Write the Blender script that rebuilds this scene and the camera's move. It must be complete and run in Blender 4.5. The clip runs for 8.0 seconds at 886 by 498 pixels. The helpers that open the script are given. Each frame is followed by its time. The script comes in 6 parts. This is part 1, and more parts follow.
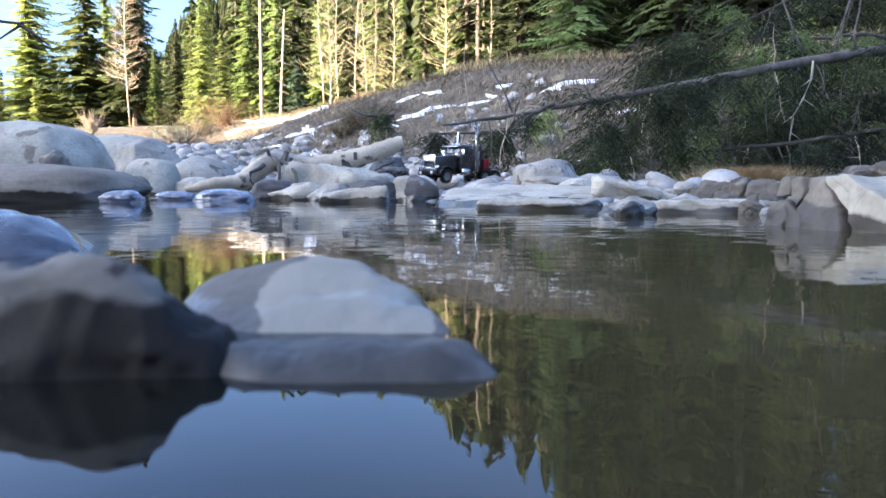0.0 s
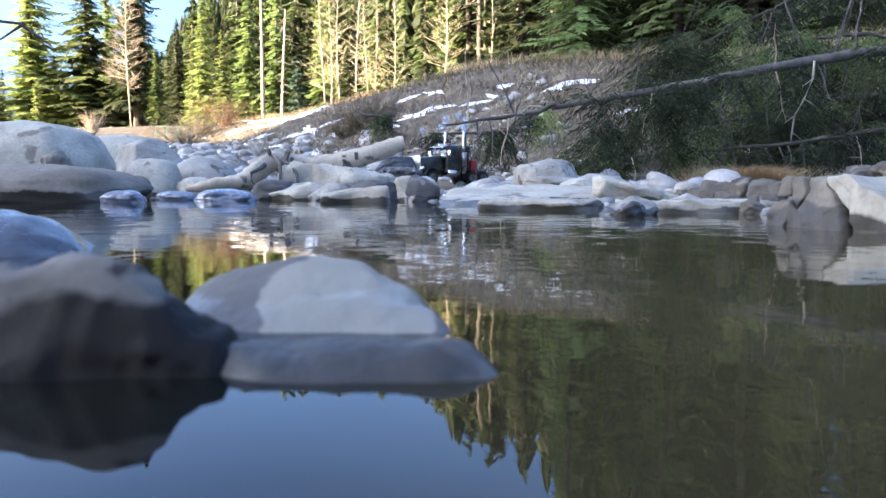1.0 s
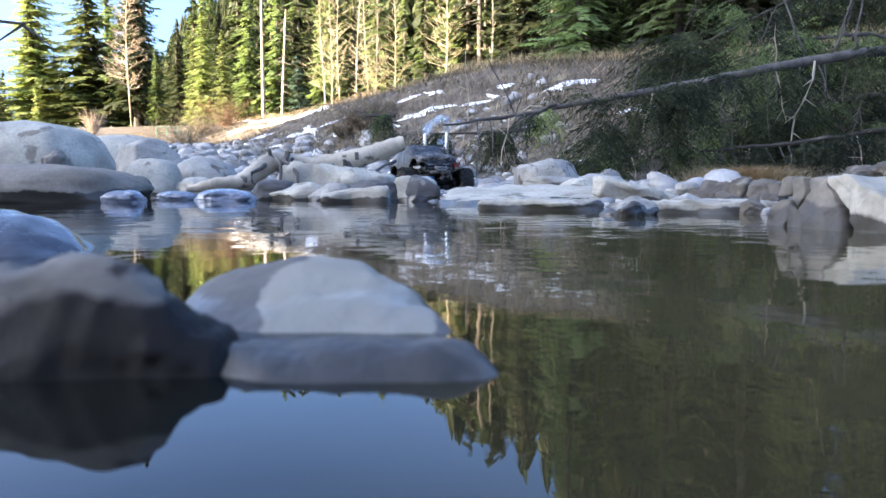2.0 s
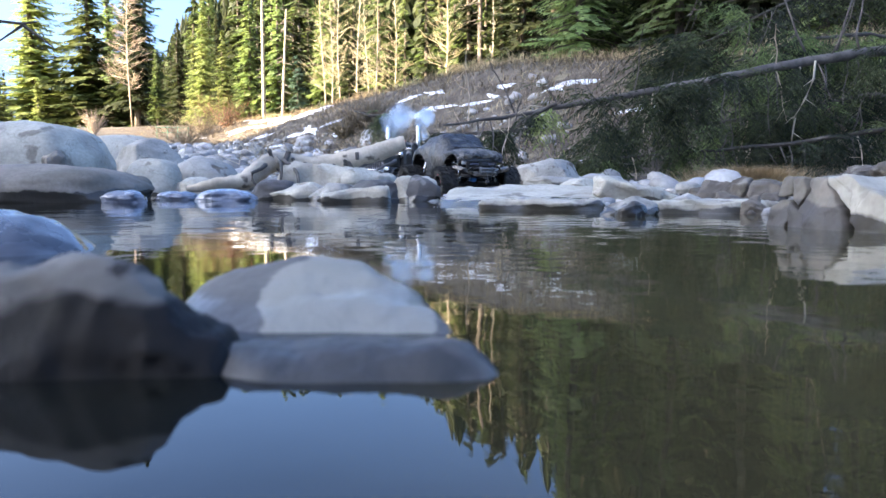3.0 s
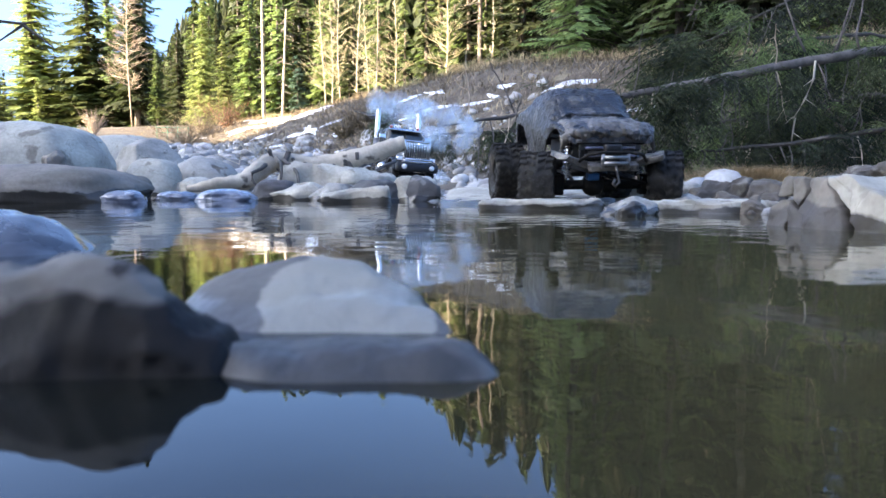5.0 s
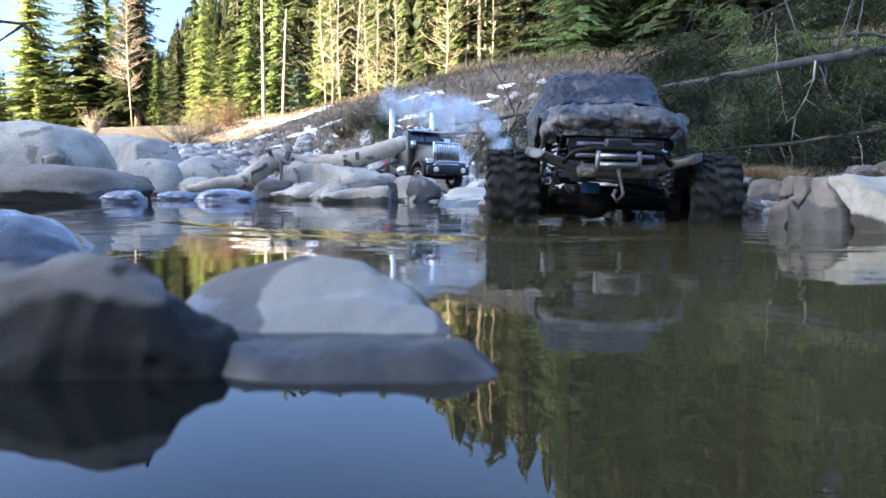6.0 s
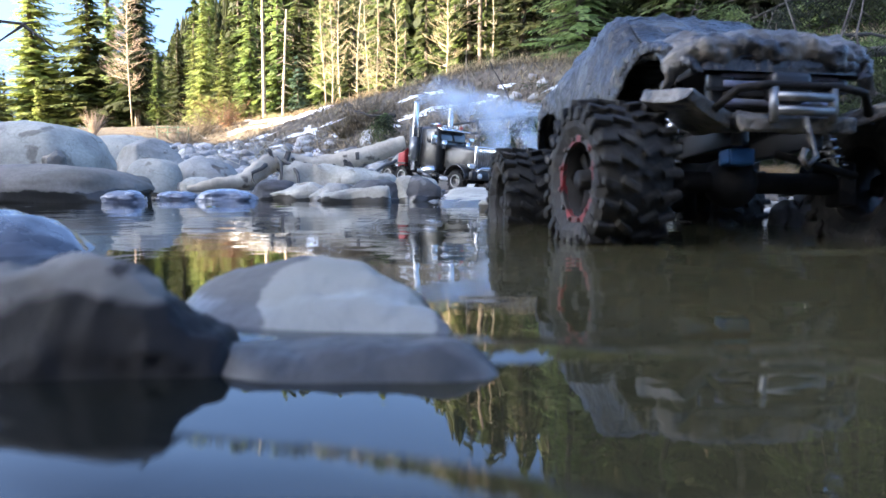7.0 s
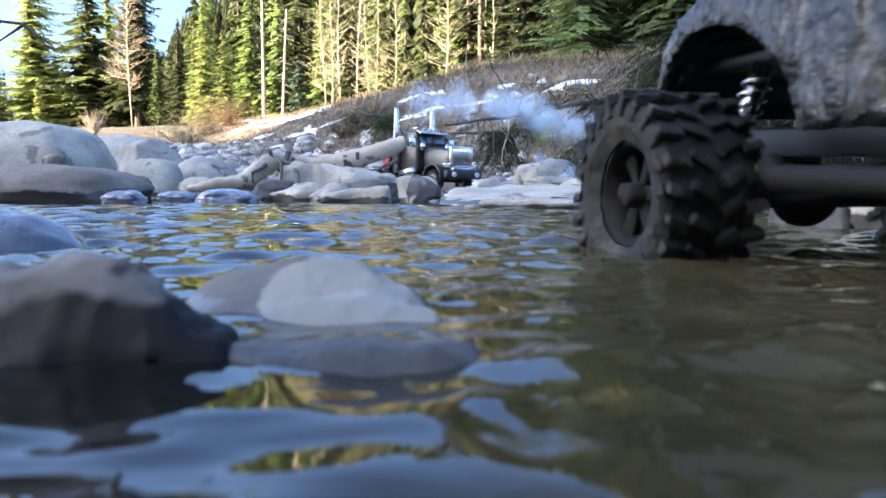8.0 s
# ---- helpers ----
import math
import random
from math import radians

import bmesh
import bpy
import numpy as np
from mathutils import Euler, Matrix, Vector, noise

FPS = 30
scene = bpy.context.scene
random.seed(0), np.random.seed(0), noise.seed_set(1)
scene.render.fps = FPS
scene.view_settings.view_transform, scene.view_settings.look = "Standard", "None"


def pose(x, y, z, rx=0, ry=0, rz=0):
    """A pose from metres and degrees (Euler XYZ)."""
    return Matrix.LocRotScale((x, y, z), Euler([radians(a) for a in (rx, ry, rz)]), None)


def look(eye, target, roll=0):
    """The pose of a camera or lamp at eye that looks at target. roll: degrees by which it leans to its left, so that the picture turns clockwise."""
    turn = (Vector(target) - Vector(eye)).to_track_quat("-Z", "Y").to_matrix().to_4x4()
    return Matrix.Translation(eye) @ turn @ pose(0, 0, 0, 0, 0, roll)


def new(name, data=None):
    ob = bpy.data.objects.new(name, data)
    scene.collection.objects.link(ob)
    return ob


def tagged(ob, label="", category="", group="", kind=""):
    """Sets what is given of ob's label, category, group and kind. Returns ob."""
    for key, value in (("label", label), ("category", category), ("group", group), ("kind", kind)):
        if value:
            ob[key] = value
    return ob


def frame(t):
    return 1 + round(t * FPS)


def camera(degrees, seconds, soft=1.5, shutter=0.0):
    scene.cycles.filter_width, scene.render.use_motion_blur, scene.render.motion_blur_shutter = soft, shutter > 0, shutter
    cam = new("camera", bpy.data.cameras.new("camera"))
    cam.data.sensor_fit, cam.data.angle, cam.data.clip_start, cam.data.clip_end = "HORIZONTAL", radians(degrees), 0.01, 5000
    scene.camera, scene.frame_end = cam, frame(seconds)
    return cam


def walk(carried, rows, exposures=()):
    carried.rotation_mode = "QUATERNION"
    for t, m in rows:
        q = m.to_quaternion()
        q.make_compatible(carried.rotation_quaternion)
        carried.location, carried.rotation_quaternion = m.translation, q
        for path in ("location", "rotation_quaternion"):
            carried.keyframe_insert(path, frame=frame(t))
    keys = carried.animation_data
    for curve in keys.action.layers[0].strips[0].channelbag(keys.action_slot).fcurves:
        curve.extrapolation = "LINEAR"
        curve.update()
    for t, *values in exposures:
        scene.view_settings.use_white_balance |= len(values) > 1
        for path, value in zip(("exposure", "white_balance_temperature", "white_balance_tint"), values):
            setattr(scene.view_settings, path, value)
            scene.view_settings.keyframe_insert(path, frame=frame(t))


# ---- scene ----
cam = camera(60, 8.0, 1.5, 0.4)
cam.data.dof.use_dof = True
cam.data.dof.focus_distance = 2.6
cam.data.dof.aperture_fstop = 16
EYE = (0.0, 0.0, 0.055)
TILT = 90 - 4.88
walk(cam, [
    (0.0, pose(*EYE, TILT, 0, -0.13)),
    (0.5, pose(*EYE, TILT, 0, -0.07)),
    (1.5, pose(*EYE, TILT, 0, -0.05)),
    (3.0, pose(*EYE, TILT, 0, 0.0)),
    (5.0, pose(*EYE, TILT, 0, 0.0)),
    (6.5, pose(*EYE, TILT, 0, 0.01)),
    (8.0, pose(*EYE, TILT, 0, 0.02)),
], [(0.0, 3.13, 7850, 11), (8.0, 3.13, 7850, 11)])

# ---- light: low sun from the left, kept off the pond by an unseen wooded ridge added there ----
SUN_ELEV, SUN_FROM = radians(17), radians(246)   # where the sun stands, clockwise from +y
world = bpy.data.worlds.new("sky")
scene.world = world
world.use_nodes = True
wn = world.node_tree.nodes
sky = wn.new("ShaderNodeTexSky")
sky.sky_type, sky.sun_disc = "NISHITA", False
sky.sun_elevation, sky.sun_rotation = SUN_ELEV, SUN_FROM
sky.air_density, sky.dust_density, sky.ozone_density = 0.65, 5.5, 6.6
wn["Background"].inputs["Strength"].default_value = 0.145
world.node_tree.links.new(sky.outputs[0], wn["Background"].inputs["Color"])
sun_data = bpy.data.lights.new("sun", "SUN")
sun_data.energy, sun_data.angle, sun_data.color = 5.0, radians(0.53), (1.0, 0.90, 0.72)
sun = new("sun", sun_data)
sun_dir = Vector((math.sin(SUN_FROM) * math.cos(SUN_ELEV), math.cos(SUN_FROM) * math.cos(SUN_ELEV), math.sin(SUN_ELEV)))
sun.matrix_world = look(sun_dir * 60, (0, 0, 0))


# ---- materials ----
def material(name, a, b, scale=4.0, rough=0.8, metal=0.0, bump=0.3, fine=40.0, c=None, c_amount=0.5, alpha=1.0, spec=0.5,
             bump_dist=0.004, islands=0.0, coords="Object", coat=0.0):
    """Two colours mixed by broad noise, a third in spots, a fine grain, and relief from both."""
    m = bpy.data.materials.new(name)
    m.use_nodes = True
    n, l = m.node_tree.nodes, m.node_tree.links
    bs = n["Principled BSDF"]
    tc = n.new("ShaderNodeTexCoord")
    big = n.new("ShaderNodeTexNoise")
    big.inputs["Scale"].default_value, big.inputs["Detail"].default_value = scale, 5.0
    small = n.new("ShaderNodeTexNoise")
    small.inputs["Scale"].default_value, small.inputs["Detail"].default_value = fine, 4.0
    info = n.new("ShaderNodeObjectInfo")
    off = n.new("ShaderNodeVectorMath")
    off.operation = "ADD"
    mul = n.new("ShaderNodeMath")
    mul.operation, mul.inputs[1].default_value = "MULTIPLY", 37.0
    l.new(info.outputs["Random"], mul.inputs[0])
    l.new(tc.outputs[coords], off.inputs[0])
    l.new(mul.outputs[0], off.inputs[1])
    l.new(off.outputs[0], big.inputs["Vector"])
    l.new(off.outputs[0], small.inputs["Vector"])
    ramp = n.new("ShaderNodeMapRange")
    ramp.inputs[1].default_value, ramp.inputs[2].default_value = 0.38, 0.62
    l.new(big.outputs["Fac"], ramp.inputs[0])
    mix = n.new("ShaderNodeMix")
    mix.data_type = "RGBA"
    mix.inputs[6].default_value, mix.inputs[7].default_value = (*a, 1), (*b, 1)
    l.new(ramp.outputs[0], mix.inputs[0])
    out = mix.outputs[2]
    if c:
        third = n.new("ShaderNodeTexNoise")
        third.inputs["Scale"].default_value, third.inputs["Detail"].default_value = scale * 1.5, 6.0
        l.new(off.outputs[0], third.inputs["Vector"])
        r3 = n.new("ShaderNodeMapRange")
        r3.inputs[1].default_value, r3.inputs[2].default_value = 0.72 - 0.34 * c_amount, 0.78 - 0.34 * c_amount
        l.new(third.outputs["Fac"], r3.inputs[0])
        mix3 = n.new("ShaderNodeMix")
        mix3.data_type = "RGBA"
        mix3.inputs[7].default_value = (*c, 1)
        l.new(r3.outputs[0], mix3.inputs[0])
        l.new(out, mix3.inputs[6])
        out = mix3.outputs[2]
    grain = n.new("ShaderNodeMapRange")
    grain.inputs[3].default_value, grain.inputs[4].default_value = 0.72, 1.28
    l.new(small.outputs["Fac"], grain.inputs[0])
    factor = grain.outputs[0]
    if islands:
        geo = n.new("ShaderNodeNewGeometry")
        isl = n.new("ShaderNodeMapRange")
        isl.inputs[3].default_value, isl.inputs[4].default_value = 1 - islands, 1 + islands
        l.new(geo.outputs["Random Per Island"], isl.inputs[0])
        both = n.new("ShaderNodeMath")
        both.operation = "MULTIPLY"
        l.new(factor, both.inputs[0])
        l.new(isl.outputs[0], both.inputs[1])
        factor = both.outputs[0]
    tone = n.new("ShaderNodeVectorMath")
    tone.operation = "SCALE"
    l.new(out, tone.inputs[0])
    l.new(factor, tone.inputs["Scale"])
    l.new(tone.outputs[0], bs.inputs["Base Color"])
    rr = n.new("ShaderNodeMapRange")
    rr.inputs[3].default_value, rr.inputs[4].default_value = max(rough - 0.12, 0.02), min(rough + 0.12, 1)
    l.new(big.outputs["Fac"], rr.inputs[0])
    l.new(rr.outputs[0], bs.inputs["Roughness"])
    bs.inputs["Metallic"].default_value = metal
    bs.inputs["Specular IOR Level"].default_value = spec
    bs.inputs["Coat Weight"].default_value = coat
    bs.inputs["Coat Roughness"].default_value = 0.12
    if bump:
        add = n.new("ShaderNodeMath")
        add.operation = "MULTIPLY_ADD"
        add.inputs[1].default_value = 0.35
        l.new(small.outputs["Fac"], add.inputs[0])
        l.new(big.outputs["Fac"], add.inputs[2])
        bp = n.new("ShaderNodeBump")
        bp.inputs["Strength"].default_value, bp.inputs["Distance"].default_value = bump, bump_dist
        l.new(add.outputs[0], bp.inputs["Height"])
        l.new(bp.outputs[0], bs.inputs["Normal"])
    if alpha < 1:
        bs.inputs["Alpha"].default_value = alpha
    return m


def thin(m, share=0.5):
    """Let light shine through needles and blades."""
    n, l = m.node_tree.nodes, m.node_tree.links
    bs = n["Principled BSDF"]
    glow, mix = n.new("ShaderNodeBsdfTranslucent"), n.new("ShaderNodeMixShader")
    info, tone, shade = n.new("ShaderNodeObjectInfo"), n.new("ShaderNodeMapRange"), n.new("ShaderNodeVectorMath")
    tone.inputs[3].default_value, tone.inputs[4].default_value, shade.operation = 0.55, 1.45, "SCALE"
    l.new(info.outputs["Random"], tone.inputs[0])
    l.new(bs.inputs["Base Color"].links[0].from_socket, shade.inputs[0])
    l.new(tone.outputs[0], shade.inputs["Scale"])
    l.new(shade.outputs[0], bs.inputs["Base Color"])
    l.new(shade.outputs[0], glow.inputs["Color"])
    mix.inputs[0].default_value = share
    l.new(bs.outputs[0], mix.inputs[1])
    l.new(glow.outputs[0], mix.inputs[2])
    l.new(mix.outputs[0], n["Material Output"].inputs["Surface"])
    return m


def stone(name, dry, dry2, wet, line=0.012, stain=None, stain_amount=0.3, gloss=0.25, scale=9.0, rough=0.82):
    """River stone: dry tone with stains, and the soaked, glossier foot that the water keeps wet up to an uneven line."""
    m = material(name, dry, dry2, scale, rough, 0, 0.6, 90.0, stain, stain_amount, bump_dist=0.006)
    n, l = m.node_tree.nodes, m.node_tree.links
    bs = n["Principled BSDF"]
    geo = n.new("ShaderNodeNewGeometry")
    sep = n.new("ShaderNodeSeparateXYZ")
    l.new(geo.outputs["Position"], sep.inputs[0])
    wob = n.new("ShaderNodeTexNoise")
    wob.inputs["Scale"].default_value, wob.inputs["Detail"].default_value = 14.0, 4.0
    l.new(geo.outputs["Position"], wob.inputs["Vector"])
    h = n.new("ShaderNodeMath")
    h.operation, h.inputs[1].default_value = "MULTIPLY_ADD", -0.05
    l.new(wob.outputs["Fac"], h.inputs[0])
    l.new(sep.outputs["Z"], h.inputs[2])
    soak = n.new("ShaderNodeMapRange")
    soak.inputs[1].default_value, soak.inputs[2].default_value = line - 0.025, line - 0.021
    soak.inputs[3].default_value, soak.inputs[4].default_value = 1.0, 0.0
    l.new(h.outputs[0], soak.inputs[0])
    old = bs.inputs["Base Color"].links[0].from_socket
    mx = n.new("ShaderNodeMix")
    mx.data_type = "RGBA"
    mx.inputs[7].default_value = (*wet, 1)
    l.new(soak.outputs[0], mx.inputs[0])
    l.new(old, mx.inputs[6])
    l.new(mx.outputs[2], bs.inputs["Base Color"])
    # hairline cracks of the layered stone
    vor = n.new("ShaderNodeTexVoronoi")
    vor.feature = "DISTANCE_TO_EDGE"
    vor.inputs["Scale"].default_value = 6.0
    warp = n.new("ShaderNodeTexNoise")
    warp.inputs["Scale"].default_value, warp.inputs["Detail"].default_value = 8.0, 5.0
    push = n.new("ShaderNodeVectorMath")
    push.operation, push.inputs[1].default_value, = "MULTIPLY_ADD", (0.25, 0.25, 0.12)
    l.new(geo.outputs["Position"], warp.inputs["Vector"])
    l.new(warp.outputs["Color"], push.inputs[0])
    l.new(geo.outputs["Position"], push.inputs[2])
    l.new(push.outputs[0], vor.inputs["Vector"])
    crack = n.new("ShaderNodeMapRange")
    crack.inputs[1].default_value, crack.inputs[2].default_value, crack.inputs[3].default_value, crack.inputs[4].default_value = 0.0, 0.012, 0.3, 0.0
    l.new(vor.outputs["Distance"], crack.inputs[0])
    mc = n.new("ShaderNodeMix")
    mc.data_type = "RGBA"
    mc.inputs[7].default_value = (*wet, 1)
    l.new(crack.outputs[0], mc.inputs[0])
    l.new(mx.outputs[2], mc.inputs[6])
    l.new(mc.outputs[2], bs.inputs["Base Color"])
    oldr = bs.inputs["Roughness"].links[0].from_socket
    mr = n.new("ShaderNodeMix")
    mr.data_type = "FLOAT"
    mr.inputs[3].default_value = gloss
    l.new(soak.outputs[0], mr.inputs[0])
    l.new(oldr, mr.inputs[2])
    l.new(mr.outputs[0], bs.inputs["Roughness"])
    return m


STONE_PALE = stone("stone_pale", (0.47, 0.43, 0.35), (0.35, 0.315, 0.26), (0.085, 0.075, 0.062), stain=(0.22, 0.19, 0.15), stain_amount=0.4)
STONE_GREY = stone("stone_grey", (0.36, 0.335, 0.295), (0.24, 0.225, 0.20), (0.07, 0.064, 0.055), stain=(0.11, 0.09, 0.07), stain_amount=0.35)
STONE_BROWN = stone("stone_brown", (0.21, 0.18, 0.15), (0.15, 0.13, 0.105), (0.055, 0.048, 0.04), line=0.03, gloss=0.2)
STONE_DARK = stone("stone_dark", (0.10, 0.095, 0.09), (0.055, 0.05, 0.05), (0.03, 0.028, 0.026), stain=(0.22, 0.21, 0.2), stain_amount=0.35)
STONE_ICED = material("stone_iced", (0.20, 0.21, 0.25), (0.12, 0.13, 0.16), 12, 0.22, 0, 0.4, 60, (0.34, 0.36, 0.4), 0.4, coat=0.7)
STONE_SHEEN = material("stone_sheen", (0.05, 0.052, 0.062), (0.075, 0.077, 0.09), 10, 0.3, 0, 0.4, 60, (0.11, 0.11, 0.12), 0.25, coat=0.5)
STONE_WET = material("stone_wet", (0.056, 0.050, 0.043), (0.034, 0.031, 0.028), 14, 0.5, 0, 0.8, 80, (0.12, 0.11, 0.1), 0.3, bump_dist=0.006)
SOIL = material("ground_soil", (0.075, 0.056, 0.040), (0.125, 0.098, 0.070), 3.0, 0.95, 0, 1.0, 22, (0.18, 0.145, 0.095), 0.42, bump_dist=0.06)
CLOD = material("clod_soil", (0.13, 0.11, 0.09), (0.075, 0.062, 0.05), 8, 0.95, 0, 0.9, 50, (0.2, 0.18, 0.15), 0.3, bump_dist=0.008)
GRASS_DRY = thin(material("grass_dry", (0.40, 0.31, 0.19), (0.28, 0.21, 0.13), 2, 0.9, bump=0, islands=0.45))
GRASS_BROWN = material("grass_brown", (0.22, 0.17, 0.115), (0.15, 0.115, 0.08), 2, 0.95, bump=0, islands=0.45)
SNOW = material("snow", (0.80, 0.82, 0.86), (0.72, 0.74, 0.79), 3, 0.7, 0, 0.5, 30, bump_dist=0.02)
BARK = material("bark", (0.13, 0.105, 0.085), (0.08, 0.066, 0.055), 9, 0.95, 0, 0.9, 60, (0.2, 0.18, 0.16), 0.3, bump_dist=0.01)
BARK_PALE = material("bark_pale", (0.42, 0.37, 0.29), (0.32, 0.27, 0.2), 5, 0.9, 0, 0.4, 40, (0.14, 0.11, 0.08), 0.15)
LOG_WOOD = material("log_wood", (0.52, 0.44, 0.34), (0.40, 0.33, 0.25), 11, 0.85, 0, 0.6, 70, (0.12, 0.095, 0.075), 0.28)
BARK_DARK = material("bark_dark", (0.055, 0.047, 0.04), (0.035, 0.03, 0.026), 12, 0.95, 0, 0.8, 80, (0.08, 0.075, 0.065), 0.3)
BARK_GREY = material("bark_grey", (0.12, 0.105, 0.092), (0.065, 0.056, 0.05), 12, 0.9, 0, 0.8, 80, (0.06, 0.055, 0.05), 0.3)
# light and dark needle tones partly put sunlight and shade into the colour
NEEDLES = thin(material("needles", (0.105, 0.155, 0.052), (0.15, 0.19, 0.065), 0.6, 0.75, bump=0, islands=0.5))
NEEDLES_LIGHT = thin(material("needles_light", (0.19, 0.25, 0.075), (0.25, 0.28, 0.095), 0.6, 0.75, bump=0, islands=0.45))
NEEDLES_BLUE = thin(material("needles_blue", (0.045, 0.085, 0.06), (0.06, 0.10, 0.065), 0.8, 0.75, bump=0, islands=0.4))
NEEDLES_SHADE = thin(material("needles_shade", (0.014, 0.022, 0.010), (0.026, 0.036, 0.015), 1.5, 0.75, bump=0, islands=0.4))
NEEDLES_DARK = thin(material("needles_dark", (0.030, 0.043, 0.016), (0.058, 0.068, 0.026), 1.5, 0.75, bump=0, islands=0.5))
TWIG_GOLD = material("twig_gold", (0.44, 0.38, 0.25), (0.36, 0.30, 0.19), 2, 0.85, bump=0, islands=0.3)
TWIG_PINK = material("twig_pink", (0.46, 0.36, 0.27), (0.36, 0.27, 0.20), 2, 0.85, bump=0, islands=0.3)
TWIG_RUST = material("twig_rust", (0.22, 0.11, 0.06), (0.15, 0.08, 0.05), 2, 0.9, bump=0, islands=0.4)
MUD_SHELL = material("mud_shell", (0.013, 0.011, 0.012), (0.030, 0.026, 0.021), 13, 0.44, 0, 1.0, 90, (0.100, 0.084, 0.066), 0.44, bump_dist=0.035, coat=0.4)
MUD_PALE = material("mud_pale", (0.17, 0.145, 0.118), (0.085, 0.072, 0.06), 26, 0.45, 0, 1.0, 90, (0.022, 0.02, 0.02), 0.5, bump_dist=0.012, coat=0.3)
GRILLE_SILVER = material("grille_silver", (0.22, 0.22, 0.30), (0.10, 0.095, 0.10), 30, 0.35, 0.3, 0.4, 80, (0.09, 0.075, 0.062), 0.45)
MUD_DARK = material("mud_dark", (0.016, 0.013, 0.011), (0.010, 0.009, 0.008), 20, 0.7, 0, 0.8, 90, (0.045, 0.038, 0.031), 0.28, spec=0.2)
TYRE = material("tyre_rubber", (0.016, 0.0145, 0.013), (0.030, 0.026, 0.021), 22, 0.66, 0, 0.9, 110, (0.058, 0.049, 0.039), 0.42, spec=0.3, bump_dist=0.008)
BLACK = material("black_plastic", (0.010, 0.010, 0.011), (0.016, 0.015, 0.015), 12, 0.4, 0, 0.1, 80)
CAB_PAINT = material("cab_paint", (0.012, 0.011, 0.011), (0.026, 0.022, 0.018), 16, 0.35, 0, 0.2, 70, (0.055, 0.046, 0.037), 0.42, coat=0.3)
CHROME = material("chrome", (0.75, 0.75, 0.76), (0.6, 0.59, 0.58), 14, 0.16, 1.0, 0.1, 60)
STEEL = material("dull_steel", (0.32, 0.31, 0.30), (0.2, 0.19, 0.18), 20, 0.4, 0.8, 0.2, 90)
RED_MUDDY = material("red_muddy", (0.30, 0.015, 0.015), (0.10, 0.03, 0.028), 40, 0.5, 0, 0.4, 90, (0.04, 0.034, 0.028), 0.75)
RED = material("red_paint", (0.42, 0.012, 0.015), (0.30, 0.012, 0.014), 12, 0.4, 0, 0.1, 60, (0.1, 0.06, 0.05), 0.2)
BLUE = material("blue_anodised", (0.02, 0.14, 0.36), (0.02, 0.10, 0.26), 20, 0.4, 0.3, 0.1, 60)
WHITE = material("white_plastic", (0.75, 0.75, 0.74), (0.6, 0.59, 0.57), 14, 0.4, 0, 0.1, 60)
FENCE_GREEN = material("fence_green", (0.10, 0.22, 0.16), (0.08, 0.17, 0.12), 4, 0.6)
DARK_GLASS = material("dark_glass", (0.03, 0.035, 0.04), (0.04, 0.045, 0.05), 6, 0.08, 0, 0, 60, (0.12, 0.1, 0.08), 0.2, spec=0.8)
LAMP_RED = material("lamp_red", (0.5, 0.1, 0.08), (0.45, 0.08, 0.06), 20, 0.3, bump=0)
FOAM = material("foam", (0.45, 0.48, 0.50), (0.35, 0.38, 0.40), 20, 0.08, 0, 0.1, 90, alpha=0.32, coat=1.0)


def smoke_material(name, colour, density):
    m = bpy.data.materials.new(name)
    m.use_nodes = True
    n, l = m.node_tree.nodes, m.node_tree.links
    n.remove(n["Principled BSDF"])
    tc, info = n.new("ShaderNodeTexCoord"), n.new("ShaderNodeObjectInfo")
    off = n.new("ShaderNodeVectorMath")
    l.new(tc.outputs["Object"], off.inputs[0])
    mul = n.new("ShaderNodeMath")
    mul.operation, mul.inputs[1].default_value = "MULTIPLY", 19.0
    l.new(info.outputs["Random"], mul.inputs[0])
    l.new(mul.outputs[0], off.inputs[1])
    tex = n.new("ShaderNodeTexNoise")
    tex.inputs["Scale"].default_value, tex.inputs["Detail"].default_value = 22.0, 3.0
    l.new(off.outputs[0], tex.inputs["Vector"])
    rng = n.new("ShaderNodeMapRange")
    rng.inputs[1].default_value, rng.inputs[2].default_value = 0.30, 0.72
    rng.inputs[4].default_value = density
    l.new(tex.outputs["Fac"], rng.inputs[0])
    clear, dif, mix = n.new("ShaderNodeBsdfTransparent"), n.new("ShaderNodeBsdfDiffuse"), n.new("ShaderNodeMixShader")
    lit = n.new("ShaderNodeBsdfTranslucent")
    both = n.new("ShaderNodeMixShader")
    dif.inputs["Color"].default_value = lit.inputs["Color"].default_value = (*colour, 1)
    l.new(dif.outputs[0], both.inputs[1])
    l.new(lit.outputs[0], both.inputs[2])
    l.new(rng.outputs[0], mix.inputs[0])
    l.new(clear.outputs[0], mix.inputs[1])
    l.new(both.outputs[0], mix.inputs[2])
    l.new(mix.outputs[0], n["Material Output"].inputs["Surface"])
    return m


SMOKE = smoke_material("smoke", (0.74, 0.88, 1.0), 0.13)
scene.cycles.transparent_max_bounces = 64


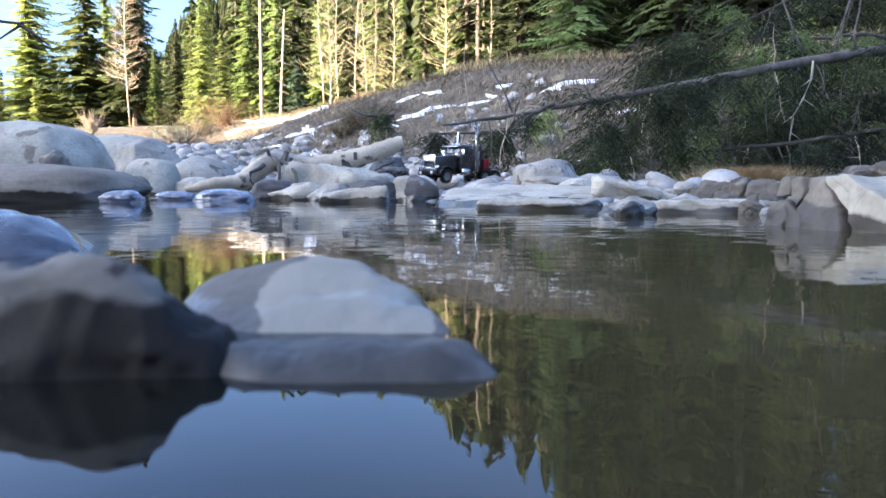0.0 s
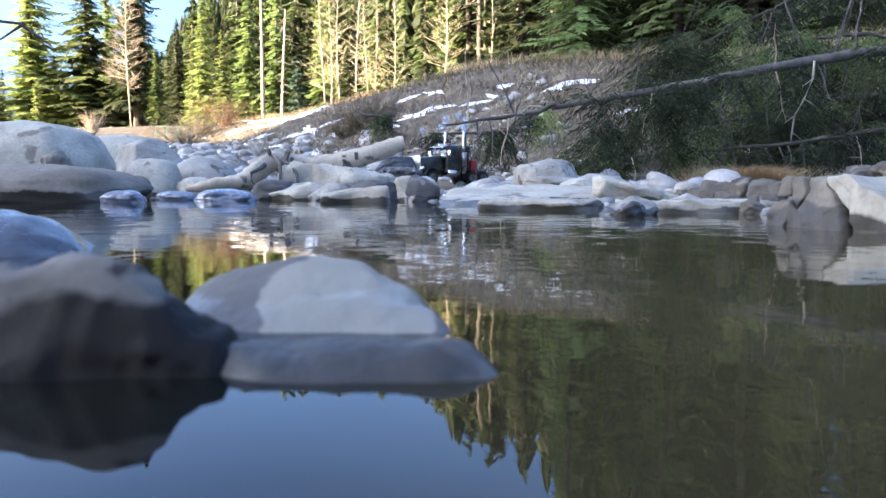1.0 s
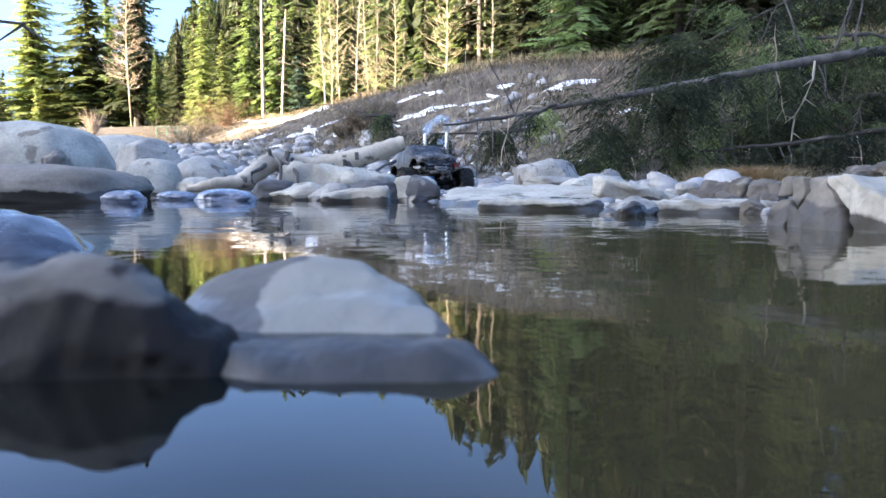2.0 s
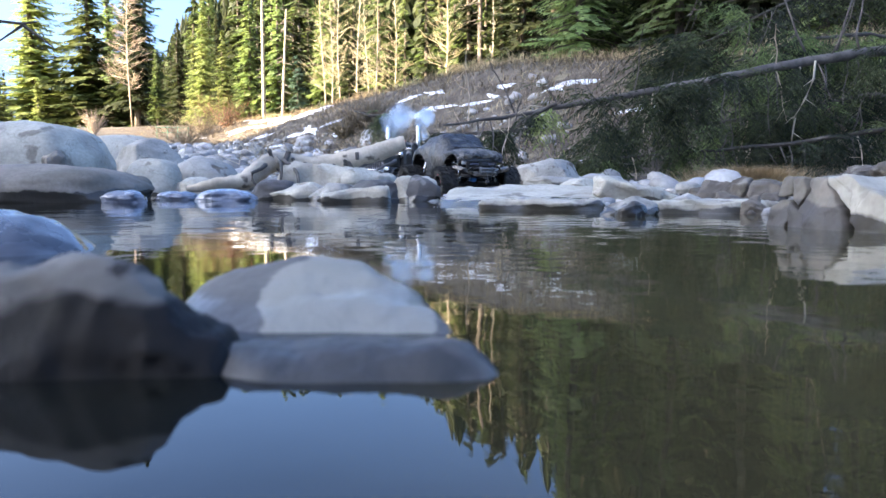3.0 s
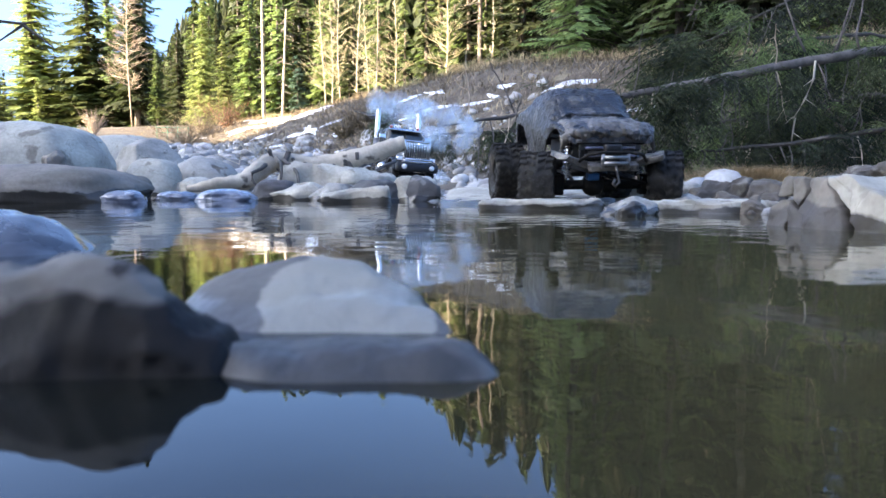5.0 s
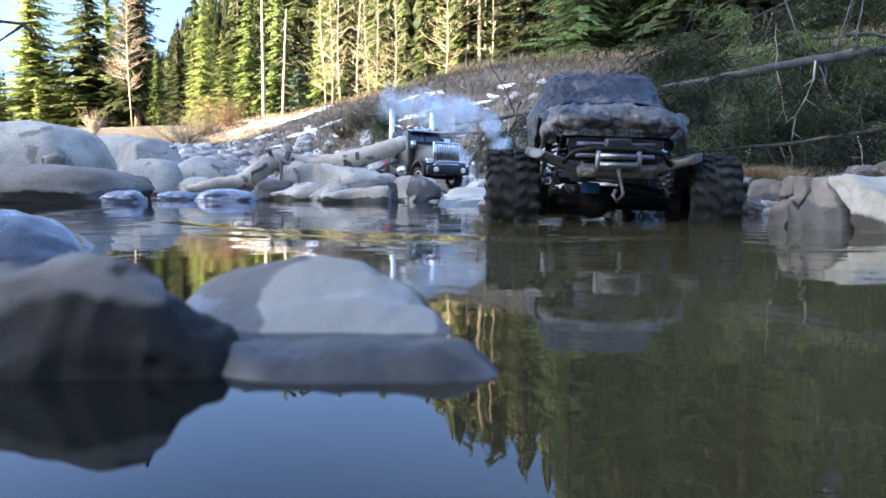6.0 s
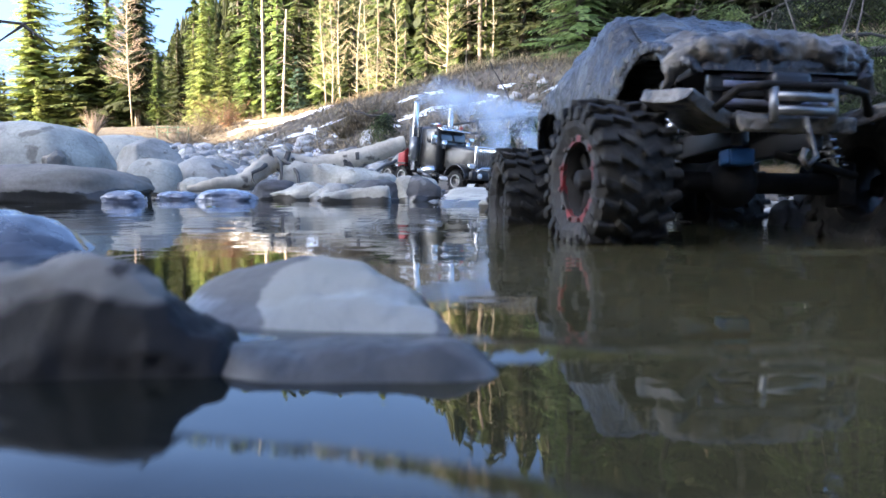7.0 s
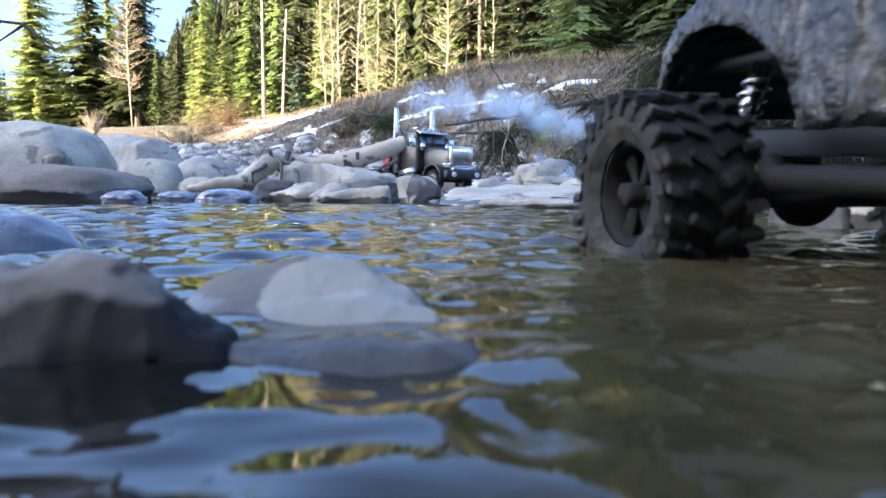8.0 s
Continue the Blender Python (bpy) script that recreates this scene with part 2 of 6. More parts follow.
def water_material(name="pond_water", small=34.0, relief=0.0022):
    m = bpy.data.materials.new(name)
    m.use_nodes = True
    n, l = m.node_tree.nodes, m.node_tree.links
    bs = n["Principled BSDF"]
    bs.inputs["Roughness"].default_value = 0.015
    bs.inputs["IOR"].default_value = 1.333
    geo = n.new("ShaderNodeNewGeometry")
    silt = n.new("ShaderNodeTexNoise")
    silt.inputs["Scale"].default_value, silt.inputs["Detail"].default_value = 1.6, 3.0
    l.new(geo.outputs["Position"], silt.inputs["Vector"])
    mix = n.new("ShaderNodeMix")
    mix.data_type = "RGBA"
    # clear dark water on the left, stirred-up silt on the right
    mix.inputs[6].default_value, mix.inputs[7].default_value = (0.008, 0.008, 0.006, 1), (0.068, 0.054, 0.024, 1)
    sepx = n.new("ShaderNodeSeparateXYZ")
    l.new(geo.outputs["Position"], sepx.inputs[0])
    drift = n.new("ShaderNodeMath")
    drift.operation, drift.inputs[1].default_value = "MULTIPLY_ADD", 0.80
    l.new(silt.outputs["Fac"], drift.inputs[0])
    l.new(sepx.outputs["X"], drift.inputs[2])
    cloud = n.new("ShaderNodeMapRange")
    cloud.inputs[1].default_value, cloud.inputs[2].default_value = 0.26, 0.48
    l.new(drift.outputs[0], cloud.inputs[0])
    l.new(cloud.outputs[0], mix.inputs[0])
    l.new(mix.outputs[2], bs.inputs["Base Color"])
    a, b, calm = (n.new("ShaderNodeTexNoise") for _ in range(3))
    for tex, s in ((a, 9.0), (b, small), (calm, 1.1)):
        tex.inputs["Scale"].default_value, tex.inputs["Detail"].default_value = s, 2.0
        l.new(geo.outputs["Position"], tex.inputs["Vector"])
    sm = n.new("ShaderNodeMath")
    sm.operation, sm.inputs[1].default_value = "MULTIPLY_ADD", 0.22
    l.new(b.outputs["Fac"], sm.inputs[0])
    l.new(a.outputs["Fac"], sm.inputs[2])
    cr = n.new("ShaderNodeMapRange")
    cr.inputs[1].default_value, cr.inputs[2].default_value = 0.40, 0.62
    cr.inputs[3].default_value, cr.inputs[4].default_value = 0.25, 1.0
    l.new(calm.outputs["Fac"], cr.inputs[0])
    hgt = n.new("ShaderNodeMath")
    hgt.operation = "MULTIPLY"
    l.new(sm.outputs[0], hgt.inputs[0])
    l.new(cr.outputs[0], hgt.inputs[1])
    bp = n.new("ShaderNodeBump")
    bp.inputs["Strength"].default_value, bp.inputs["Distance"].default_value = 1.0, relief
    l.new(hgt.outputs[0], bp.inputs["Height"])
    l.new(bp.outputs[0], bs.inputs["Normal"])
    return m


WATER = water_material()
WATER_CHOP = water_material("choppy_water", 55.0, 0.0050)


# ---- building helpers ----
def part(name, bm, mat, parent=None, label="", smooth=True):
    """One bmesh (or ready mesh) as ONE object under its thing."""
    me = bm
    if isinstance(bm, bmesh.types.BMesh):
        me = bpy.data.meshes.new(name)
        bm.to_mesh(me)
        bm.free()
    if smooth:
        me.polygons.foreach_set("use_smooth", [True] * len(me.polygons))
    me.materials.append(mat)
    ob = new(name, me)
    if parent:
        ob.parent = parent
    if label:
        tagged(ob, label)
    return ob


def pymesh(name, verts, faces):
    me = bpy.data.meshes.new(name)
    me.from_pydata(verts, [], faces)
    return me


def box(bm, size, at=(0, 0, 0), turn=None, bevel=0.0, taper=1.0):
    """A bevelled block; taper narrows its top."""
    r = bmesh.ops.create_cube(bm, size=1.0)
    vs = r["verts"]
    for v in vs:
        k = taper if v.co.z > 0 else 1.0
        v.co = Vector((v.co.x * size[0] * k, v.co.y * size[1] * k, v.co.z * size[2]))
    if bevel:
        es = list({e for v in vs for e in v.link_edges})
        out = bmesh.ops.bevel(bm, geom=es, offset=bevel, segments=2, affect="EDGES", profile=0.6)
        vs = list({v for f in out["faces"] for v in f.verts} | {v for v in vs if v.is_valid})
    m = Matrix.Translation(at) @ (turn or Matrix())
    for v in vs:
        v.co = m @ v.co
    return vs


def tube(bm, pts, radii, sides=8, cap=True):
    """A tube along points."""
    pts = [Vector(p) for p in pts]
    if not hasattr(radii, "__len__"):
        radii = [radii] * len(pts)
    rings, up = [], Vector((0.13, 0.21, 0.97))
    for i, p in enumerate(pts):
        d = (pts[min(i + 1, len(pts) - 1)] - pts[max(i - 1, 0)]).normalized()
        u = d.cross(up if abs(d.dot(up)) < 0.95 else Vector((1, 0, 0))).normalized()
        w = d.cross(u)
        rings.append([bm.verts.new(p + (u * math.cos(2 * math.pi * k / sides) + w * math.sin(2 * math.pi * k / sides)) * radii[i]) for k in range(sides)])
    for a, b in zip(rings, rings[1:]):
        for k in range(sides):
            bm.faces.new((a[k], a[(k + 1) % sides], b[(k + 1) % sides], b[k]))
    if cap:
        bm.faces.new(rings[0][::-1])
        bm.faces.new(rings[-1])


def lathe(bm, profile, sides=32, axis="y"):
    """A closed ring turned about the y axis; profile: (along, radius) pairs."""
    rings = []
    for k in range(sides):
        a = 2 * math.pi * k / sides
        rings.append([bm.verts.new((r * math.cos(a), s, r * math.sin(a))) for s, r in profile])
    n = len(profile)
    for k in range(sides):
        a, b = rings[k], rings[(k + 1) % sides]
        for i in range(n):
            bm.faces.new((a[i], a[(i + 1) % n], b[(i + 1) % n], b[i]))


def thing(name, label, category, group="", m=None):
    ob = tagged(new(name), label, category, group)
    if m is not None:
        ob.matrix_basis = m
    return ob


# ---- the ground ----
EDGE = [(-30, 62), (-14, 38), (-7.1, 25), (-2.4, 18), (0.15, 13), (2.0, 10), (3.6, 8), (7, 6.5), (30, 5.5)]   # terrace edge
SHORE = [(-9, 3.4), (-2.2, 3.0), (-1.2, 2.75), (-0.5, 2.5), (0.0, 2.2), (0.3, 1.85), (0.45, 1.45), (0.62, 1.15), (0.95, 0.9), (3, 0.7), (9, 0.6)]


def smooth01(v):
    v = np.clip(v, 0, 1)
    return v * v * (3 - 2 * v)


def wobble(x, y):
    return (np.sin(x * 1.7 + 0.6 * np.sin(y * 1.1)) * np.sin(y * 1.3 + 0.5 * np.sin(x * 0.9)) * 0.6
            + np.sin(x * 4.1 + y * 2.3 + 1.7) * 0.25 + np.sin(y * 5.3 - x * 3.1) * 0.2)


def height(x, y):
    """The ground's height: pond bed, gravel bar, bank, wooded terrace, and unseen land added to shade the pond."""
    x, y = np.asarray(x, float), np.asarray(y, float)
    sy = np.interp(x, [p[0] for p in SHORE], [p[1] for p in SHORE])
    s = y - sy
    base = 0.012 * np.clip(y - 2.5, 0, None) + 0.06 * np.clip(y - 5.0, 0, None) - 0.13 * smooth01((0.12 - s) / 0.5)
    base = base + 0.035 * smooth01((s - 0.05) / 0.5) * smooth01((x - 0.7) / 0.5)
    base = base + 0.012 * wobble(x * 3, y * 3) * smooth01(s / 1.0) + 0.03 * wobble(x, y) * smooth01((y - 4) / 4)
    base = base - 0.12 * np.exp(-(((x + 0.3) / 0.4) ** 2 + ((y - 4.75) / 0.6) ** 2))      # the hollow behind the stones
    # distance to the terrace edge, positive towards the pond
    best = np.full(np.shape(x), 1e9)
    side = np.ones(np.shape(x))
    for (ax, ay), (bx, by) in zip(EDGE, EDGE[1:]):
        dx, dy = bx - ax, by - ay
        t = np.clip(((x - ax) * dx + (y - ay) * dy) / (dx * dx + dy * dy), 0, 1)
        qx, qy = x - ax - t * dx, y - ay - t * dy
        d = np.hypot(qx, qy)
        nearer = d < best
        best = np.where(nearer, d, best)
        side = np.where(nearer, np.where(dx * qy - dy * qx < 0, 1.0, -1.0), side)
    off = best * side
    top = 1.78 - 0.36 * smooth01((x - 0.4) / 3.0) + 0.10 * wobble(x * 0.5, y * 0.5) + 0.03 * np.clip(-off, 0, 20)
    ramp = smooth01(1 - off / 3.1)
    z = base + np.clip(top - base, 0, None) * ramp + 0.07 * wobble(x * 1.4, y * 1.4) * ramp * (1 - ramp) * 4
    # left of the pond and far away the land rises gently
    z = z + 0.35 * smooth01((-x - 3.2 - 0.10 * y) / 5) * smooth01((y + 3) / 3)
    # an unseen ridge added on the left to block the sun, except far up the valley
    z = z + 16.5 * smooth01((-x - 16) / 18) * smooth01((2 - y) / 8)
    # behind the camera: an unseen cut bank added to shade stone fronts, and gently rising land
    z = np.where(y < 0.4, z + 1.5 * smooth01((-0.35 - y) / 0.9) + 2.5 * smooth01((-6.0 - y) / 34), z)
    return z


def ground():
    xs = np.concatenate([-np.geomspace(900, 5, 34)[:-1], np.linspace(-5, 6, 150), np.geomspace(6, 900, 34)[1:]])
    ys = np.concatenate([-np.geomspace(500, 3, 28)[:-1], np.linspace(-3, 9, 150), np.linspace(9, 30, 80)[1:], np.geomspace(30, 1500, 26)[1:]])
    gx, gy = np.meshgrid(xs, ys)
    gz = height(gx, gy)
    nx, ny = len(xs), len(ys)
    verts = np.stack([gx, gy, gz], -1).reshape(-1, 3).tolist()
    faces = [(j * nx + i, j * nx + i + 1, (j + 1) * nx + i + 1, (j + 1) * nx + i) for j in range(ny - 1) for i in range(nx - 1)]
    ob = part("ground", pymesh("ground", verts, faces), SOIL)
    tagged(ob, "brown soil bank and gravel bar with dead grass", "ground", kind="structure")


def water():
    bm = bmesh.new()
    bmesh.ops.create_grid(bm, x_segments=2, y_segments=2, size=1)
    for v in bm.verts:
        v.co = Vector((v.co.x * 8, 0.9 + v.co.y * 2.9, 0))
    ob = part("water", bm, WATER, smooth=False)
    tagged(ob, "murky green-brown pond water with faint ripples", "water", kind="structure")


ground()
water()


# ---- stones ----
def boulder(name, label, cx, cy, w, dep, lo, hi, seed, mat, rough=0.16, yaw=0, tilt=0, lean=0, facets=0.0, sub=5, group="", square=2.4):
    """A stone of width w and depth dep, its foot a little under lo, its top at hi."""
    rnd = random.Random(seed)
    bm = bmesh.new()
    bmesh.ops.create_icosphere(bm, subdivisions=sub, radius=1.0)
    sx, sy, sz = rnd.uniform(0, 50), rnd.uniform(0, 50), rnd.uniform(0, 50)
    cuts = []
    for _ in range(int(facets * 14)):
        d = Vector((rnd.uniform(-1, 1), rnd.uniform(-1, 1), rnd.uniform(-0.3, 1))).normalized()
        cuts.append((d, rnd.uniform(0.72, 0.93)))
    for v in bm.verts:
        c = v.co.normalized()
        k = (abs(c.x) ** square + abs(c.y) ** square + abs(c.z) ** square) ** (-1 / square)
        p = c * k
        for d, lim in cuts:
            over = p.dot(d) - lim
            if over > 0:
                p = p - d * over * 0.9
        q = Vector((p.x + sx, p.y + sy, p.z + sz))
        p = p * (1 + rough * noise.noise(q * 1.3) + rough * 0.45 * noise.noise(q * 3.1) + rough * 0.16 * noise.noise(q * 8.0))
        v.co = p
    for ax in range(3):
        a, b = min(v.co[ax] for v in bm.verts), max(v.co[ax] for v in bm.verts)
        for v in bm.verts:
            v.co[ax] = (v.co[ax] - a) / (b - a) * 2 - 1
    foot = lo - 0.55 * (hi - lo)
    half = (hi - foot) / 2
    for v in bm.verts:
        v.co = Vector((v.co.x * w / 2, v.co.y * dep / 2, v.co.z * half))
    ob = part(name, bm, mat)
    ob.matrix_basis = pose(cx, cy, (hi + foot) / 2, lean, tilt, yaw)
    tagged(ob, label, "rock", group)
    return ob


def slab(name, label, cx, cy, w, dep, lo, hi, seed, mat, tilt=0, lean=0, yaw=0, rough=0.16):
    """A flat, angular, layered slab with broken edges."""
    bm = bmesh.new()
    bmesh.ops.create_cube(bm, size=2)
    bmesh.ops.subdivide_edges(bm, edges=bm.edges[:], cuts=27, use_grid_fill=True)
    o = Vector((seed * 1.3, seed * 0.7, 3))
    foot = lo - 0.6 * (hi - lo)
    for v in bm.verts:
        c = v.co
        p = c / (abs(c.x) ** 9 + abs(c.y) ** 9 + abs(c.z) ** 9) ** (1 / 9)
        side = 1 + 0.42 * noise.noise(Vector((p.x * 0.9, p.y * 0.9, 0)) + o) + 0.16 * noise.noise(Vector((p.x * 2.7, p.y * 2.7, p.z * 0.8)) + o)
        step = 0.10 * math.floor(2.2 * noise.noise(Vector((p.x * 1.3, p.y * 1.3, 5)) + o) + 0.5)
        top = p.z * (1 + rough * noise.noise(p * 1.2 + o)) + (step if p.z > 0 else 0) + 0.13 * noise.noise(p * 3.4 + o) + 0.08 * noise.noise(p * 8 + o) + 0.05 * noise.noise(p * 17 + o)
        v.co = Vector((p.x * side * w / 2, p.y * side * dep / 2, top * (hi - foot) / 2))
    ob = part(name, bm, mat)
    ob.matrix_basis = pose(cx, cy, (hi + foot) / 2, lean, tilt, yaw)
    return tagged(ob, label, "rock")


# left shore
boulder("stone", "small rough brown stone resting on the boulder", -1.341, 2.66, 0.09, 0.081, 0.111, 0.173, 2, STONE_BROWN, 0.25, facets=0.7, sub=4)
boulder("boulder", "large pale dome-shaped river boulder with brown marks", -1.551, 2.95, 0.595, 0.536, 0.044, 0.289, 3, STONE_PALE, 0.10)
boulder("boulder", "broad smooth grey-brown boulder at the waterline", -1.238, 2.35, 0.676, 0.372, -0.002, 0.115, 5, STONE_BROWN, 0.10)
boulder("boulder", "pale grey boulder with a weathered top", -2.345, 4, 0.264, 0.264, 0.07, 0.401, 8, STONE_GREY, 0.12)
boulder("boulder", "flat pale boulder among the shore stones", -1.92, 4.6, 0.506, 0.456, 0.072, 0.346, 9, STONE_PALE, 0.12)
boulder("boulder", "grey boulder with rusty brown patches", -1.394, 3.7, 0.366, 0.293, 0.074, 0.273, 12, STONE_GREY, 0.16, facets=0.4)
boulder("boulder", "rounded bluish-grey boulder on the shore", -1.129, 3, 0.225, 0.202, 0.018, 0.151, 14, STONE_PALE, 0.08)
boulder("boulder", "sloping grey slab stone with a dark spot", -1.038, 3.35, 0.312, 0.219, 0.023, 0.17, 16, STONE_GREY, 0.10, tilt=12)
boulder("boulder", "small pale stone beside the log", -0.912, 2.85, 0.125, 0.125, 0.02, 0.08, 18, STONE_PALE, 0.12)
boulder("boulder", "small brown wet stone", -1.044, 2.6, 0.12, 0.108, 0.017, 0.082, 20, STONE_BROWN, 0.12)
boulder("boulder", "low ice-glazed stone in the shallows", -0.69, 2.45, 0.198, 0.138, -0.008, 0.039, 22, STONE_ICED, 0.16)
boulder("boulder", "small ice-glazed stone in the shallows", -0.898, 2.6, 0.147, 0.103, -0, 0.03, 24, STONE_ICED, 0.2)
boulder("boulder", "ice-glazed stone at the foot of the boulder", -0.909, 2.2, 0.132, 0.079, -0.005, 0.037, 25, STONE_ICED, 0.2)
boulder("boulder", "dark wet stone under the log", -0.576, 2.65, 0.165, 0.149, -0.003, 0.069, 29, STONE_DARK, 0.14)
slab("slab", "pale slab stone under the log", -0.388, 2.85, 0.391, 0.235, -0.001, 0.111, 31, STONE_PALE, 6)
boulder("boulder", "pale low stone at the waterline", -0.475, 2.6, 0.248, 0.149, -0.006, 0.061, 32, STONE_PALE, 0.12, facets=0.8, square=3.0)
boulder("boulder", "dark mottled stone with pale lichen", -0.218, 2.42, 0.217, 0.173, -0.003, 0.069, 33, STONE_DARK, 0.2, facets=0.7)
boulder("boulder", "mottled grey stone with a sloping face", -0.342, 2.5, 0.193, 0.135, -0.002, 0.057, 34, STONE_GREY, 0.16, facets=0.7)
slab("slab", "pale pointed stone at the waterline", -0.263, 2.28, 0.172, 0.103, -0, 0.037, 35, STONE_PALE, -6)
boulder("boulder", "pale stone with a dark wet top", -0.089, 2.42, 0.156, 0.141, -0.003, 0.08, 37, STONE_PALE, 0.14, facets=0.8, square=3.0)
boulder("boulder", "dark stone lying on the pale one", -0.07, 2.4, 0.127, 0.114, -0.003, 0.083, 38, STONE_DARK, 0.12, facets=1.0, square=3.4)
# middle shore
slab("slab", "long flat pale slab at the waterline", 0.215, 2.06, 0.44, 0.86, -0.026, 0.012, 40, STONE_PALE, 0, 6.0, rough=0.06)
slab("slab", "pale slab sloping into the water", 0.206, 1.62, 0.256, 0.102, -0.006, 0.021, 41, STONE_PALE)
slab("slab", "tilted pale slab with a broken edge", 0.545, 2.2, 0.224, 0.17, 0.006, 0.050, 43, STONE_PALE, 15)
boulder("boulder", "pale stone with a dark brown hollow front", 0.333, 1.38, 0.106, 0.096, -0.009, 0.033, 45, STONE_GREY, 0.18, facets=0.6)
boulder("boulder", "dark brown wet stone", 0.316, 1.3, 0.057, 0.046, -0.007, 0.026, 46, STONE_DARK, 0.2, facets=0.6)
slab("slab", "long low pale stone at the waterline", 0.500, 1.45, 0.243, 0.11, -0.010, 0.0225, 48, STONE_PALE)
boulder("boulder", "grey rounded stone behind the slab", 0.826, 2.6, 0.085, 0.076, 0.03, 0.062, 50, STONE_GREY, 0.14)
boulder("boulder", "small grey stone behind the slab", 0.536, 1.7, 0.07, 0.06, 0.007, 0.034, 51, STONE_GREY, 0.16, facets=0.6)
boulder("boulder", "low grey stone on the bar", 0.401, 2.75, 0.232, 0.186, 0.041, 0.081, 52, STONE_GREY, 0.14, facets=0.8, square=3.0)
boulder("boulder", "low pale stone on the bar", 0.447, 2.5, 0.156, 0.125, 0.039, 0.072, 53, STONE_PALE, 0.14, facets=0.8, square=3.0)
boulder("boulder", "big pale boulder under the fallen tree", 0.532, 3.9, 0.36, 0.26, 0.027, 0.185, 54, STONE_GREY, 0.12, facets=0.8, square=3.0)
boulder("boulder", "flat grey boulder behind the slab", 0.648, 3.2, 0.235, 0.188, 0.043, 0.09, 55, STONE_GREY, 0.14)
# crumbling brown earth and stones on the right
for k, (a, b, c, d, e) in enumerate([(1225, 1300, 318, 368, 2.0), (1282, 1345, 312, 362, 1.9), (1322, 1402, 316, 366, 1.75), (1250, 1330, 338, 372, 1.6),
                                     (1335, 1400, 340, 378, 1.45), (1215, 1265, 330, 352, 2.3), (1300, 1360, 345, 380, 1.4), (1480, 1580, 290, 330, 2.2), (1540, 1640, 285, 330, 1.9)]):
    cx, wid = (((a + b) / 2 - 784) / 1358 * e, (b - a) / 1358 * e)
    boulder("clod", "crumbling brown clod of earth and stone", cx, e, wid, wid, 0.055 - (d - 325) / 1358 * e, 0.055 - (c - 325) / 1358 * e, 60 + k, CLOD, 0.34, facets=1.4, sub=5, group="clods of the bank", square=4.0)


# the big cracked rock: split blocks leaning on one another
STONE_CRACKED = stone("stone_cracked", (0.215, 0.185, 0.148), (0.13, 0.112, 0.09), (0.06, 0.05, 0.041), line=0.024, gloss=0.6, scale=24)


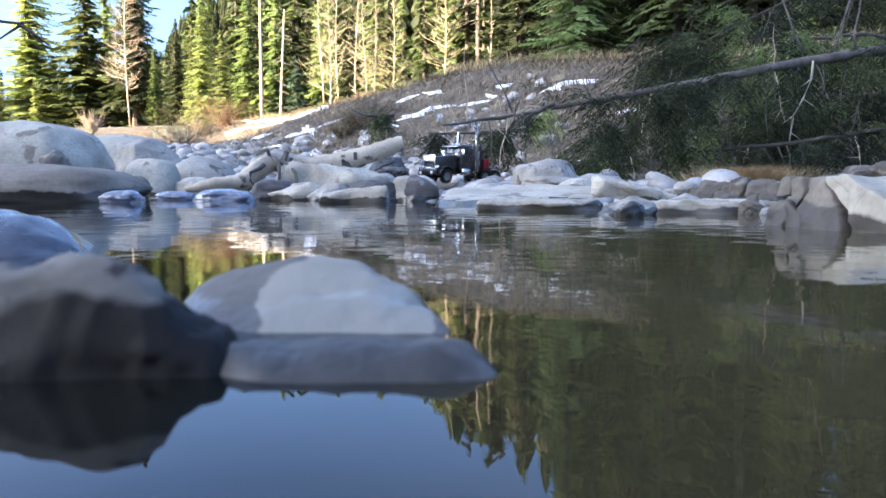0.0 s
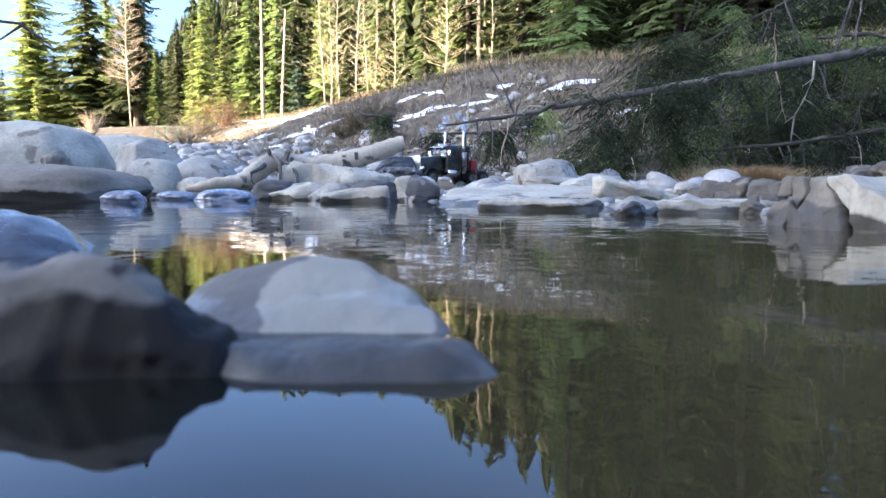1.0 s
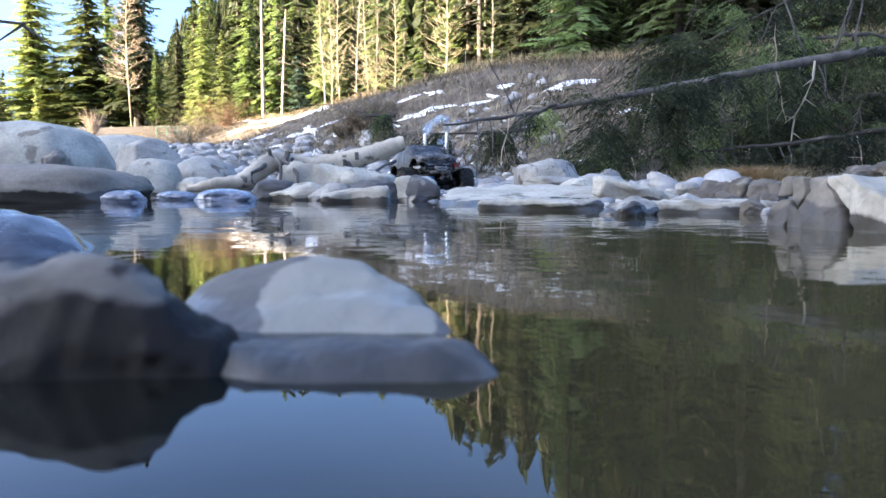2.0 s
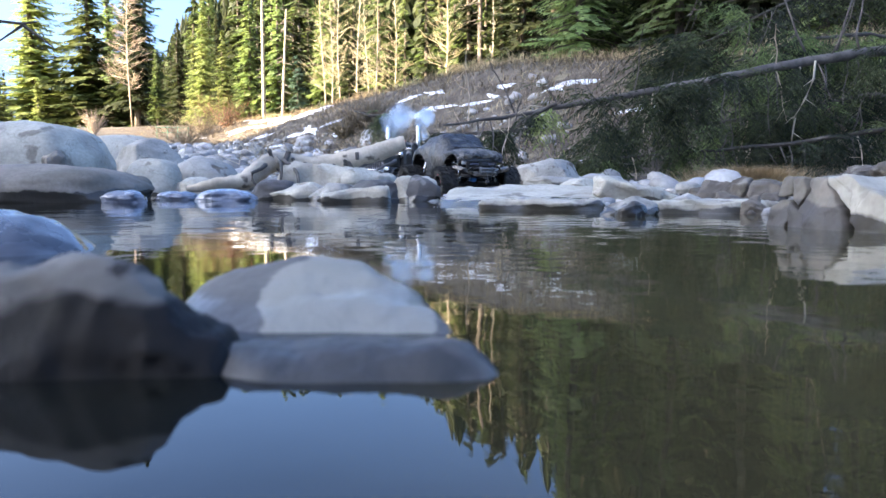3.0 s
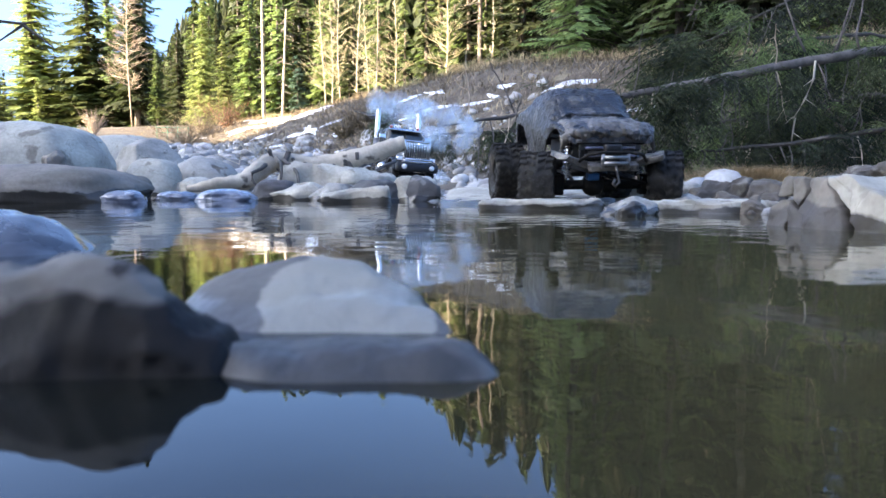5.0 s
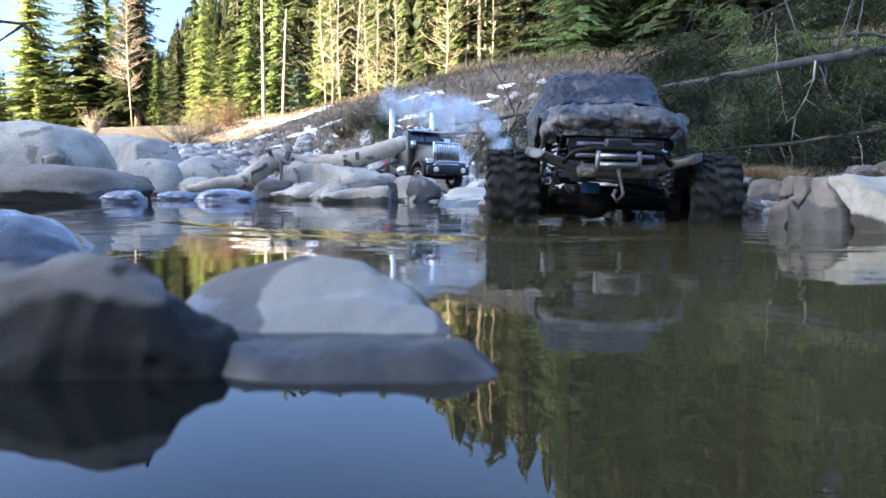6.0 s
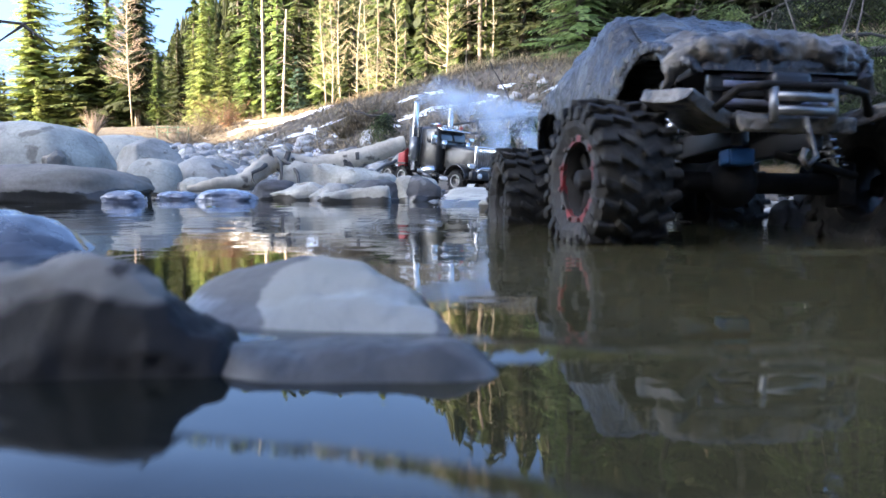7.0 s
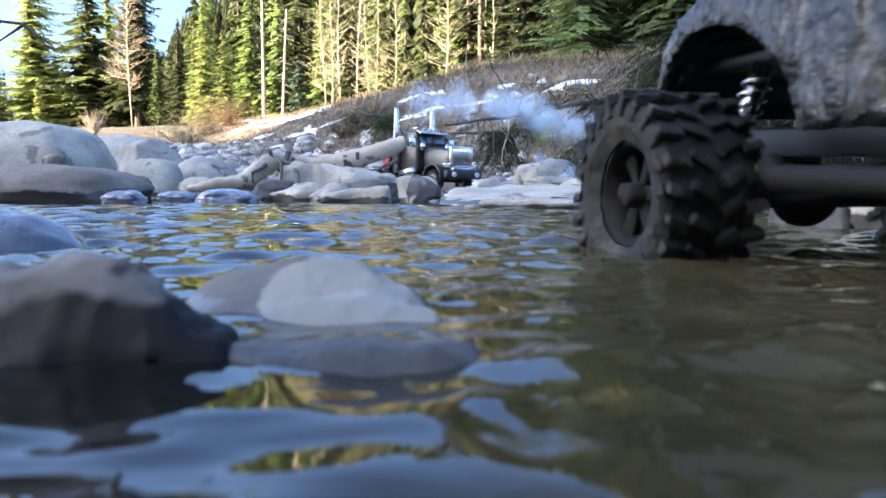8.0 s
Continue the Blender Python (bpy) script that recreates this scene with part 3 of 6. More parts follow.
def cracked_rock():
    """Blocks split along jagged joints; each outline runs along the face and up from the water."""
    rock = thing("cracked_rock", "large grey-brown rock split by deep cracks beside a pale slab", "rock", m=pose(0.443, 1.03, 0, 0, 0, -73.7))
    for k, (mat, proud, back, outline) in enumerate([
        (STONE_CRACKED, 0.000, 0.08, [(-0.001, -0.03), (0.004, 0.014), (0.016, 0.035), (0.034, 0.037), (0.043, 0.019), (0.037, -0.03)]),
        (STONE_CRACKED, 0.004, 0.08, [(0.017, 0.038), (0.023, 0.062), (0.040, 0.064), (0.044, 0.041), (0.033, 0.038)]),
        (STONE_CRACKED, 0.007, 0.09, [(0.044, 0.063), (0.065, 0.063), (0.071, 0.048), (0.067, 0.036), (0.061, 0.023), (0.048, 0.038)]),
        (STONE_CRACKED, 0.003, 0.09, [(0.043, 0.034), (0.060, 0.020), (0.073, 0.006), (0.080, -0.03), (0.040, -0.03), (0.047, 0.017)]),
        (STONE_CRACKED, 0.010, 0.10, [(0.069, 0.061), (0.082, 0.066), (0.104, 0.064), (0.105, 0.053), (0.121, 0.040), (0.137, 0.024), (0.137, 0.013), (0.146, 0.003), (0.146, -0.03),
                                      (0.084, -0.03), (0.077, 0.007), (0.065, 0.020), (0.072, 0.036), (0.075, 0.049)]),
        (STONE_PALE, 0.016, 0.16, [(0.107, 0.065), (0.129, 0.066), (0.162, 0.053), (0.180, 0.044), (0.222, 0.025), (0.235, -0.03), (0.151, -0.03), (0.150, 0.004), (0.141, 0.014),
                                   (0.141, 0.025), (0.125, 0.040), (0.109, 0.054)]),
        (STONE_WET, -0.020, 0.08, [(0.008, -0.03), (0.020, 0.030), (0.040, 0.052), (0.110, 0.054), (0.160, 0.030), (0.200, -0.03)]),
    ]):
        bm = bmesh.new()
        cu, cz = sum(p[0] for p in outline) / len(outline), sum(p[1] for p in outline) / len(outline)
        inset = 0.93 if k < 5 else 0.975 if k == 5 else 1.0
        front = bm.faces.new([bm.verts.new((cu + (u - cu) * inset + (0.003 if k == 5 else 0), -proud - 0.25 * (0.06 - z) * (k < 5), cz + (z - cz) * inset)) for u, z in outline])
        out = bmesh.ops.extrude_face_region(bm, geom=[front])
        for v in out["geom"]:
            if isinstance(v, bmesh.types.BMVert):
                v.co.y += back
                v.co.x += 0.03
                v.co.z -= 0.004
        bmesh.ops.recalc_face_normals(bm, faces=bm.faces[:])
        bmesh.ops.bevel(bm, geom=bm.edges[:], offset=0.0022, segments=2, affect="EDGES", profile=0.6)
        bmesh.ops.triangulate(bm, faces=bm.faces[:])
        for _ in range(4):
            bmesh.ops.subdivide_edges(bm, edges=[e for e in bm.edges if e.calc_length() > 0.005], cuts=1)
            bmesh.ops.triangulate(bm, faces=bm.faces[:])
        o = Vector((k * 7.0, k * 3.0, 3))
        for v in bm.verts:
            q = v.co * 45 + o
            v.co += Vector((noise.noise(q), noise.noise(q + o), noise.noise(q + o * 2))) * 0.0048 + Vector((noise.noise(q * 4), noise.noise(q * 4 + o), noise.noise(q * 4 + o * 2))) * 0.0011
        part("block", bm, mat, rock)


cracked_rock()


# near stones, a hand's width from the lens
def near_stone(name, label, ridge, mat, seed, rough=0.05, power=2.2):
    """A stone shaped over a ridge of (x, y, z, half depth) stations, falling to the water in front and behind."""
    bm = bmesh.new()
    n, sides = 110, 56
    xs = [r[0] for r in ridge]
    rows = []
    for i in range(n):
        x = xs[0] + (xs[-1] - xs[0]) * i / (n - 1)
        yc, zt, hd = (sum(float(np.interp(x + o * 0.004, xs, [r[k] for r in ridge])) for o in (-1, 0, 1)) / 3 for k in (1, 2, 3))
        row = []
        for j in range(sides):
            c = -1.18 + 2.36 * j / (sides - 1)
            y = yc + hd * c
            z = -0.012 + (zt + 0.012) * (1 - abs(c) ** power)
            q = Vector((x, y, z)) * 28 + Vector((seed, seed, 0))
            k = rough * (noise.noise(q * 0.6) * 0.03 + noise.noise(q * 1.7) * 0.014 + noise.noise(q * 5) * 0.005 + noise.noise(q * 13) * 0.0022) * 3
            row.append(bm.verts.new((x + k * 0.5, y + k, z + k)))
        rows.append(row)
    for a, b in zip(rows, rows[1:]):
        for j in range(sides - 1):
            bm.faces.new((a[j], b[j], b[j + 1], a[j + 1]))
    bm.faces.new(rows[0][::-1])
    bm.faces.new(rows[-1])
    bmesh.ops.recalc_face_normals(bm, faces=bm.faces[:])
    return tagged(part(name, bm, mat), label, "rock")


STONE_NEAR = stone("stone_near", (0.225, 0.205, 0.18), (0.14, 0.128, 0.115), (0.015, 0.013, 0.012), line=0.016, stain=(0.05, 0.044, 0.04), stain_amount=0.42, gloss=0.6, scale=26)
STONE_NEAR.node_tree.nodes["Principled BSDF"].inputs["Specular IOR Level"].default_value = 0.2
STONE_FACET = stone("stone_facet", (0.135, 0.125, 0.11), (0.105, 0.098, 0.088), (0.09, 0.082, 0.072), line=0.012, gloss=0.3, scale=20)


def pale_face(m, centre, radius, colour):
    """A dry, pale, sharp-edged patch on the face of a stone."""
    n, l = m.node_tree.nodes, m.node_tree.links
    bs = n["Principled BSDF"]
    geo = n.new("ShaderNodeNewGeometry")
    tex = n.new("ShaderNodeTexNoise")
    tex.inputs["Scale"].default_value, tex.inputs["Detail"].default_value = 30.0, 5.0
    l.new(geo.outputs["Position"], tex.inputs["Vector"])
    mapping = n.new("ShaderNodeVectorMath")
    mapping.operation, mapping.inputs[1].default_value = "SUBTRACT", centre
    l.new(geo.outputs["Position"], mapping.inputs[0])
    squash = n.new("ShaderNodeVectorMath")
    squash.operation, squash.inputs[1].default_value = "DIVIDE", radius
    l.new(mapping.outputs[0], squash.inputs[0])
    ln = n.new("ShaderNodeVectorMath")
    ln.operation = "LENGTH"
    l.new(squash.outputs[0], ln.inputs[0])
    add = n.new("ShaderNodeMath")
    add.operation, add.inputs[1].default_value = "MULTIPLY_ADD", 0.9
    l.new(tex.outputs["Fac"], add.inputs[0])
    l.new(ln.outputs["Value"], add.inputs[2])
    rng = n.new("ShaderNodeMapRange")
    rng.inputs[1].default_value, rng.inputs[2].default_value, rng.inputs[3].default_value, rng.inputs[4].default_value = 1.40, 1.46, 1.0, 0.0
    l.new(add.outputs[0], rng.inputs[0])
    old = bs.inputs["Base Color"].links[0].from_socket
    mx = n.new("ShaderNodeMix")
    mx.data_type = "RGBA"
    mx.inputs[7].default_value = (*colour, 1)
    l.new(rng.outputs[0], mx.inputs[0])
    l.new(old, mx.inputs[6])
    l.new(mx.outputs[2], bs.inputs["Base Color"])


pale_face(STONE_FACET, (-0.038, 0.305, 0.012), (0.034, 0.06, 0.04), (0.29, 0.27, 0.225))
near_stone("stone", "dark rounded wet stone with a grey dry crown", [
    (-0.215, 0.238, 0.010, 0.03), (-0.175, 0.238, 0.021, 0.032), (-0.148, 0.238, 0.0262, 0.033), (-0.128, 0.238, 0.0298, 0.034), (-0.113, 0.238, 0.0322, 0.034), (-0.102, 0.238, 0.0330, 0.034), (-0.094, 0.238, 0.0310, 0.034),
    (-0.087, 0.237, 0.0262, 0.033), (-0.080, 0.236, 0.0200, 0.032), (-0.072, 0.235, 0.0138, 0.030), (-0.066, 0.234, 0.0098, 0.028), (-0.0625, 0.233, 0.0045, 0.024), (-0.059, 0.232, -0.008, 0.02)], STONE_NEAR, 3, 0.11, 2.2)
near_stone("stone", "two-toned stone with a pale flat face and brown edges", [
    (-0.122, 0.35, -0.008, 0.06), (-0.113, 0.345, 0.0045, 0.07), (-0.097, 0.345, 0.0135, 0.08), (-0.070, 0.345, 0.0215, 0.085), (-0.060, 0.345, 0.0228, 0.085),
    (-0.043, 0.34, 0.0205, 0.082), (-0.020, 0.325, 0.0145, 0.07), (-0.006, 0.305, 0.008, 0.05), (0.006, 0.28, 0.001, 0.035), (0.011, 0.27, -0.006, 0.03)], STONE_FACET, 9, 0.055, 1.5)
near_stone("stone", "low dark wet ledge just above the water", [
    (-0.080, 0.236, -0.006, 0.012), (-0.068, 0.234, 0.0050, 0.022), (-0.055, 0.232, 0.0078, 0.030), (-0.04, 0.23, 0.0082, 0.032), (-0.015, 0.23, 0.0072, 0.030), (0.000, 0.226, 0.0065, 0.026), (0.008, 0.222, 0.003, 0.02), (0.016, 0.218, -0.001, 0.014), (0.021, 0.216, -0.008, 0.01)],
    STONE_WET, 15, 0.06, 2.8)


near_stone("stone", "smooth domed wet stone with a blue sheen", [
    (-0.56, 0.66, -0.006, 0.06), (-0.50, 0.66, 0.020, 0.09), (-0.44, 0.66, 0.031, 0.10), (-0.40, 0.655, 0.0335, 0.10), (-0.369, 0.65, 0.0312, 0.10), (-0.341, 0.645, 0.026, 0.09), (-0.322, 0.64, 0.018, 0.08), (-0.308, 0.635, 0.009, 0.065),
    (-0.297, 0.63, 0.001, 0.05), (-0.288, 0.63, -0.008, 0.03)], STONE_SHEEN, 27, 0.04, 2.0)


# cobbles and gravel of the bar, too many to count
def scatter_stones(name, label, count, area, size, mat, seed, lift=0.25, keep=None):
    rnd = random.Random(seed)
    verts, faces = [], []
    base = bmesh.new()
    bmesh.ops.create_icosphere(base, subdivisions=2, radius=1.0)
    bv, bf = [v.co.copy() for v in base.verts], [[v.index for v in f.verts] for f in base.faces]
    base.free()
    pts = []
    while len(pts) < count:
        x, y = rnd.uniform(area[0], area[1]), rnd.uniform(area[2], area[3])
        if keep is None or keep(x, y):
            pts.append((x, y))
    zs = height([p[0] for p in pts], [p[1] for p in pts])
    for (x, y), z in zip(pts, zs):
        s = size[0] * (size[1] / size[0]) ** (rnd.random() ** 1.6)
        dims = Vector((s * rnd.uniform(0.8, 1.4), s * rnd.uniform(0.7, 1.2), s * rnd.uniform(0.4, 0.75)))
        rot = Euler((rnd.uniform(-0.4, 0.4), rnd.uniform(-0.4, 0.4), rnd.uniform(0, 6.28))).to_matrix()
        o = Vector((rnd.uniform(0, 90), rnd.uniform(0, 90), 0))
        n = len(verts)
        for c in bv:
            p = c * (1 + 0.3 * noise.noise(c * 1.4 + o))
            p = rot @ Vector((p.x * dims.x, p.y * dims.y, p.z * dims.z))
            verts.append((x + p.x, y + p.y, float(z) + p.z + dims.z * lift))
        faces += [[n + i for i in f] for f in bf]
    ob = part(name, pymesh(name, verts, faces), mat)
    return tagged(ob, label, "gravel", kind="stuff")


GRAVEL = material("gravel", (0.36, 0.35, 0.34), (0.26, 0.24, 0.22), 7, 0.85, 0, 0.4, 50, (0.14, 0.115, 0.09), 0.3, islands=0.4)


def on_bar(x, y):
    return y > float(np.interp(x, [p[0] for p in SHORE], [p[1] for p in SHORE])) + 0.1


scatter_stones("cobbles", "pale river cobbles scattered on the gravel bar", 800, (-3.2, 1.2, 3.0, 9.5), (0.02, 0.10), GRAVEL, 4, keep=on_bar)
scatter_stones("gravel", "small loose gravel along the shore", 1500, (-1.6, 1.6, 1.2, 4.4), (0.006, 0.025), GRAVEL, 6, keep=on_bar)
scatter_stones("bank_rubble", "crumbled brown earth and broken stone under the bank", 900, (0.55, 1.75, 1.35, 2.7), (0.005, 0.032), CLOD, 9, keep=lambda x, y: 0.34 < x / y < 0.66)
scatter_stones("far_cobbles", "grey cobbles at the foot of the far bank", 600, (-6.5, -0.6, 7.0, 17), (0.05, 0.14), GRAVEL, 7, keep=lambda x, y: float(height(x, y)) < 0.85)


# ---- snow left on the bank ----
def snow_patch(x, y, along, across, turn, seed, lift=0.022):
    """A thin melting patch lying on the slope, ragged at its rim."""
    n, rings = 56, 9
    verts, faces = [], []
    c, s = math.cos(turn), math.sin(turn)
    for r in range(rings + 1):
        for k in range(n):
            a = 2 * math.pi * k / n
            q = Vector((math.cos(a) * 1.2 + seed * 3.1, math.sin(a) * 1.2 + seed, 0))
            f = (r / rings) * max(0.05, 0.70 + 0.8 * noise.noise(q) + 0.85 * noise.noise(q * 2.9) + 0.6 * noise.noise(q * 7))
            u, v = math.cos(a) * along * f, math.sin(a) * across * f
            px, py = x + u * c - v * s, y + u * s + v * c
            edge = 1 - (r / rings) ** 4
            verts.append((px, py, float(height(px, py)) + lift * edge - 0.02 * (1 - edge)))
    for r in range(rings):
        for k in range(n):
            faces.append((r * n + k, r * n + (k + 1) % n, (r + 1) * n + (k + 1) % n, (r + 1) * n + k))
    ob = part("snow_patch", pymesh("snow_patch", verts, faces), SNOW)
    tagged(ob, "thin melting snow patch on the brown bank", "snow", "snow patches on the bank")


for k, (px, py, a, b) in enumerate([
    (-0.274, 10.453, 0.75, 0.16), (-0.531, 11.78, 0.4, 0.1), (-0.115, 11.286, 0.55, 0.08), (0.764, 9.655, 0.25, 0.08), (1.364, 8.586, 0.55, 0.1), (1.258, 8.623, 0.2, 0.06), (0.044, 10.081, 0.3, 0.06),
    (0.426, 9.609, 0.4, 0.05), (0.613, 9.578, 0.3, 0.05), (1.943, 7.302, 0.5, 0.14), (1.768, 7.454, 0.2, 0.06), (-2.355, 13.68, 1, 0.22), (-2.673, 13.873, 0.6, 0.16), (-1.866, 13.197, 0.5, 0.12), (-1.623, 11.768, 0.3, 0.1),
    (-3.687, 15.685, 0.9, 0.2), (-2.876, 12.946, 0.6, 0.16), (-1.768, 10.797, 0.7, 0.18), (-2.315, 11.556, 0.5, 0.16), (-1.301, 10.229, 0.4, 0.1), (-3.727, 14.832, 0.5, 0.15), (-4.463, 16.118, 0.5, 0.12), (-2.31, 12.448, 0.5, 0.12),
    (-4.147, 18.722, 3.4, 0.7), (-2.785, 16.001, 1.6, 0.35), (-4.709, 18.239, 2, 0.5), (-0.647, 10.569, 0.2, 0.06), (-2.388, 15.706, 0.5, 0.1)]):
    snow_patch(px, py, a * 0.75, b * 0.6, -0.9 + 0.3 * math.sin(k * 2.1), k + 1)


# ---- grass ----
def blades(name, label, mat, spots, per, length, spread, seed, lean=0.5, width=0.006, rise=0.85):
    rnd = random.Random(seed)
    verts, faces = [], []
    zs = height([p[0] for p in spots], [p[1] for p in spots])
    for (x, y), z in zip(spots, zs):
        z = float(z)
        for _ in range(per):
            bx, by = x + rnd.gauss(0, spread), y + rnd.gauss(0, spread)
            a, h = rnd.uniform(0, 6.28), length * rnd.uniform(0.4, 1.2)
            lx, ly = math.cos(a) * lean * h * rnd.uniform(0.2, 1), math.sin(a) * lean * h * rnd.uniform(0.2, 1)
            w = width * rnd.uniform(0.6, 1.3)
            wx, wy = -math.sin(a) * w, math.cos(a) * w
            n = len(verts)
            verts += [(bx - wx, by - wy, z - 0.03), (bx + wx, by + wy, z - 0.03), (bx + lx * 0.45 + wx * 0.7, by + ly * 0.45 + wy * 0.7, z + h * 0.72 * rise),
                      (bx + lx * 0.45 - wx * 0.7, by + ly * 0.45 - wy * 0.7, z + h * 0.72 * rise), (bx + lx, by + ly, z + h * rise * rnd.uniform(0.85, 1.15))]
            faces += [(n, n + 1, n + 2, n + 3), (n + 3, n + 2, n + 4)]
    ob = part(name, pymesh(name, verts, faces), mat, smooth=False)
    return tagged(ob, label, "grass", kind="stuff")


def along_edge(count, seed, off, first=2, last=7):
    rnd = random.Random(seed)
    pts = []
    for _ in range(count):
        k = rnd.randrange(first, last)
        (ax, ay), (bx, by) = EDGE[k], EDGE[k + 1]
        t = rnd.random()
        dx, dy = bx - ax, by - ay
        n = math.hypot(dx, dy)
        o = rnd.uniform(*off)
        pts.append((ax + dx * t + dy / n * o, ay + dy * t - dx / n * o))
    return pts


blades("ridge_grass", "tall dry straw-coloured grass along the bank top", GRASS_DRY, along_edge(750, 1, (-0.7, 0.25)), 26, 0.21, 0.12, 2, 1.1, 0.0028)
blades("bank_grass", "matted dead brown grass covering the bank", GRASS_BROWN, along_edge(3600, 3, (-0.4, 3.3)), 14, 0.10, 0.16, 4, 1.8, 0.005, 0.28)
blades("bank_straw", "sparse dry straw on the bank", GRASS_DRY, along_edge(420, 5, (0.0, 3.0)), 9, 0.15, 0.1, 6, 1.8, 0.004, 0.4)


# ---- trees ----
def spruce_meshes(h, spread, seed, levels=26, droop=0.35, fullness=1.0, bare=0.08, taper=1.0, step=0.16, leaf=1.0):
    """Trunk and crown of a spruce: whorls of drooping boughs, each a spine with needle sprays on both sides."""
    rnd = random.Random(seed)
    bm = bmesh.new()
    tube(bm, [(0, 0, -0.4), (0, 0, h * 0.3), (0.02 * h * rnd.uniform(-1, 1), 0, h * 0.7), (0, 0, h)], [h * 0.014, h * 0.011, h * 0.006, 0.008], 7)
    for _ in range(26):
        a, z = rnd.uniform(0, 6.28), h * rnd.uniform(0.02, 0.3)
        ln = spread * rnd.uniform(0.2, 0.6)
        tube(bm, [(0, 0, z), (math.cos(a) * ln, math.sin(a) * ln, z - ln * 0.3)], [0.012, 0.004], 3, False)
    trunk = bpy.data.meshes.new("trunk")
    bm.to_mesh(trunk)
    bm.free()
    verts, faces = [], []
    lop = rnd.uniform(0, 6.28)
    for i in range(levels):
        f = bare + (1 - bare) * (i + rnd.uniform(-0.3, 0.3)) / levels
        z = h * f
        reach = spread * (1 - f) ** (0.75 * taper) * (0.75 + 0.25 * math.sin(i * 2.4 + seed)) + 0.06 * spread
        count = max(4, int(8 * fullness * (0.6 + 0.5 * (1 - f))))
        a0 = rnd.uniform(0, 6.28)
        for b in range(count):
            a = a0 + 6.28 * b / count + rnd.uniform(-0.35, 0.35)
            r = reach * rnd.uniform(0.6, 1.15) * (1 + 0.18 * math.cos(a - lop))
            ca, sa = math.cos(a), math.sin(a)
            dr = droop * rnd.uniform(0.4, 1.6)
            z = h * f + rnd.uniform(-1.3, 1.3) * h / levels
            steps = max(4, int(r / step))
            for s in range(steps + 1):
                q = (s + 0.6) / (steps + 0.6)
                rr = r * q
                zz = z - dr * r * q * q + 0.14 * r * q ** 4 + (0.02 * h * (1 - q) if f > 0.85 else 0)
                wide = (0.08 + 0.34 * r * (1 - q) * 0.6 + 0.09 * r) * (1.0 if step < 0.2 else 1.25) * leaf * rnd.uniform(0.7, 1.3)
                for side in (-1, 1):
                    if rnd.random() < 0.08:
                        continue
                    n = len(verts)
                    tx, ty = ca * rr, sa * rr
                    ox, oy = -sa * side * wide * 0.8 + ca * wide * 0.55, ca * side * wide * 0.8 + sa * wide * 0.55
                    hang = wide * rnd.uniform(0.15, 0.75)
                    thick = (0.045 + 0.02 * r) * (step / 0.16) ** 0.7 * (0.5 + 0.5 * leaf)
                    verts.append((tx - ca * thick, ty - sa * thick, zz + 0.01))
                    verts.append((tx + ca * thick, ty + sa * thick, zz - thick * 0.8))
                    verts.append((tx + ox * 0.6 + ca * thick * 1.3, ty + oy * 0.6 + sa * thick * 1.3, zz - hang * 0.6 - thick))
                    verts.append((tx + ox, ty + oy, zz - hang))
                    verts.append((tx + ox * 0.55 - ca * thick, ty + oy * 0.55 - sa * thick, zz - hang * 0.35 + 0.015))
                    faces += [(n, n + 1, n + 2, n + 4), (n + 4, n + 2, n + 3)]
    n = len(verts)
    verts += [(0.03, 0, h * 0.97), (-0.02, 0.03, h * 0.97), (-0.02, -0.03, h * 0.97), (0, 0, h * 1.02)]
    faces += [(n, n + 1, n + 3), (n + 1, n + 2, n + 3), (n + 2, n, n + 3)]
    return trunk, pymesh("crown", verts, faces)


def spruce(kind, m, needle, label, group):
    t = thing("spruce_tree", label, "tree", group, m)
    for me, mat, name in ((kind[0], BARK, "trunk"), (kind[1], needle, "crown")):
        if not me.materials:
            me.materials.append(mat)
        ob = new(name, me)
        ob.parent = t
        ob.material_slots[0].link = "OBJECT"
        ob.material_slots[0].material = mat
    return t


SPRUCES = [spruce_meshes(10, 1.9, 1, 44, 0.3, 1.3, step=0.14), spruce_meshes(10, 1.45, 2, 44, 0.45, 1.2, step=0.14), spruce_meshes(10, 2.2, 3, 42, 0.3, 1.3, step=0.14), spruce_meshes(10, 1.3, 4, 42, 0.5, 1.1, 0.15, step=0.14), spruce_meshes(10, 1.6, 5, 38, 0.4, 1.1, 0.12, step=0.14)]
FOREST = [spruce_meshes(10, 1.5, 11, 24, 0.4, 0.85, 0.06, 0.9, 0.38), spruce_meshes(10, 1.25, 12, 26, 0.5, 0.8, 0.08, 0.9, 0.38), spruce_meshes(10, 1.8, 13, 22, 0.35, 0.85, 0.05, 1.0, 0.40), spruce_meshes(10, 1.4, 14, 24, 0.45, 0.8, 0.12, 0.8, 0.38)]
BANK = [spruce_meshes(4, 0.85, 21, 36, 0.4, 1.1, 0.06, 0.9, 0.055, 0.42), spruce_meshes(4, 0.7, 22, 36, 0.5, 1.0, 0.10, 0.9, 0.055, 0.42)]
YOUNG = spruce_meshes(3.2, 0.75, 8, 18, 0.15, 1.0, 0.05)


# how high the wood rises over the pond, by bearing
LINE_X = [-0.60, -0.36, -0.33, -0.25, -0.10, -0.02, 0.02, 0.10, 0.16, 0.24, 0.6]
LINE_H = [0.16, 0.17, 0.23, 0.275, 0.29, 0.295, 0.37, 0.39, 0.45, 0.7, 0.8]


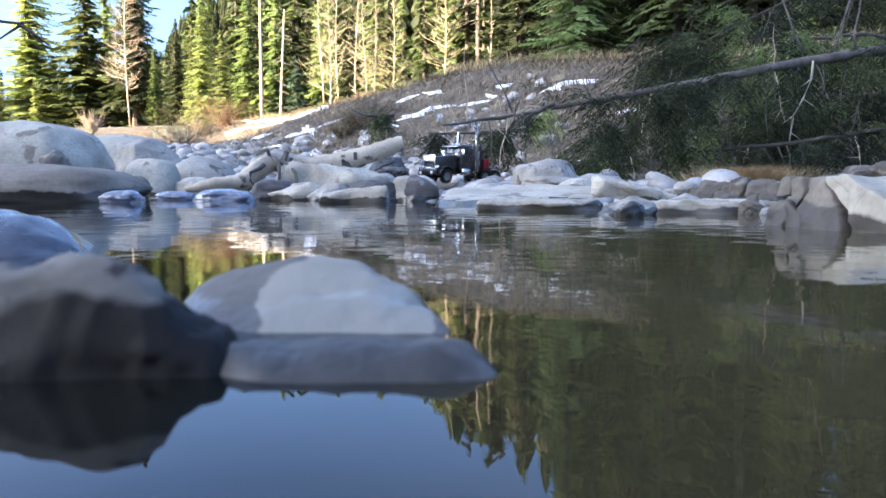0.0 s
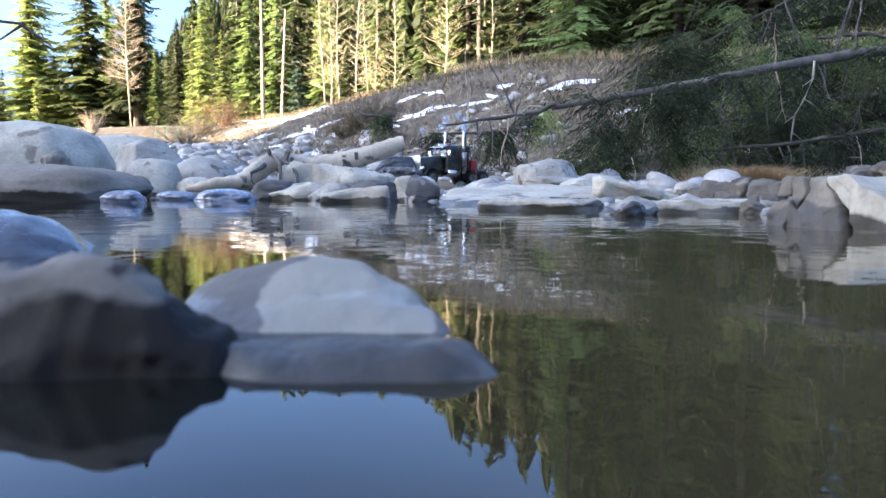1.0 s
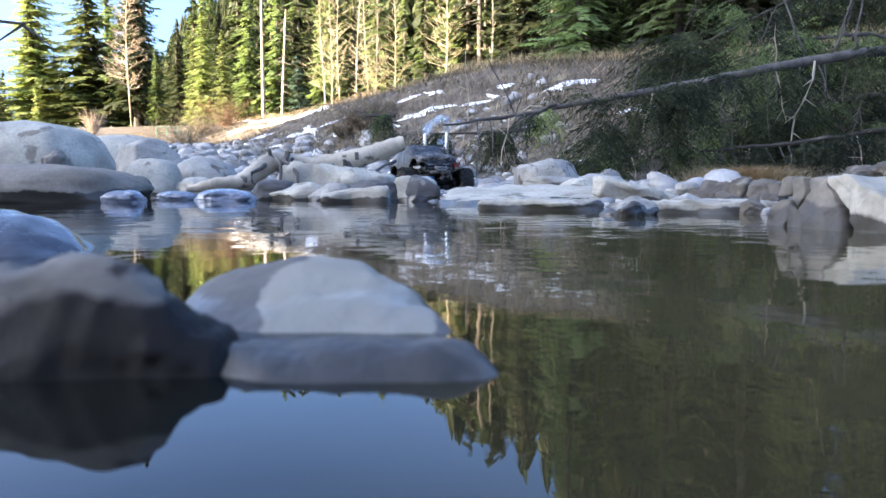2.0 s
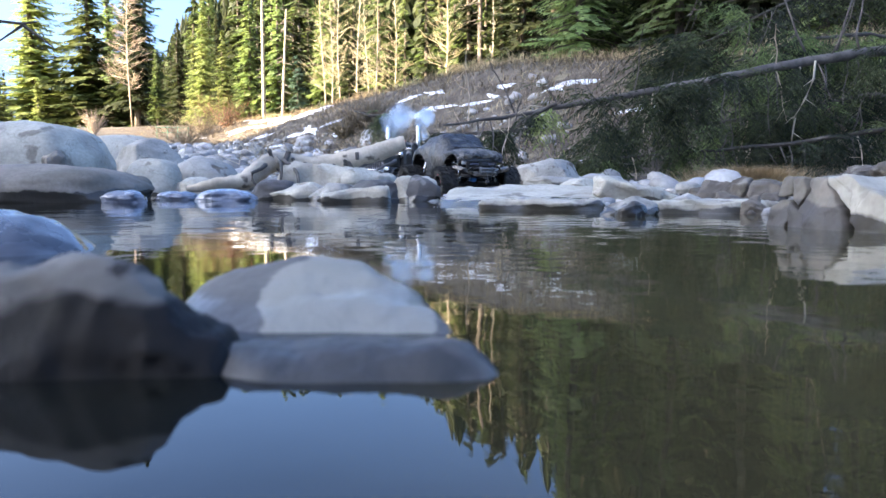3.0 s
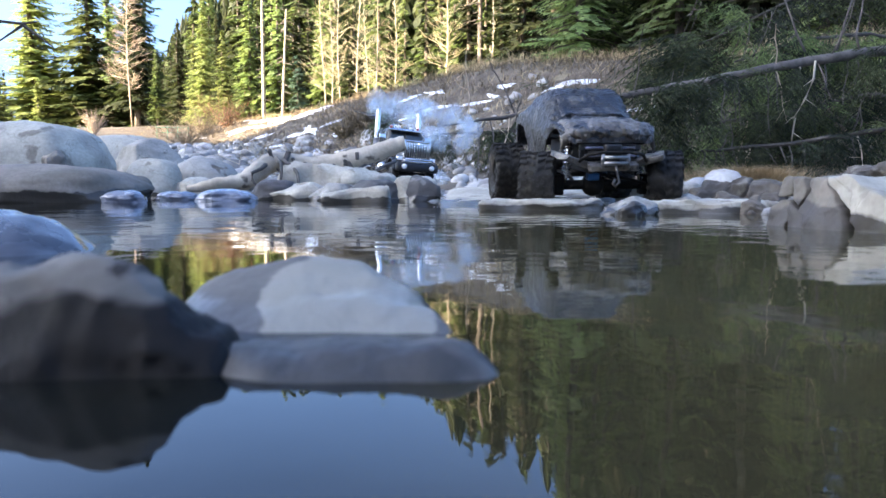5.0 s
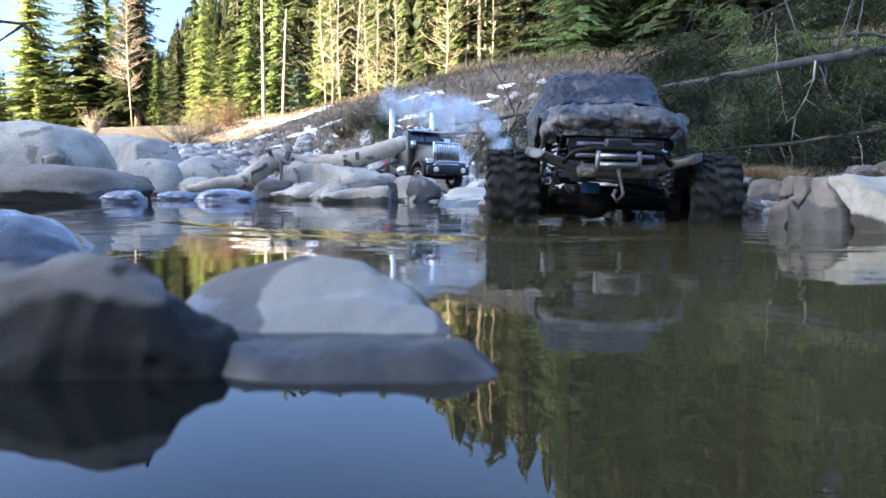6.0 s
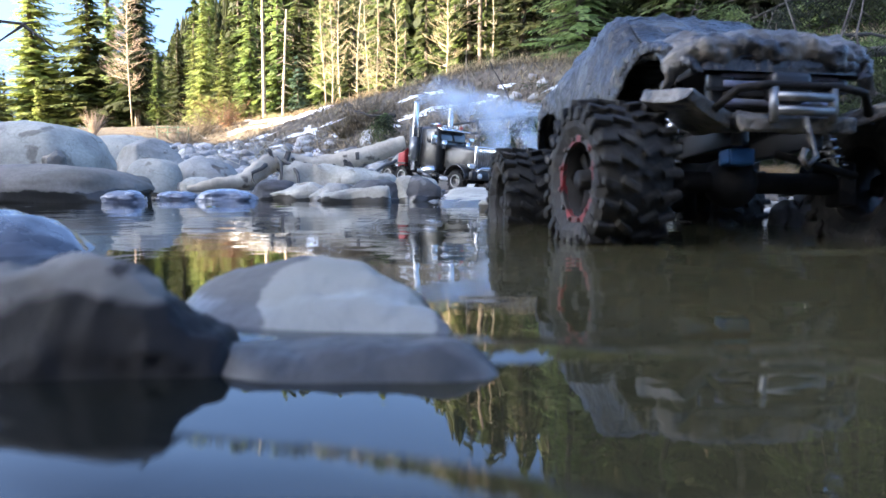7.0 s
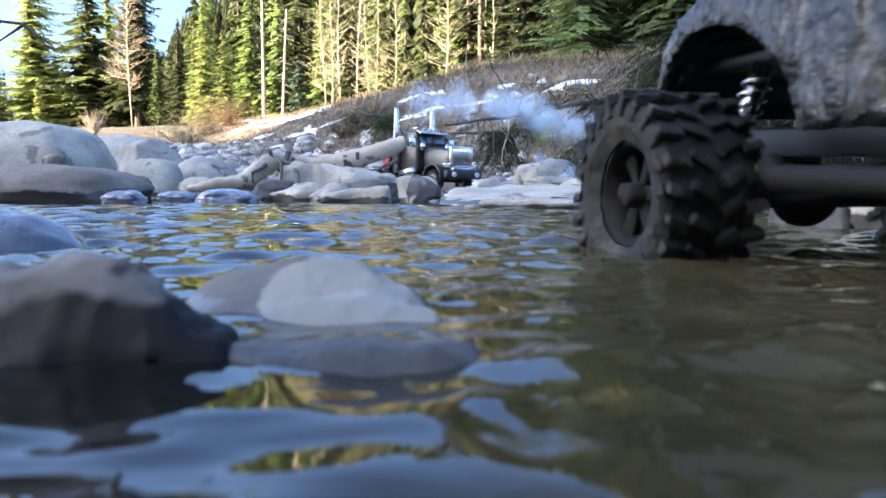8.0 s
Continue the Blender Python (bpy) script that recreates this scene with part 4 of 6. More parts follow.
def stand(x, y, h, kind, needle, label, group, turn=0.0, sink=0.1, ref=10.0, fat=1.0, free=False):
    z = float(height(x, y))
    h = min(h, (float(np.interp(x / y, LINE_X, LINE_H)) * (0.9 + 0.12 * math.sin(x * 3.7 + y))) * y - z) if y > 0 and not free else h
    k = max(h, 1.5) / ref
    m = Matrix.LocRotScale((x, y, float(height(x, y)) - sink), Euler((0, 0, turn)), (k * fat, k * fat, k))
    return spruce(kind, m, needle, label, group)


# named trees that stand out: bearing, distance, height
# the light needles brighten sunlit crowns by colour
for k, (x, y, h, kind, mat, fat) in enumerate([
    (-26.2, 50, 11.4, 0, NEEDLES_LIGHT, 1.45), (-22.6, 50, 11.0, 2, NEEDLES_LIGHT, 1.4), (-20.3, 52, 12.0, 0, NEEDLES, 1.3), (-28.6, 48, 7.2, 2, NEEDLES_LIGHT, 1.4),
    (-10.6, 34.5, 10.4, 0, NEEDLES_LIGHT, 0.8), (-9.3, 33, 4.8, 0, NEEDLES_LIGHT, 1.0), (-29.8, 56, 10.0, 1, NEEDLES_DARK, 0.8),
    (-17.3, 47, 13.5, 3, NEEDLES, 1.2), (-15.6, 46, 13.2, 1, NEEDLES_DARK, 1.1), (-14.1, 44, 12.6, 0, NEEDLES_LIGHT, 0.9), (-12.8, 42, 13.2, 3, NEEDLES_LIGHT, 1.2),
    (-11.6, 40, 14.5, 1, NEEDLES_DARK, 1.0), (-9.2, 37, 14.0, 3, NEEDLES, 1.2), (-7.6, 36, 15.0, 4, NEEDLES, 1.0), (-18.9, 48, 14.0, 4, NEEDLES_DARK, 1.0), (-24.3, 57, 13.6, 3, NEEDLES, 1.0)]):
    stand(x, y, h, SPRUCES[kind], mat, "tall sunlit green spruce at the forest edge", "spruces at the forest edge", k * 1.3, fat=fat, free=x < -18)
for x, y, h, mat in ((-4.95, 26.5, 2.6, NEEDLES_BLUE), (-2.6, 21.5, 2.0, NEEDLES_DARK), (-20.2, 51.5, 2.2, NEEDLES_LIGHT), (-24.5, 47, 3.0, NEEDLES_LIGHT)):
    stand(x, y, h, YOUNG, mat, "young blue-green spruce standing free", "young spruces", x, ref=3.2, free=True)

# the forest behind them
wood = random.Random(11)
for k in range(250):
    x = wood.uniform(-44, 4) if k < 175 else wood.uniform(0.5, 15)
    y0 = float(np.interp(x, [-46, -26, -14, -7.1, -2.4, 0.15, 2, 3.6, 16], [66, 60, 46, 37, 27, 20, 13.0, 10.5, 8.5]))
    y = y0 + wood.uniform(0, 13 if x < 0 else 8)
    h = wood.uniform(11, 16.5) if x < 0 else wood.uniform(8, 12)
    mat = (NEEDLES_DARK, NEEDLES, NEEDLES, NEEDLES_DARK)[k % 4]
    near = y < 17.5
    h = min(h, 5.5) if near else h
    turn, fat = wood.uniform(0, 6.28), wood.uniform(0.9, 1.35)
    if k % 5 == 4 and k < 175:
        continue
    # near trees all take the dark tone, which paints in the forest's shade
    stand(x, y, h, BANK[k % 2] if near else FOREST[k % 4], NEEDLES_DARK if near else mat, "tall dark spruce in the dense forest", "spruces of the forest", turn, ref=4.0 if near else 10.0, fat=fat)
for k in range(34):
    x = wood.uniform(1.6, 8.5)
    y = float(np.interp(x, [p[0] for p in EDGE], [p[1] for p in EDGE])) + wood.uniform(0.5, 3.2)
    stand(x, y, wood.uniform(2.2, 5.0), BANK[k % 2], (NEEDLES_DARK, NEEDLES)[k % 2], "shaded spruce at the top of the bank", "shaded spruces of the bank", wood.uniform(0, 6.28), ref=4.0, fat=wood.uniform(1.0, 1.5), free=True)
# the far woods that close the gaps, too many and too far to count
def far_woods():
    rnd = random.Random(21)
    verts, faces = [], []
    for k in range(520):
        x = rnd.uniform(-34, 10)
        y = float(np.interp(x, [-34, -14, -7, 0, 4, 10], [74, 62, 52, 36, 26, 20])) + rnd.uniform(0, 9)
        z = float(height(x, y))
        h = max(3.0, (float(np.interp(x / y, LINE_X, LINE_H)) * rnd.uniform(0.78, 0.97)) * y - z)
        w = h * rnd.uniform(0.11, 0.17)
        for lv in range(11):
            f = lv / 11
            zz, r = z + h * (0.04 + 0.96 * f), w * (1 - f) ** 0.8 + 0.08
            a0 = rnd.uniform(0, 6.28)
            for b in range(8):
                a = a0 + b * 0.785 + rnd.uniform(-0.3, 0.3)
                rr = r * rnd.uniform(0.6, 1.25)
                n = len(verts)
                c, s_ = math.cos(a), math.sin(a)
                verts += [(x, y, zz + h * 0.10), (x + c * rr - s_ * rr * 0.42, y + s_ * rr + c * rr * 0.42, zz - h * 0.03), (x + c * rr * 1.15, y + s_ * rr * 1.15, zz - h * 0.05), (x + c * rr + s_ * rr * 0.42, y + s_ * rr - c * rr * 0.42, zz - h * 0.02)]
                faces += [(n, n + 1, n + 2), (n, n + 2, n + 3)]
    ob = part("far_woods", pymesh("far_woods", verts, faces), NEEDLES_DARK, smooth=False)
    tagged(ob, "dense dark spruce woods in the distance", "forest", kind="stuff")


far_woods()
# the unseen ridge on the left carries its own wood, added to heighten the sun block
for k in range(30):
    x, y = wood.uniform(-44, -33), -46 + 1.7 * k + wood.uniform(-1, 1)
    stand(x, y, wood.uniform(3, 5.5), FOREST[k % 4], NEEDLES_DARK, "dark spruce on the unseen ridge that blocks the sun", "spruces of the ridge", wood.uniform(0, 6.28), fat=1.3, free=True)


def bare_tree(name, label, x, y, h, seed, mat, spread=0.9, lean=0.0, limbs=46, group="bare trees", thick=0.013):
    """A leafless tree: a slender stem, rising limbs and fine twigs."""
    rnd = random.Random(seed)
    t = thing(name, label, "tree", group, pose(x, y, float(height(x, y)) - 0.1))
    stem = [Vector((lean * h * q * q + 0.012 * h * math.sin(q * 5 + seed), 0.01 * h * math.sin(q * 4 + seed * 2), h * q)) for q in (0, 0.2, 0.4, 0.6, 0.8, 1.0)]
    bm = bmesh.new()
    tube(bm, stem, [h * thick * (1 - 0.85 * q) for q in (0, 0.2, 0.4, 0.6, 0.8, 1.0)], 7)
    part("trunk", bm, BARK_PALE if mat != TWIG_PINK else mat, t)
    bm = bmesh.new()

    def twig(p, d, ln, r, depth):
        mid = p + d * ln * 0.5 + Vector((rnd.uniform(-1, 1), rnd.uniform(-1, 1), 0.4)) * ln * 0.07
        end = p + d * ln + Vector((0, 0, ln * 0.12))
        tube(bm, [p, mid, end], [r, r * 0.7, r * 0.3], 3, False)
        if depth:
            for _ in range(5):
                q = rnd.uniform(0.25, 0.98)
                nd = (d + Vector((rnd.uniform(-1, 1), rnd.uniform(-1, 1), rnd.uniform(-0.2, 0.8))) * 0.75).normalized()
                twig(p.lerp(end, q), nd, ln * rnd.uniform(0.3, 0.55), r * 0.5, depth - 1)

    for i in range(limbs):
        q = 0.22 + 0.76 * (i + rnd.random()) / limbs
        k = min(int(q * 5), 4)
        p = stem[k].lerp(stem[k + 1], q * 5 - k)
        a = rnd.uniform(0, 6.28)
        d = Vector((math.cos(a), math.sin(a), rnd.uniform(0.1, 0.7) if mat != TWIG_PINK else rnd.uniform(-0.05, 0.45))).normalized()
        twig(p, d, h * 0.14 * spread * (1.25 - q) * rnd.uniform(0.6, 1.3), h * thick * 0.28 * (1.3 - q), 2)
    part("crown", bm, mat, t)
    return t


bare_tree("bare_tree", "leafless pinkish-tan tree before the spruces", -16.3, 40.5, 9.3, 2, TWIG_PINK, 0.85, 0.01, 130, thick=0.0055)
for k, (px, d, h) in enumerate([(576, 23, 4.6), (604, 22, 4.5), (636, 24, 4.9), (670, 22.5, 4.4), (700, 25, 4.8), (588, 26, 5.2), (652, 21.5, 3.8)]):
    bare_tree("bare_tree", "slender leafless aspen lit golden by the sun", (px - 784) / 1358 * d, d, h, 20 + k, TWIG_GOLD, 0.85, 0.012 * (k % 3 - 1), 60, "golden leafless aspens", 0.0055)
bare_tree("bare_tree", "tall leafless golden aspen at the top of the bank", 0.05, 17.5, 3.3, 31, TWIG_GOLD, 1.0, 0.03, 80, "golden leafless aspens", 0.008)
for k, (px, d, h) in enumerate([(1018, 14, 3.4), (1064, 13.5, 3.4), (912, 17, 4.2), (868, 18, 4.0)]):
    bare_tree("bare_tree", "thin leafless tree in the shade of the forest", (px - 784) / 1358 * d, d, h, 40 + k, BARK_PALE, 0.5, 0.0, 16, "thin shaded trees", 0.007)


def bare_trunk(x, y, h, r, mat, label, seed, lean=0.0):
    rnd = random.Random(seed)
    t = thing("tree_trunk", label, "tree", "tall trunks", pose(x, y, float(height(x, y)) - 0.2))
    bm = bmesh.new()
    tube(bm, [(lean * q * h, 0, q * h) for q in (0, 0.25, 0.5, 0.75, 1)], [r, r * 0.85, r * 0.75, r * 0.6, r * 0.4], 10)
    part("trunk", bm, mat, t)
    bm = bmesh.new()
    for _ in range(40):
        a, z, ln = rnd.uniform(0, 6.28), h * rnd.uniform(0.25, 0.95), rnd.uniform(0.1, 0.5)
        p = Vector((lean * z, 0, z))
        tube(bm, [p, p + Vector((math.cos(a) * ln, math.sin(a) * ln, -ln * 0.3))], [0.022, 0.006], 4, False)
    tagged(part("branchwork", bm, BARK, t), kind="stuff")


bare_trunk(-7.15, 31, 6.6, 0.085, BARK_PALE, "tall straight bare trunk catching the sun", 1)
bare_trunk(-6.25, 30, 5, 0.065, BARK_PALE, "leaning pale bare trunk", 2, 0.05)
bare_trunk(3.4, 11.3, 3.4, 0.075, BARK, "dark bare trunk on the shaded terrace", 3, 0.02)
bare_trunk(4.4, 12.5, 4, 0.09, BARK, "dark bare trunk on the shaded terrace", 4)
bare_trunk(2.5, 14.5, 4, 0.07, BARK, "dark bare trunk on the shaded terrace", 5)
bare_trunk(1.6, 15.5, 4, 0.07, BARK, "dark bare trunk on the shaded terrace", 6)
bare_trunk(0.9, 19, 4.5, 0.08, BARK, "dark bare trunk on the shaded terrace", 7)


# a broken stump at the top of the bank
def stump():
    t = thing("broken_stump", "grey broken stump with a jagged top", "stump", m=pose(2.95, 10.35, float(height(2.95, 10.35)) - 0.05))
    rnd = random.Random(4)
    for k in range(7):
        a = k * 0.9
        bm = bmesh.new()
        hh = rnd.uniform(0.18, 0.46)
        box(bm, (0.06, 0.05, hh), (math.cos(a) * 0.05, math.sin(a) * 0.05, hh / 2), None, 0.006, 0.35)
        part("splinter", bm, BARK_GREY, t)


stump()


def shrub(x, y, h, w, mat, label, seed, stems=70):
    rnd = random.Random(seed)
    verts, faces = [], []
    for _ in range(stems):
        a, out = rnd.uniform(0, 6.28), rnd.uniform(0.1, 1.0)
        top = Vector((math.cos(a) * w * out, math.sin(a) * w * out, h * rnd.uniform(0.5, 1.0)))
        for j in range(7):
            q0, q1 = j / 7, (j + 1) / 7
            r = 0.012 * (1.2 - q1)
            p0, p1 = top * q0, top * q1 + Vector((rnd.uniform(-1, 1), rnd.uniform(-1, 1), rnd.uniform(-1, 1))) * 0.06 * w
            if j > 1:
                p1 = p0 + (p1 - p0) * 1.8 + Vector((rnd.uniform(-1, 1), rnd.uniform(-1, 1), rnd.uniform(-0.5, 1))) * 0.14 * w
            n = len(verts)
            verts += [tuple(p0 + Vector((r, 0, 0))), tuple(p0 + Vector((-r, r, 0))), tuple(p0 + Vector((0, -r, r))), tuple(p1)]
            faces += [(n, n + 1, n + 3), (n + 1, n + 2, n + 3), (n + 2, n, n + 3)]
    ob = part("shrub", pymesh("shrub", verts, faces), mat)
    ob.matrix_basis = pose(x, y, float(height(x, y)) - 0.05)
    tagged(ob, label, "shrub", "bare shrubs")


for k, (px, py, h, w, mat) in enumerate([(*v, (TWIG_RUST, TWIG_RUST, GRASS_BROWN, GRASS_BROWN, GRASS_DRY, GRASS_DRY, GRASS_BROWN, TWIG_PINK, GRASS_BROWN)[i]) for i, v in enumerate(
                                              [(-5.666, 20.236, 0.9, 1.1), (-30.398, 121.286, 0.7, 0.9), (-6.036, 19.505, 0.8, 1.2), (-4.972, 14.984, 0.6, 1), (-1.182, 11.25, 0.45, 0.5), (-1.428, 11.241, 0.4, 0.5), (-1.034, 11.449, 0.5, 0.5), (-7.75, 17.166, 0.65, 0.4), (-0.73, 9.6, 0.35, 0.45)])]):
    shrub(px, py, h, w, mat, "leafless brown shrub on the slope", 80 + k)


# the small railing far off on the left
def railing():
    x0, y0 = (-7.113, 19.254)
    t = thing("railing", "small weathered green railing by the forest", "railing", m=pose(x0, y0, float(height(x0, y0))))
    for k in range(4):
        bm = bmesh.new()
        box(bm, (0.022, 0.022, 0.4), (k * 0.24, k * 0.06, 0.12), None, 0.01)
        part("post", bm, FENCE_GREEN, t)
    for z in (0.16, 0.28):
        bm = bmesh.new()
        box(bm, (0.8, 0.015, 0.018), (0.36, 0.07, z), Euler((0, 0, 0.2)).to_matrix().to_4x4(), 0.01)
        part("rail", bm, FENCE_GREEN, t)


railing()


# ---- the driftwood log on the shore stones ----
def log():
    t = thing("driftwood_log", "crooked pale driftwood log with peeling bark", "log")
    pts = [(-0.897, 2.72, 0.033), (-0.796, 2.72, 0.051), (-0.714, 2.75, 0.061), (-0.66, 2.8, 0.106), (-0.613, 2.85, 0.136), (-0.514, 2.88, 0.127), (-0.412, 2.9, 0.131), (-0.308, 2.92, 0.157), (-0.202, 2.94, 0.19), (-0.147, 2.95, 0.208)]
    rad = [0.012, 0.026, 0.030, 0.033, 0.035, 0.033, 0.033, 0.034, 0.034, 0.030]
    fine, fr = [], []
    for i in range(len(pts) - 1):
        for k in range(6):
            q = k / 6
            p = [Vector(pts[max(0, min(len(pts) - 1, i + o))]) for o in (-1, 0, 1, 2)]
            fine.append(0.5 * ((2 * p[1]) + (p[2] - p[0]) * q + (2 * p[0] - 5 * p[1] + 4 * p[2] - p[3]) * q * q + (3 * p[1] - p[0] - 3 * p[2] + p[3]) * q ** 3))
            fr.append((rad[i] * (1 - q) + rad[i + 1] * q) * (1 + 0.07 * math.sin(i * 7 + k * 2.3)))
    fine.append(Vector(pts[-1]))
    fr.append(rad[-1])
    bm = bmesh.new()
    tube(bm, fine, fr, 18)
    for v in bm.verts:
        v.co += Vector((noise.noise(v.co * 14), noise.noise(v.co * 14 + Vector((9, 0, 0))), noise.noise(v.co * 14 + Vector((0, 9, 0))))) * 0.009
    part("stem", bm, LOG_WOOD, t)
    rnd = random.Random(5)
    # strips of bark that hang from the bend
    for k, (a, b) in enumerate([((-0.606, 2.8, 0.147), (-0.557, 2.72, 0.035)), ((-0.582, 2.8, 0.139), (-0.484, 2.7, 0.006)), ((-0.561, 2.85, 0.132), (-0.513, 2.75, 0.015)), ((-0.639, 2.78, 0.122), (-0.657, 2.72, 0.045)), ((-0.539, 2.9, 0.129), (-0.542, 2.8, 0.061)),
                                ((-0.437, 3, 0.121), (-0.464, 2.9, 0.045)), ((-0.426, 3, 0.119), (-0.398, 2.95, 0.07)), ((-0.197, 3.2, 0.148), (-0.273, 3, 0.084)), ((-0.304, 3.1, 0.139), (-0.35, 3, 0.066))]):
        a, b = Vector(a), Vector(b)
        bm = bmesh.new()
        mid = a.lerp(b, 0.5) + Vector((rnd.uniform(-1, 1) * 0.03, -0.02, rnd.uniform(0, 0.02)))
        tube(bm, [a, a.lerp(mid, 0.5) + Vector((0.008, 0, 0)), mid, mid.lerp(b, 0.6) + Vector((-0.01, 0, 0)), b], [0.009, 0.007, 0.006, 0.005, 0.003], 6)
        part("root", bm, BARK_GREY, t)
    for k, (u, s) in enumerate([(25, 0.05), (28, 0.07), (30, 0.045), (37, 0.03), (39, 0.04)]):
        bm = bmesh.new()
        p = fine[u]
        for j in range(3):
            box(bm, (0.6 * s * rnd.uniform(0.4, 1), s * 0.25, s * rnd.uniform(0.4, 1.1)), p + Vector((rnd.uniform(-1, 1) * s, -0.026 + rnd.uniform(-0.01, 0), rnd.uniform(-0.6, 0.4) * s)),
                Euler((rnd.uniform(-0.5, 0.5), rnd.uniform(-0.8, 0.8), rnd.uniform(-0.5, 0.5))).to_matrix().to_4x4(), 0.002)
        part("bark_flake", bm, BARK_GREY, t)
    return t


log()


def dry_brush(pts, label, seed, mat, count=26, ln=0.3):
    rnd = random.Random(seed)
    x, y, z = pts
    bm = bmesh.new()
    for _ in range(count):
        p = Vector((rnd.gauss(0, 0.12), rnd.gauss(0, 0.12), 0))
        d = Vector((rnd.uniform(-1, 1), rnd.uniform(-1, 1), rnd.uniform(0.05, 0.7))).normalized()
        e = p + d * ln * rnd.uniform(0.4, 1.2)
        m = p.lerp(e, 0.5) + Vector((rnd.uniform(-1, 1), rnd.uniform(-1, 1), 1)) * 0.03
        tube(bm, [p, m, e], [0.0026, 0.002, 0.0008], 4, False)
    ob = part("dead_brush", bm, mat)
    ob.matrix_basis = pose(x, y, z)
    tagged(ob, label, "brush", "dead brush", "stuff")


dry_brush((-1.043, 4.2, 0.156), "tangle of grey dead twigs behind the log", 1, BARK_PALE, 20, 0.28)
dry_brush((-1.627, 6.2, 0.313), "tangle of tan dead twigs", 2, BARK_PALE, 22, 0.3)


# ---- the fallen spruces on the right bank ----
def bough(verts, faces, p, d, ln, rnd, hang=0.5, size=1.0):
    """A drooping spray of needles on a bough from p along d."""
    d = d.normalized()
    side = d.cross(Vector((0, 0, 1)))
    side = side.normalized() if side.length > 0.05 else Vector((1, 0, 0))
    steps = max(7, int(ln / 0.022 / size))
    for s in range(steps):
        q = (s + 0.5) / steps
        c = p + d * ln * q + Vector((0, 0, -hang * ln * q * q))
        wide = (0.03 + 0.30 * ln * (1 - q) ** 0.7 * min(1, q * 4)) * rnd.uniform(0.5, 1.2)
        for sg in (-1, 1):
            if rnd.random() < 0.2:
                continue
            tip = c + side * sg * wide * rnd.uniform(0.6, 1) + d * wide * 0.5 + Vector((0, 0, -wide * rnd.uniform(0.2, 0.9)))
            ax = tip - c
            k = max(2, int(ax.length / 0.017 / size))
            for j in range(k):
                a, b = c + ax * (j / k), c + ax * ((j + 1.25) / k)
                w = 0.0036 * size * rnd.uniform(0.6, 1.3)
                o = Vector((rnd.uniform(-1, 1), rnd.uniform(-1, 1), rnd.uniform(-1, 1))).normalized() * w
                n = len(verts)
                verts.extend([tuple(a + o), tuple(a - o), tuple(b - o * 0.5 + Vector((0, 0, -w * 0.6))), tuple(b + o * 0.5)])
                faces.append((n, n + 1, n + 2, n + 3))


def fallen_spruce(label, pts, radii, seed, boughs, length, needle, dead=14, low=0.0, size=1.0, first=0.0, last=1.0, bark=None):
    rnd = random.Random(seed)
    t = thing("fallen_spruce", label, "fallen tree", "fallen spruces")
    pts = [Vector(p) for p in pts]
    bm = bmesh.new()
    fine, fr = [], []
    for i in range(len(pts) - 1):
        for k in range(5):
            fine.append(pts[i].lerp(pts[i + 1], k / 5) + Vector((0, 0, 0.004 * math.sin(i * 5 + k * 1.7))))
            fr.append(radii[i] + (radii[i + 1] - radii[i]) * k / 5)
    fine.append(pts[-1])
    fr.append(radii[-1])
    tube(bm, fine, fr, 12)
    part("trunk", bm, bark or BARK_DARK, t)
    # the darkest tufts put the shade of gaps between boughs into needle colour
    tufts = [(rnd.random(), rnd.choice((NEEDLES_SHADE, NEEDLES_SHADE, needle, needle, needle, NEEDLES))) for _ in range(max(4, boughs // 6))]

    def at(q):
        f = q * (len(fine) - 1)
        i = min(int(f), len(fine) - 2)
        return fine[i].lerp(fine[i + 1], f - i)

    for k in range(boughs):
        spot, leaf = tufts[k % len(tufts)]
        q = min(max(first + (last - first) * (spot + rnd.gauss(0, 0.015)), 0), 1)
        p = at(q)
        a = rnd.uniform(-0.4, 3.5)
        d = Vector((rnd.uniform(-0.9, 0.3), -math.sin(a) * 0.9, rnd.uniform(-0.9, 0.25) - low))
        verts, faces = [], []
        ln = length * rnd.uniform(0.5, 1.15)
        for _ in range(4):
            bough(verts, faces, p + d.normalized() * ln * rnd.uniform(0, 0.5), d + Vector((rnd.uniform(-1, 1), rnd.uniform(-1, 1), rnd.uniform(-0.8, 0.3))) * 0.7, ln * rnd.uniform(0.5, 0.9), rnd, 0.45, size)
        tagged(part("bough", pymesh("bough", verts, faces), leaf, t), kind="stuff")
    for k in range(dead):
        p = at(rnd.random())
        ln = length * rnd.uniform(0.3, 1.1)
        d = Vector((rnd.uniform(-0.5, 0.4), rnd.uniform(-0.9, 0.0), -1 if rnd.random() < 0.8 else 0.8)).normalized()
        bm = bmesh.new()
        pp = [p, p + d * ln * 0.35 + Vector((0.010, 0, 0)), p + d * ln * 0.7 + Vector((-0.006, 0, 0)), p + d * ln]
        tube(bm, pp, [0.0055, 0.0045, 0.0032, 0.0015], 5, False)
        for _ in range(4):
            s = p.lerp(p + d * ln, rnd.uniform(0.3, 0.9))
            tube(bm, [s, s + Vector((rnd.uniform(-1, 1), rnd.uniform(-0.5, 0.5), rnd.uniform(-1, 0.5))) * 0.09], [0.002, 0.0006], 3, False)
        part("dead_branch", bm, BARK_GREY if rnd.random() < 0.8 else TWIG_PINK, t)
    return t


